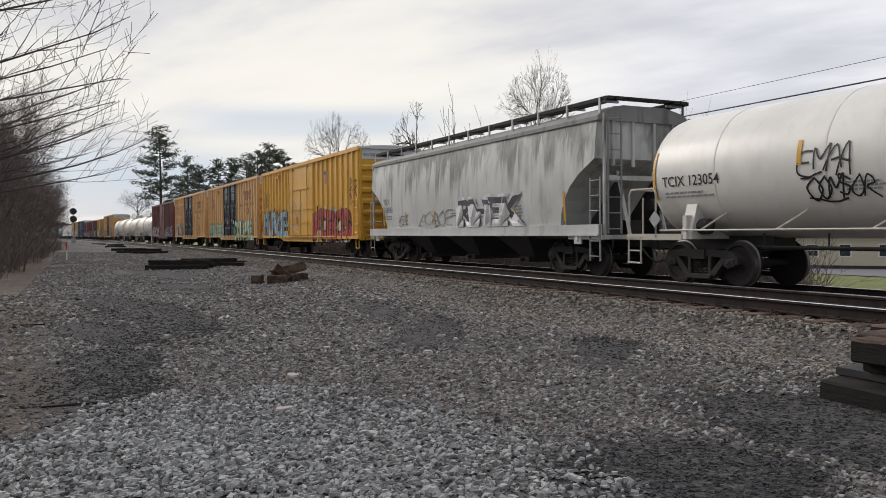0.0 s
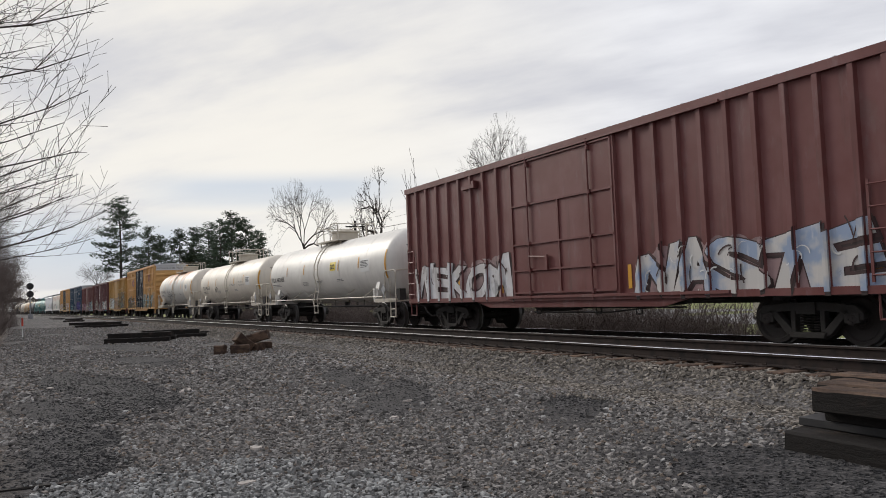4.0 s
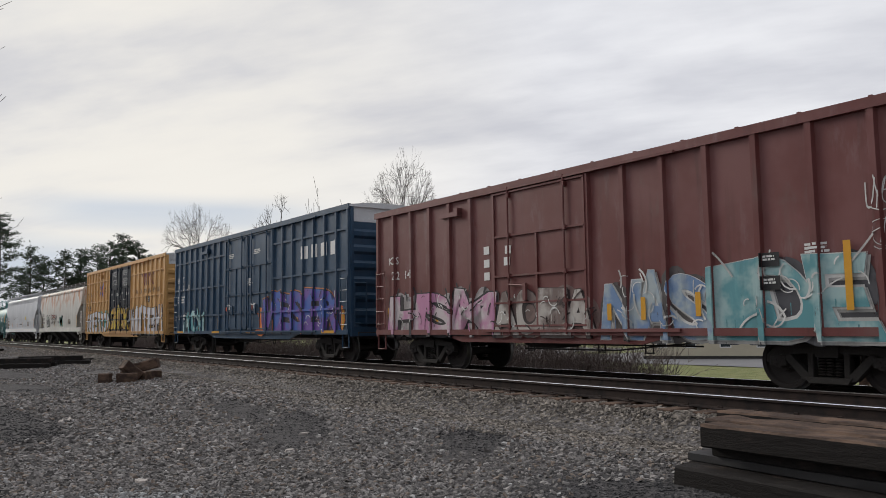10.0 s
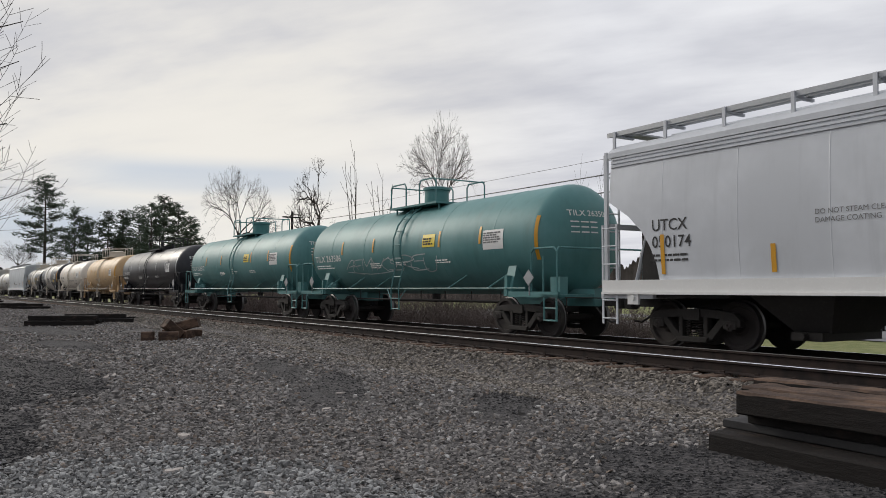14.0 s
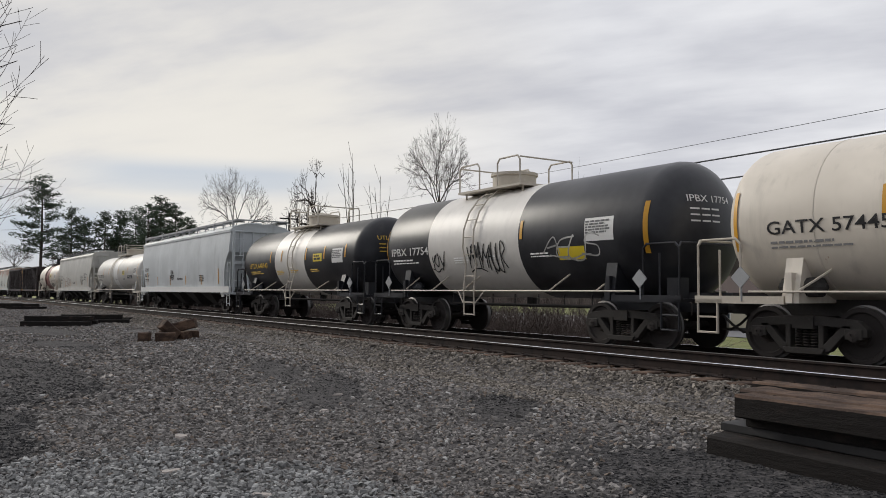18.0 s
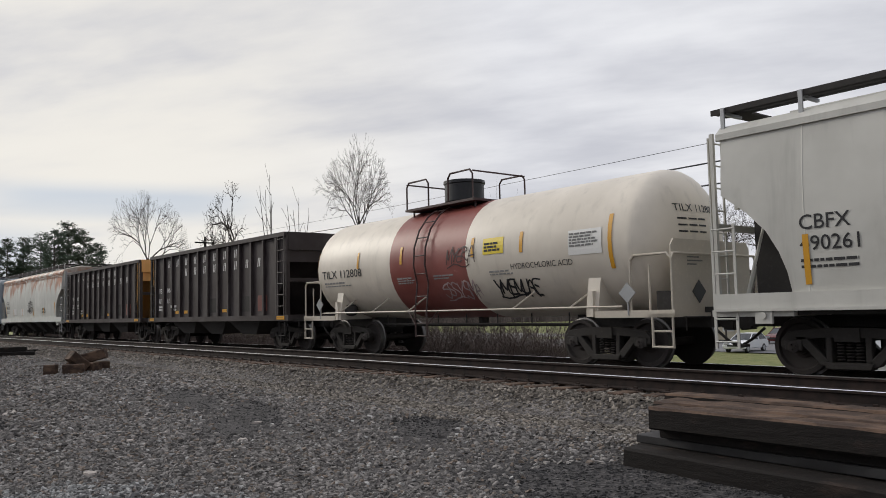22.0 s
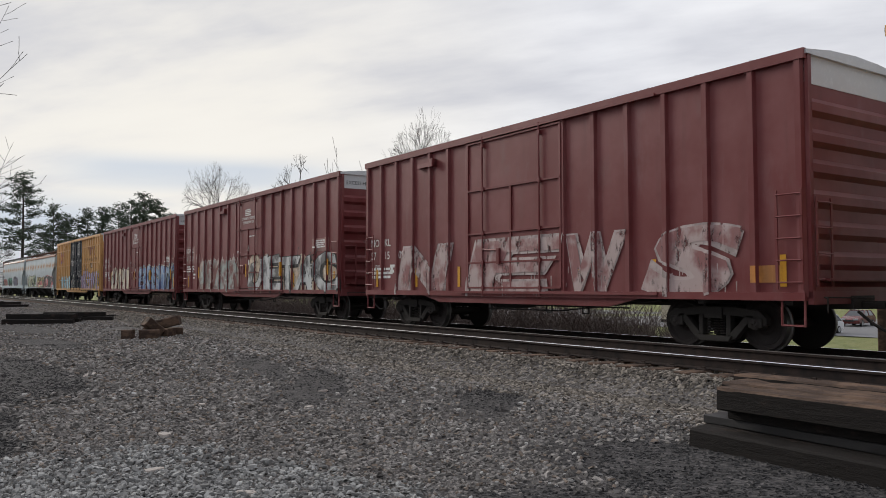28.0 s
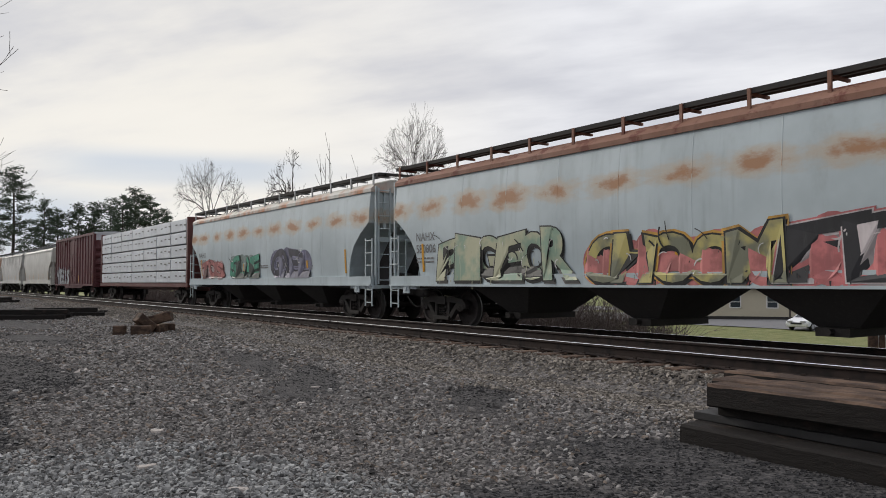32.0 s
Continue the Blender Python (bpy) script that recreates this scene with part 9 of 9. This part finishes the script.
def far_woods(name, label, az0, az1, dist, el):
    bm = bmesh.new()
    lo, hi, back = [], [], []
    n = int((az1 - az0) * 9)
    rng = random.Random(int(dist))
    for i in range(n + 1):
        az = az0 + (az1 - az0) * i / n
        x, y = polar(az, dist)
        h = dist * math.tan(radians(el)) * (0.78 + 0.5 * noise.noise((az * 0.45, 2, 0)) + rng.uniform(-0.10, 0.10)) + 2
        lo.append(bm.verts.new((x, y, -3)))
        hi.append(bm.verts.new((x, y, h)))
        x2, y2 = polar(az, dist + 30)
        back.append(bm.verts.new((x2, y2, h * 0.9)))
    for j in range(n):
        bm.faces.new((lo[j], lo[j + 1], hi[j + 1], hi[j]))
        bm.faces.new((hi[j], hi[j + 1], back[j + 1], back[j]))
    tagged(new(name, done(name, bm, M_WOODS)), label, "woods", kind="stuff")


far_woods("far_woods", "bare brown woods along the horizon", -40, 24, 620, 1.0)
far_woods("side_woods", "bare brown woods beyond the houses", 20, 90, 240, 2.9)
far_woods("west_woods", "bare brown woods behind the yard", -100, -20, 160, 4.0)

# ---- beyond the embankment: lawn, road, house, parked car ----
M_ROAD = plain("worn_asphalt", (0.16, 0.16, 0.165), 0.9, 0.0, 0.3, 0.6)
bm = bmesh.new()
for y in range(-40, 120, 10):
    vs = [bm.verts.new((x, yy, max(ground_z(x, yy), -2.5) + 0.06)) for x, yy in ((57, y), (88, y), (88, y + 10), (57, y + 10))]
    bm.faces.new(vs)
tagged(new("road", done("road", bm, M_ROAD)), "grey asphalt road beyond the lawn", "road", kind="structure")


def house():
    h = thing("house", "cream clapboard house with a low gable roof", "house")
    M_SIDING = plain("cream_siding", (0.55, 0.50, 0.38), 0.7, 0.0, 0.2, 1.0)
    M_ROOFS = plain("brown_shingle", (0.10, 0.075, 0.065), 0.9)
    M_PANE = plain("dark_window_glass", (0.03, 0.04, 0.05), 0.1, 0.0, 0.1)
    bm = bmesh.new()
    box(bm, -7, 7, 0, 8, 0, 2.9)
    part("wall", bm, M_SIDING, h)
    bm = bmesh.new()
    for n in range(18):
        box(bm, -7.0, 7.0, -0.02, 0.0, n * 0.16 + 0.02, n * 0.16 + 0.15)
    tagged(part("clapboard", bm, M_SIDING, h), kind="stuff")
    bm = bmesh.new()
    slab(bm, [(-0.5, 2.9), (4, 5.2), (8.5, 2.9), (8.5, 2.75), (4, 5.0), (-0.5, 2.75)], -7.4, 7.4)
    part("roof", bm, M_ROOFS, h)
    bm = bmesh.new()
    slab(bm, [(-0.03, -0.6), (8.03, -0.6), (8.03, 0.05), (-0.03, 0.05)], -7.03, 7.03)
    part("foundation", bm, M_UNDER, h)
    for x in (-5.2, -2.4, 0.9, 4.3, 6.1):
        w = bmesh.new()
        for a, b, c, d in ((-0.55, 0.55, 2.0, 2.1), (-0.55, 0.55, 0.85, 0.95), (-0.55, -0.45, 0.85, 2.1), (0.45, 0.55, 0.85, 2.1), (-0.5, 0.5, 1.45, 1.51)):
            box(w, x + a, x + b, -0.07, -0.02, c, d)
        win = part("window", w, M_WHITE, h)
        g = bmesh.new()
        box(g, x - 0.45, x + 0.45, -0.045, -0.03, 0.95, 2.0)
        part("pane", g, M_PANE, win)
    x, y = polar(54.0, 84)
    h.matrix_basis = pose(x, y, -2.05, 0, 0, -54)


house()


def shed(x, y, z, rz, w, d, h, label, material):
    s = thing("shed", label, "shed")
    bm = bmesh.new()
    box(bm, -w / 2, w / 2, 0, d, -0.4, h)
    part("wall", bm, material, s)
    bm = bmesh.new()
    slab(bm, [(-0.15, h), (d / 2, h + 0.5), (d + 0.15, h), (d + 0.15, h - 0.08), (d / 2, h + 0.42), (-0.15, h - 0.08)], -w / 2 - 0.1, w / 2 + 0.1)
    part("roof", bm, M_GREYBAR, s)
    bm = bmesh.new()
    for i in range(int(w / 0.3)):
        box(bm, -w / 2 + i * 0.3, -w / 2 + i * 0.3 + 0.02, -0.012, 0.0, -0.3, h)
    tagged(part("batten", bm, material, s), kind="stuff")
    s.matrix_basis = pose(x, y, z, 0, 0, rz)


x, y = polar(66.2, 30)
shed(x, y, -1.75, -62, 3.4, 2.2, 1.35, "low white metal shed near the embankment", M_WHITE)

wp = thing("wooden_post", "thick weathered timber post beside the lawn", "post")
bm = bmesh.new()
box(bm, -0.22, 0.04, -0.12, 0.12, -0.5, 2.3)
box(bm, 0.05, 0.20, -0.10, 0.12, -0.5, 1.75)
bmesh.ops.bevel(bm, geom=bm.edges[:], offset=0.02, segments=1, affect="EDGES")
part("timber", bm, M_TIETOP, wp)
x, y = polar(63.0, 24.5)
wp.matrix_basis = pose(x, y, ground_z(x, y), 0, 0, -63)


def hatchback(label, M_CAR, az, dist, turn):
    car = thing("parked_car", label, "car")
    M_GLASS = plain("tinted_glass", (0.02, 0.025, 0.03), 0.06, 0.0, 0.05)
    M_TYRE = plain("tyre_rubber", (0.02, 0.02, 0.02), 0.9)
    bm = bmesh.new()
    body = [(-2.15, 0.30), (2.10, 0.30), (2.18, 0.55), (2.12, 0.92), (1.55, 0.98), (-0.85, 0.98), (-1.95, 0.80), (-2.2, 0.62)]
    slab(bm, body, -0.86, 0.86)
    bmesh.ops.bevel(bm, geom=bm.edges[:], offset=0.07, segments=3, affect="EDGES")
    part("body", bm, M_CAR, car, "", True, 50)
    bm = bmesh.new()
    a = [bm.verts.new((s * 0.80, y, 0.95)) for s in (-1, 1) for y in (-0.95, 1.95)]
    b = [bm.verts.new((s * 0.62, y, 1.44)) for s in (-1, 1) for y in (-0.10, 1.45)]
    for f in ((a[0], a[1], b[1], b[0]), (a[2], a[3], b[3], b[2]), (a[0], a[2], b[2], b[0]), (a[1], a[3], b[3], b[1]), (b[0], b[1], b[3], b[2])):
        bm.faces.new(f)
    part("glasshouse", bm, M_GLASS, car)
    bm = bmesh.new()
    box(bm, -0.63, 0.63, -0.12, 1.50, 1.42, 1.47)
    for s in (-1, 1):
        for ya, yb in ((-0.95, -0.10), (1.95, 1.45), (0.55, 0.6)):
            rod(bm, (s * 0.81, ya, 0.95), (s * 0.63, yb, 1.44), 0.04, 6)
    bmesh.ops.recalc_face_normals(bm, faces=bm.faces)
    part("roof", bm, M_CAR, car)
    for s in (-1, 1):
        for y in (-1.35, 1.30):
            w = bmesh.new()
            lathe(w, [(s * 0.68, 0.25), (s * 0.70, 0.31), (s * 0.86, 0.31), (s * 0.88, 0.25)], "x", 20, 0, (0, y, 0.31))
            tyre = part("wheel", w, M_TYRE, car)
            r = bmesh.new()
            lathe(r, [(s * 0.87, 0.20), (s * 0.89, 0.19), (s * 0.885, 0.05)], "x", 12, 0, (0, y, 0.31))
            part("rim", r, M_GREYBAR, tyre)
        l = bmesh.new()
        box(l, s * 0.52 - 0.2, s * 0.52 + 0.2, -2.19, -1.98, 0.62, 0.76)
        part("headlight", l, M_GREYBAR, car)
    l = bmesh.new()
    box(l, -0.42, 0.42, -2.22, -2.15, 0.50, 0.62)
    part("grille", l, M_BLACK, car)
    x, y = polar(az, dist)
    car.matrix_basis = pose(x, y, -2.31, 0, 0, turn)


hatchback("white compact hatchback parked beside the road", plain("white_car_paint", (0.70, 0.71, 0.73), 0.25, 0.0, 0.05), 59.2, 68, -86)
hatchback("dark red hatchback parked beyond the lawn", plain("dark_red_car_paint", (0.12, 0.030, 0.028), 0.25, 0.0, 0.05), 61.4, 82, -80)


def wire(name, label, X, z, r, sag):
    bm = bmesh.new()
    pts = [(X, y, z - sag * (1 - ((y - 25) / 50) ** 2)) for y in range(-25, 76, 5)]
    chain(bm, pts, r, 5)
    tagged(new(name, done(name, bm, M_BLACK)), label, "cable")


wire("overhead_cable", "thick black overhead cable", 30.0, 8.0, 0.035, 0.5)
wire("overhead_cable", "thick black overhead cable", 30.0, 7.05, 0.035, 0.5)
wire("overhead_wire", "thin dark overhead wire beyond the train", 30.0, 8.7, 0.012, 0.35)
for y in (-25, 75):
    p = thing("utility_pole", "brown wooden utility pole with a crossarm", "utility pole")
    bm = bmesh.new()
    rod(bm, (0, 0, -1.8), (0, 0, 9.2), 0.15, 10, 0, 0.11)
    part("pole", bm, M_TIE, p)
    bm = bmesh.new()
    box(bm, -1.0, 1.0, -0.06, 0.06, 8.55, 8.68)
    part("crossarm", bm, M_TIE, p)
    p.matrix_basis = pose(30.14, y, 0)

# ---- loose stone ----


def stones(name, label, pts, sizes, seed, material):
    """Flat angular chips: four uneven corners below, four above."""
    rs = np.random.RandomState(seed)
    v = np.array([(1, 1, -1), (-1, 1, -1), (-1, -1, -1), (1, -1, -1), (0.7, 0.7, 1), (-0.7, 0.7, 1), (-0.7, -0.7, 1), (0.7, -0.7, 1)], float)
    t = np.array([(4, 5, 6, 7), (0, 1, 5, 4), (1, 2, 6, 5), (2, 3, 7, 6), (3, 0, 4, 7)])
    n = len(pts)
    co = v[None] + rs.uniform(-0.42, 0.42, (n, 8, 3))
    sc = np.stack([rs.uniform(0.7, 1.5, n), rs.uniform(0.55, 1.0, n), rs.uniform(0.28, 0.62, n)], 1) * sizes[:, None]
    co = co * sc[:, None]
    a, b, c = rs.uniform(0, 6.283, n), rs.normal(0, 0.24, n), rs.normal(0, 0.24, n)
    x = co[:, :, 0] * np.cos(a)[:, None] - co[:, :, 1] * np.sin(a)[:, None]
    y = co[:, :, 0] * np.sin(a)[:, None] + co[:, :, 1] * np.cos(a)[:, None]
    z = co[:, :, 2] + x * b[:, None] + y * c[:, None]
    P = np.asarray(pts)
    verts = np.stack([x + P[:, 0:1], y + P[:, 1:2], z + P[:, 2:3]], 2)
    faces = t[None] + (np.arange(n) * 8)[:, None, None]
    tagged(new(name, quads(name, verts.reshape(-1, 3), faces.reshape(-1, 4), [material])), label, "gravel", kind="stuff")


def cinder(x, y):
    """How far a place lies in one of the bare dark cinder patches."""
    best = 0.0
    for cx, cy, rx, ry, turn in CINDERS:
        c, s = math.cos(radians(turn)), math.sin(radians(turn))
        u, v = (x - cx) * c + (y - cy) * s, (y - cy) * c - (x - cx) * s
        best = max(best, 1.35 - math.hypot(u / rx, v / ry))
    return best


def scatter():
    rs = np.random.RandomState(12)
    pts, sz, blue, bz, grit, gz = [], [], [], [], [], []
    n = 135000
    D = 3.4 + 18 * rs.random(n) ** 1.25
    A = np.radians(rs.uniform(-6, 70, n))
    for d, a, q, s in zip(D, A, rs.random(n), rs.random(n)):
        x, y = d * math.sin(a), d * math.cos(a)
        if x > 6.9 or x < -1.0 - y * 0.02 or (x < 0.05 - y * 0.02 + 0.6 * noise.noise((0, y * 0.5, 4)) and q > 0.22):
            continue
        k = noise.noise((x * 0.33, y * 0.33, 5)) + 0.45 * noise.noise((x * 1.1, y * 1.1, 8))
        heap = math.hypot((x - 1.0) / 1.75, (y - 4.4) / 2.7) + 0.25 * noise.noise((x * 1.4, y * 1.4, 2))
        if heap < 0.55 + 0.5 * s:
            continue
        if q > 0.85 + 0.55 * k - 0.35 * max(0.0, cinder(x, y)):
            continue
        if cinder(x, y) + 0.3 * k > 0.22 + 0.45 * s:
            grit.append((x, y, ground_z(x, y)))
            gz.append(0.008 + 0.010 * s)
            continue
        size = (0.0095 + 0.0115 * s * s) * (1.0 + 0.09 * max(0.0, d - 5.0))
        pts.append((x, y, ground_z(x, y) + size * 0.3))
        sz.append(size)
    for _ in range(26000):
        x, y = rs.uniform(-1.2, 3.2), rs.uniform(2.6, 7.4)
        heap = math.hypot((x - 1.0) / 1.75, (y - 4.4) / 2.7) + 0.25 * noise.noise((x * 1.4, y * 1.4, 2))
        if heap + 0.75 * rs.random() ** 1.5 > 1.12:
            continue
        size = 0.011 + 0.015 * rs.random() ** 1.5
        blue.append((x, y, ground_z(x, y) + rs.uniform(0.0, 0.02)))
        bz.append(size)
    for _ in range(34000):
        y = 18.5 + 52 * rs.random() ** 1.5
        x = rs.uniform(-1.2, 6.9) + 0.012 * y
        if cinder(x, y) > 0.75 or noise.noise((x * 0.3, y * 0.2, 6)) < -0.42:
            continue
        size = rs.uniform(0.018, 0.036) * (1 + 0.008 * (y - 18))
        pts.append((x, y, ground_z(x, y) + size * 0.3))
        sz.append(size)
    stones("gravel", "loose brown-grey gravel over the yard", pts, np.array(sz), 3, M_STONE)
    stones("cinder_grit", "dark cinder grit in bare patches of the yard", grit, np.array(gz), 6, M_GRIT)
    stones("crushed_stone", "spread of fresh blue-grey crushed stone", blue, np.array(bz), 5, M_STONEB)
    pts, sz = [], []
    for _ in range(42000):
        y = 1.5 + 56 * rs.random() ** 1.9
        s = rs.uniform(6.3, 8.75)
        if rs.random() < (6.95 - s) * 1.2:
            continue
        x = s + bend(y)
        size = rs.uniform(0.014, 0.030) * (1 + 0.012 * y)
        pts.append((x, y, ground_z(x, y) + size * 0.2))
        sz.append(size)
    for _ in range(9000):
        y = 1.5 + 40 * rs.random() ** 1.5
        s = rs.choice([rs.uniform(10.6, 12.9), rs.uniform(8.9, 10.5)])
        size = rs.uniform(0.018, 0.036)
        x = s + bend(y)
        pts.append((x, y, ground_z(x, y) + size * 0.3))
        sz.append(size)
    stones("ballast", "brown-grey ballast stone on the track shoulder", pts, np.array(sz), 4, M_BALLAST)


scatter()


def on_line(u):
    """Pose of a wagon whose front is u metres along the far track."""
    x = FAR_X + bend(u)
    return pose(x, u, FAR_Z, 0, 0, math.degrees(math.atan(max(u + 8, 0.0) / BEND)))


def motions():
    times = [float(t) for t in range(0, 33, 2)]
    for car, front in TRAIN:
        walk(car, [(t, on_line(front - run_out(t))) for t in times])
    firsts = {}
    for ws in WHEELSETS:
        key = ws.location.y > 0
        if key not in firsts:
            at = ws.location.copy()
            rows = []
            for n in range(32 * FPS + 1):
                t = n / FPS
                rows.append((t, Matrix.Translation(at) @ Matrix.Rotation((run_out(t) / WHEEL_R) % (2 * math.pi), 4, "X")))
            walk(ws, rows)
            firsts[key] = ws
        else:
            ws.rotation_mode = "QUATERNION"
            keys = ws.animation_data_create()
            keys.action = firsts[key].animation_data.action
            keys.action_slot = firsts[key].animation_data.action_slot


motions()
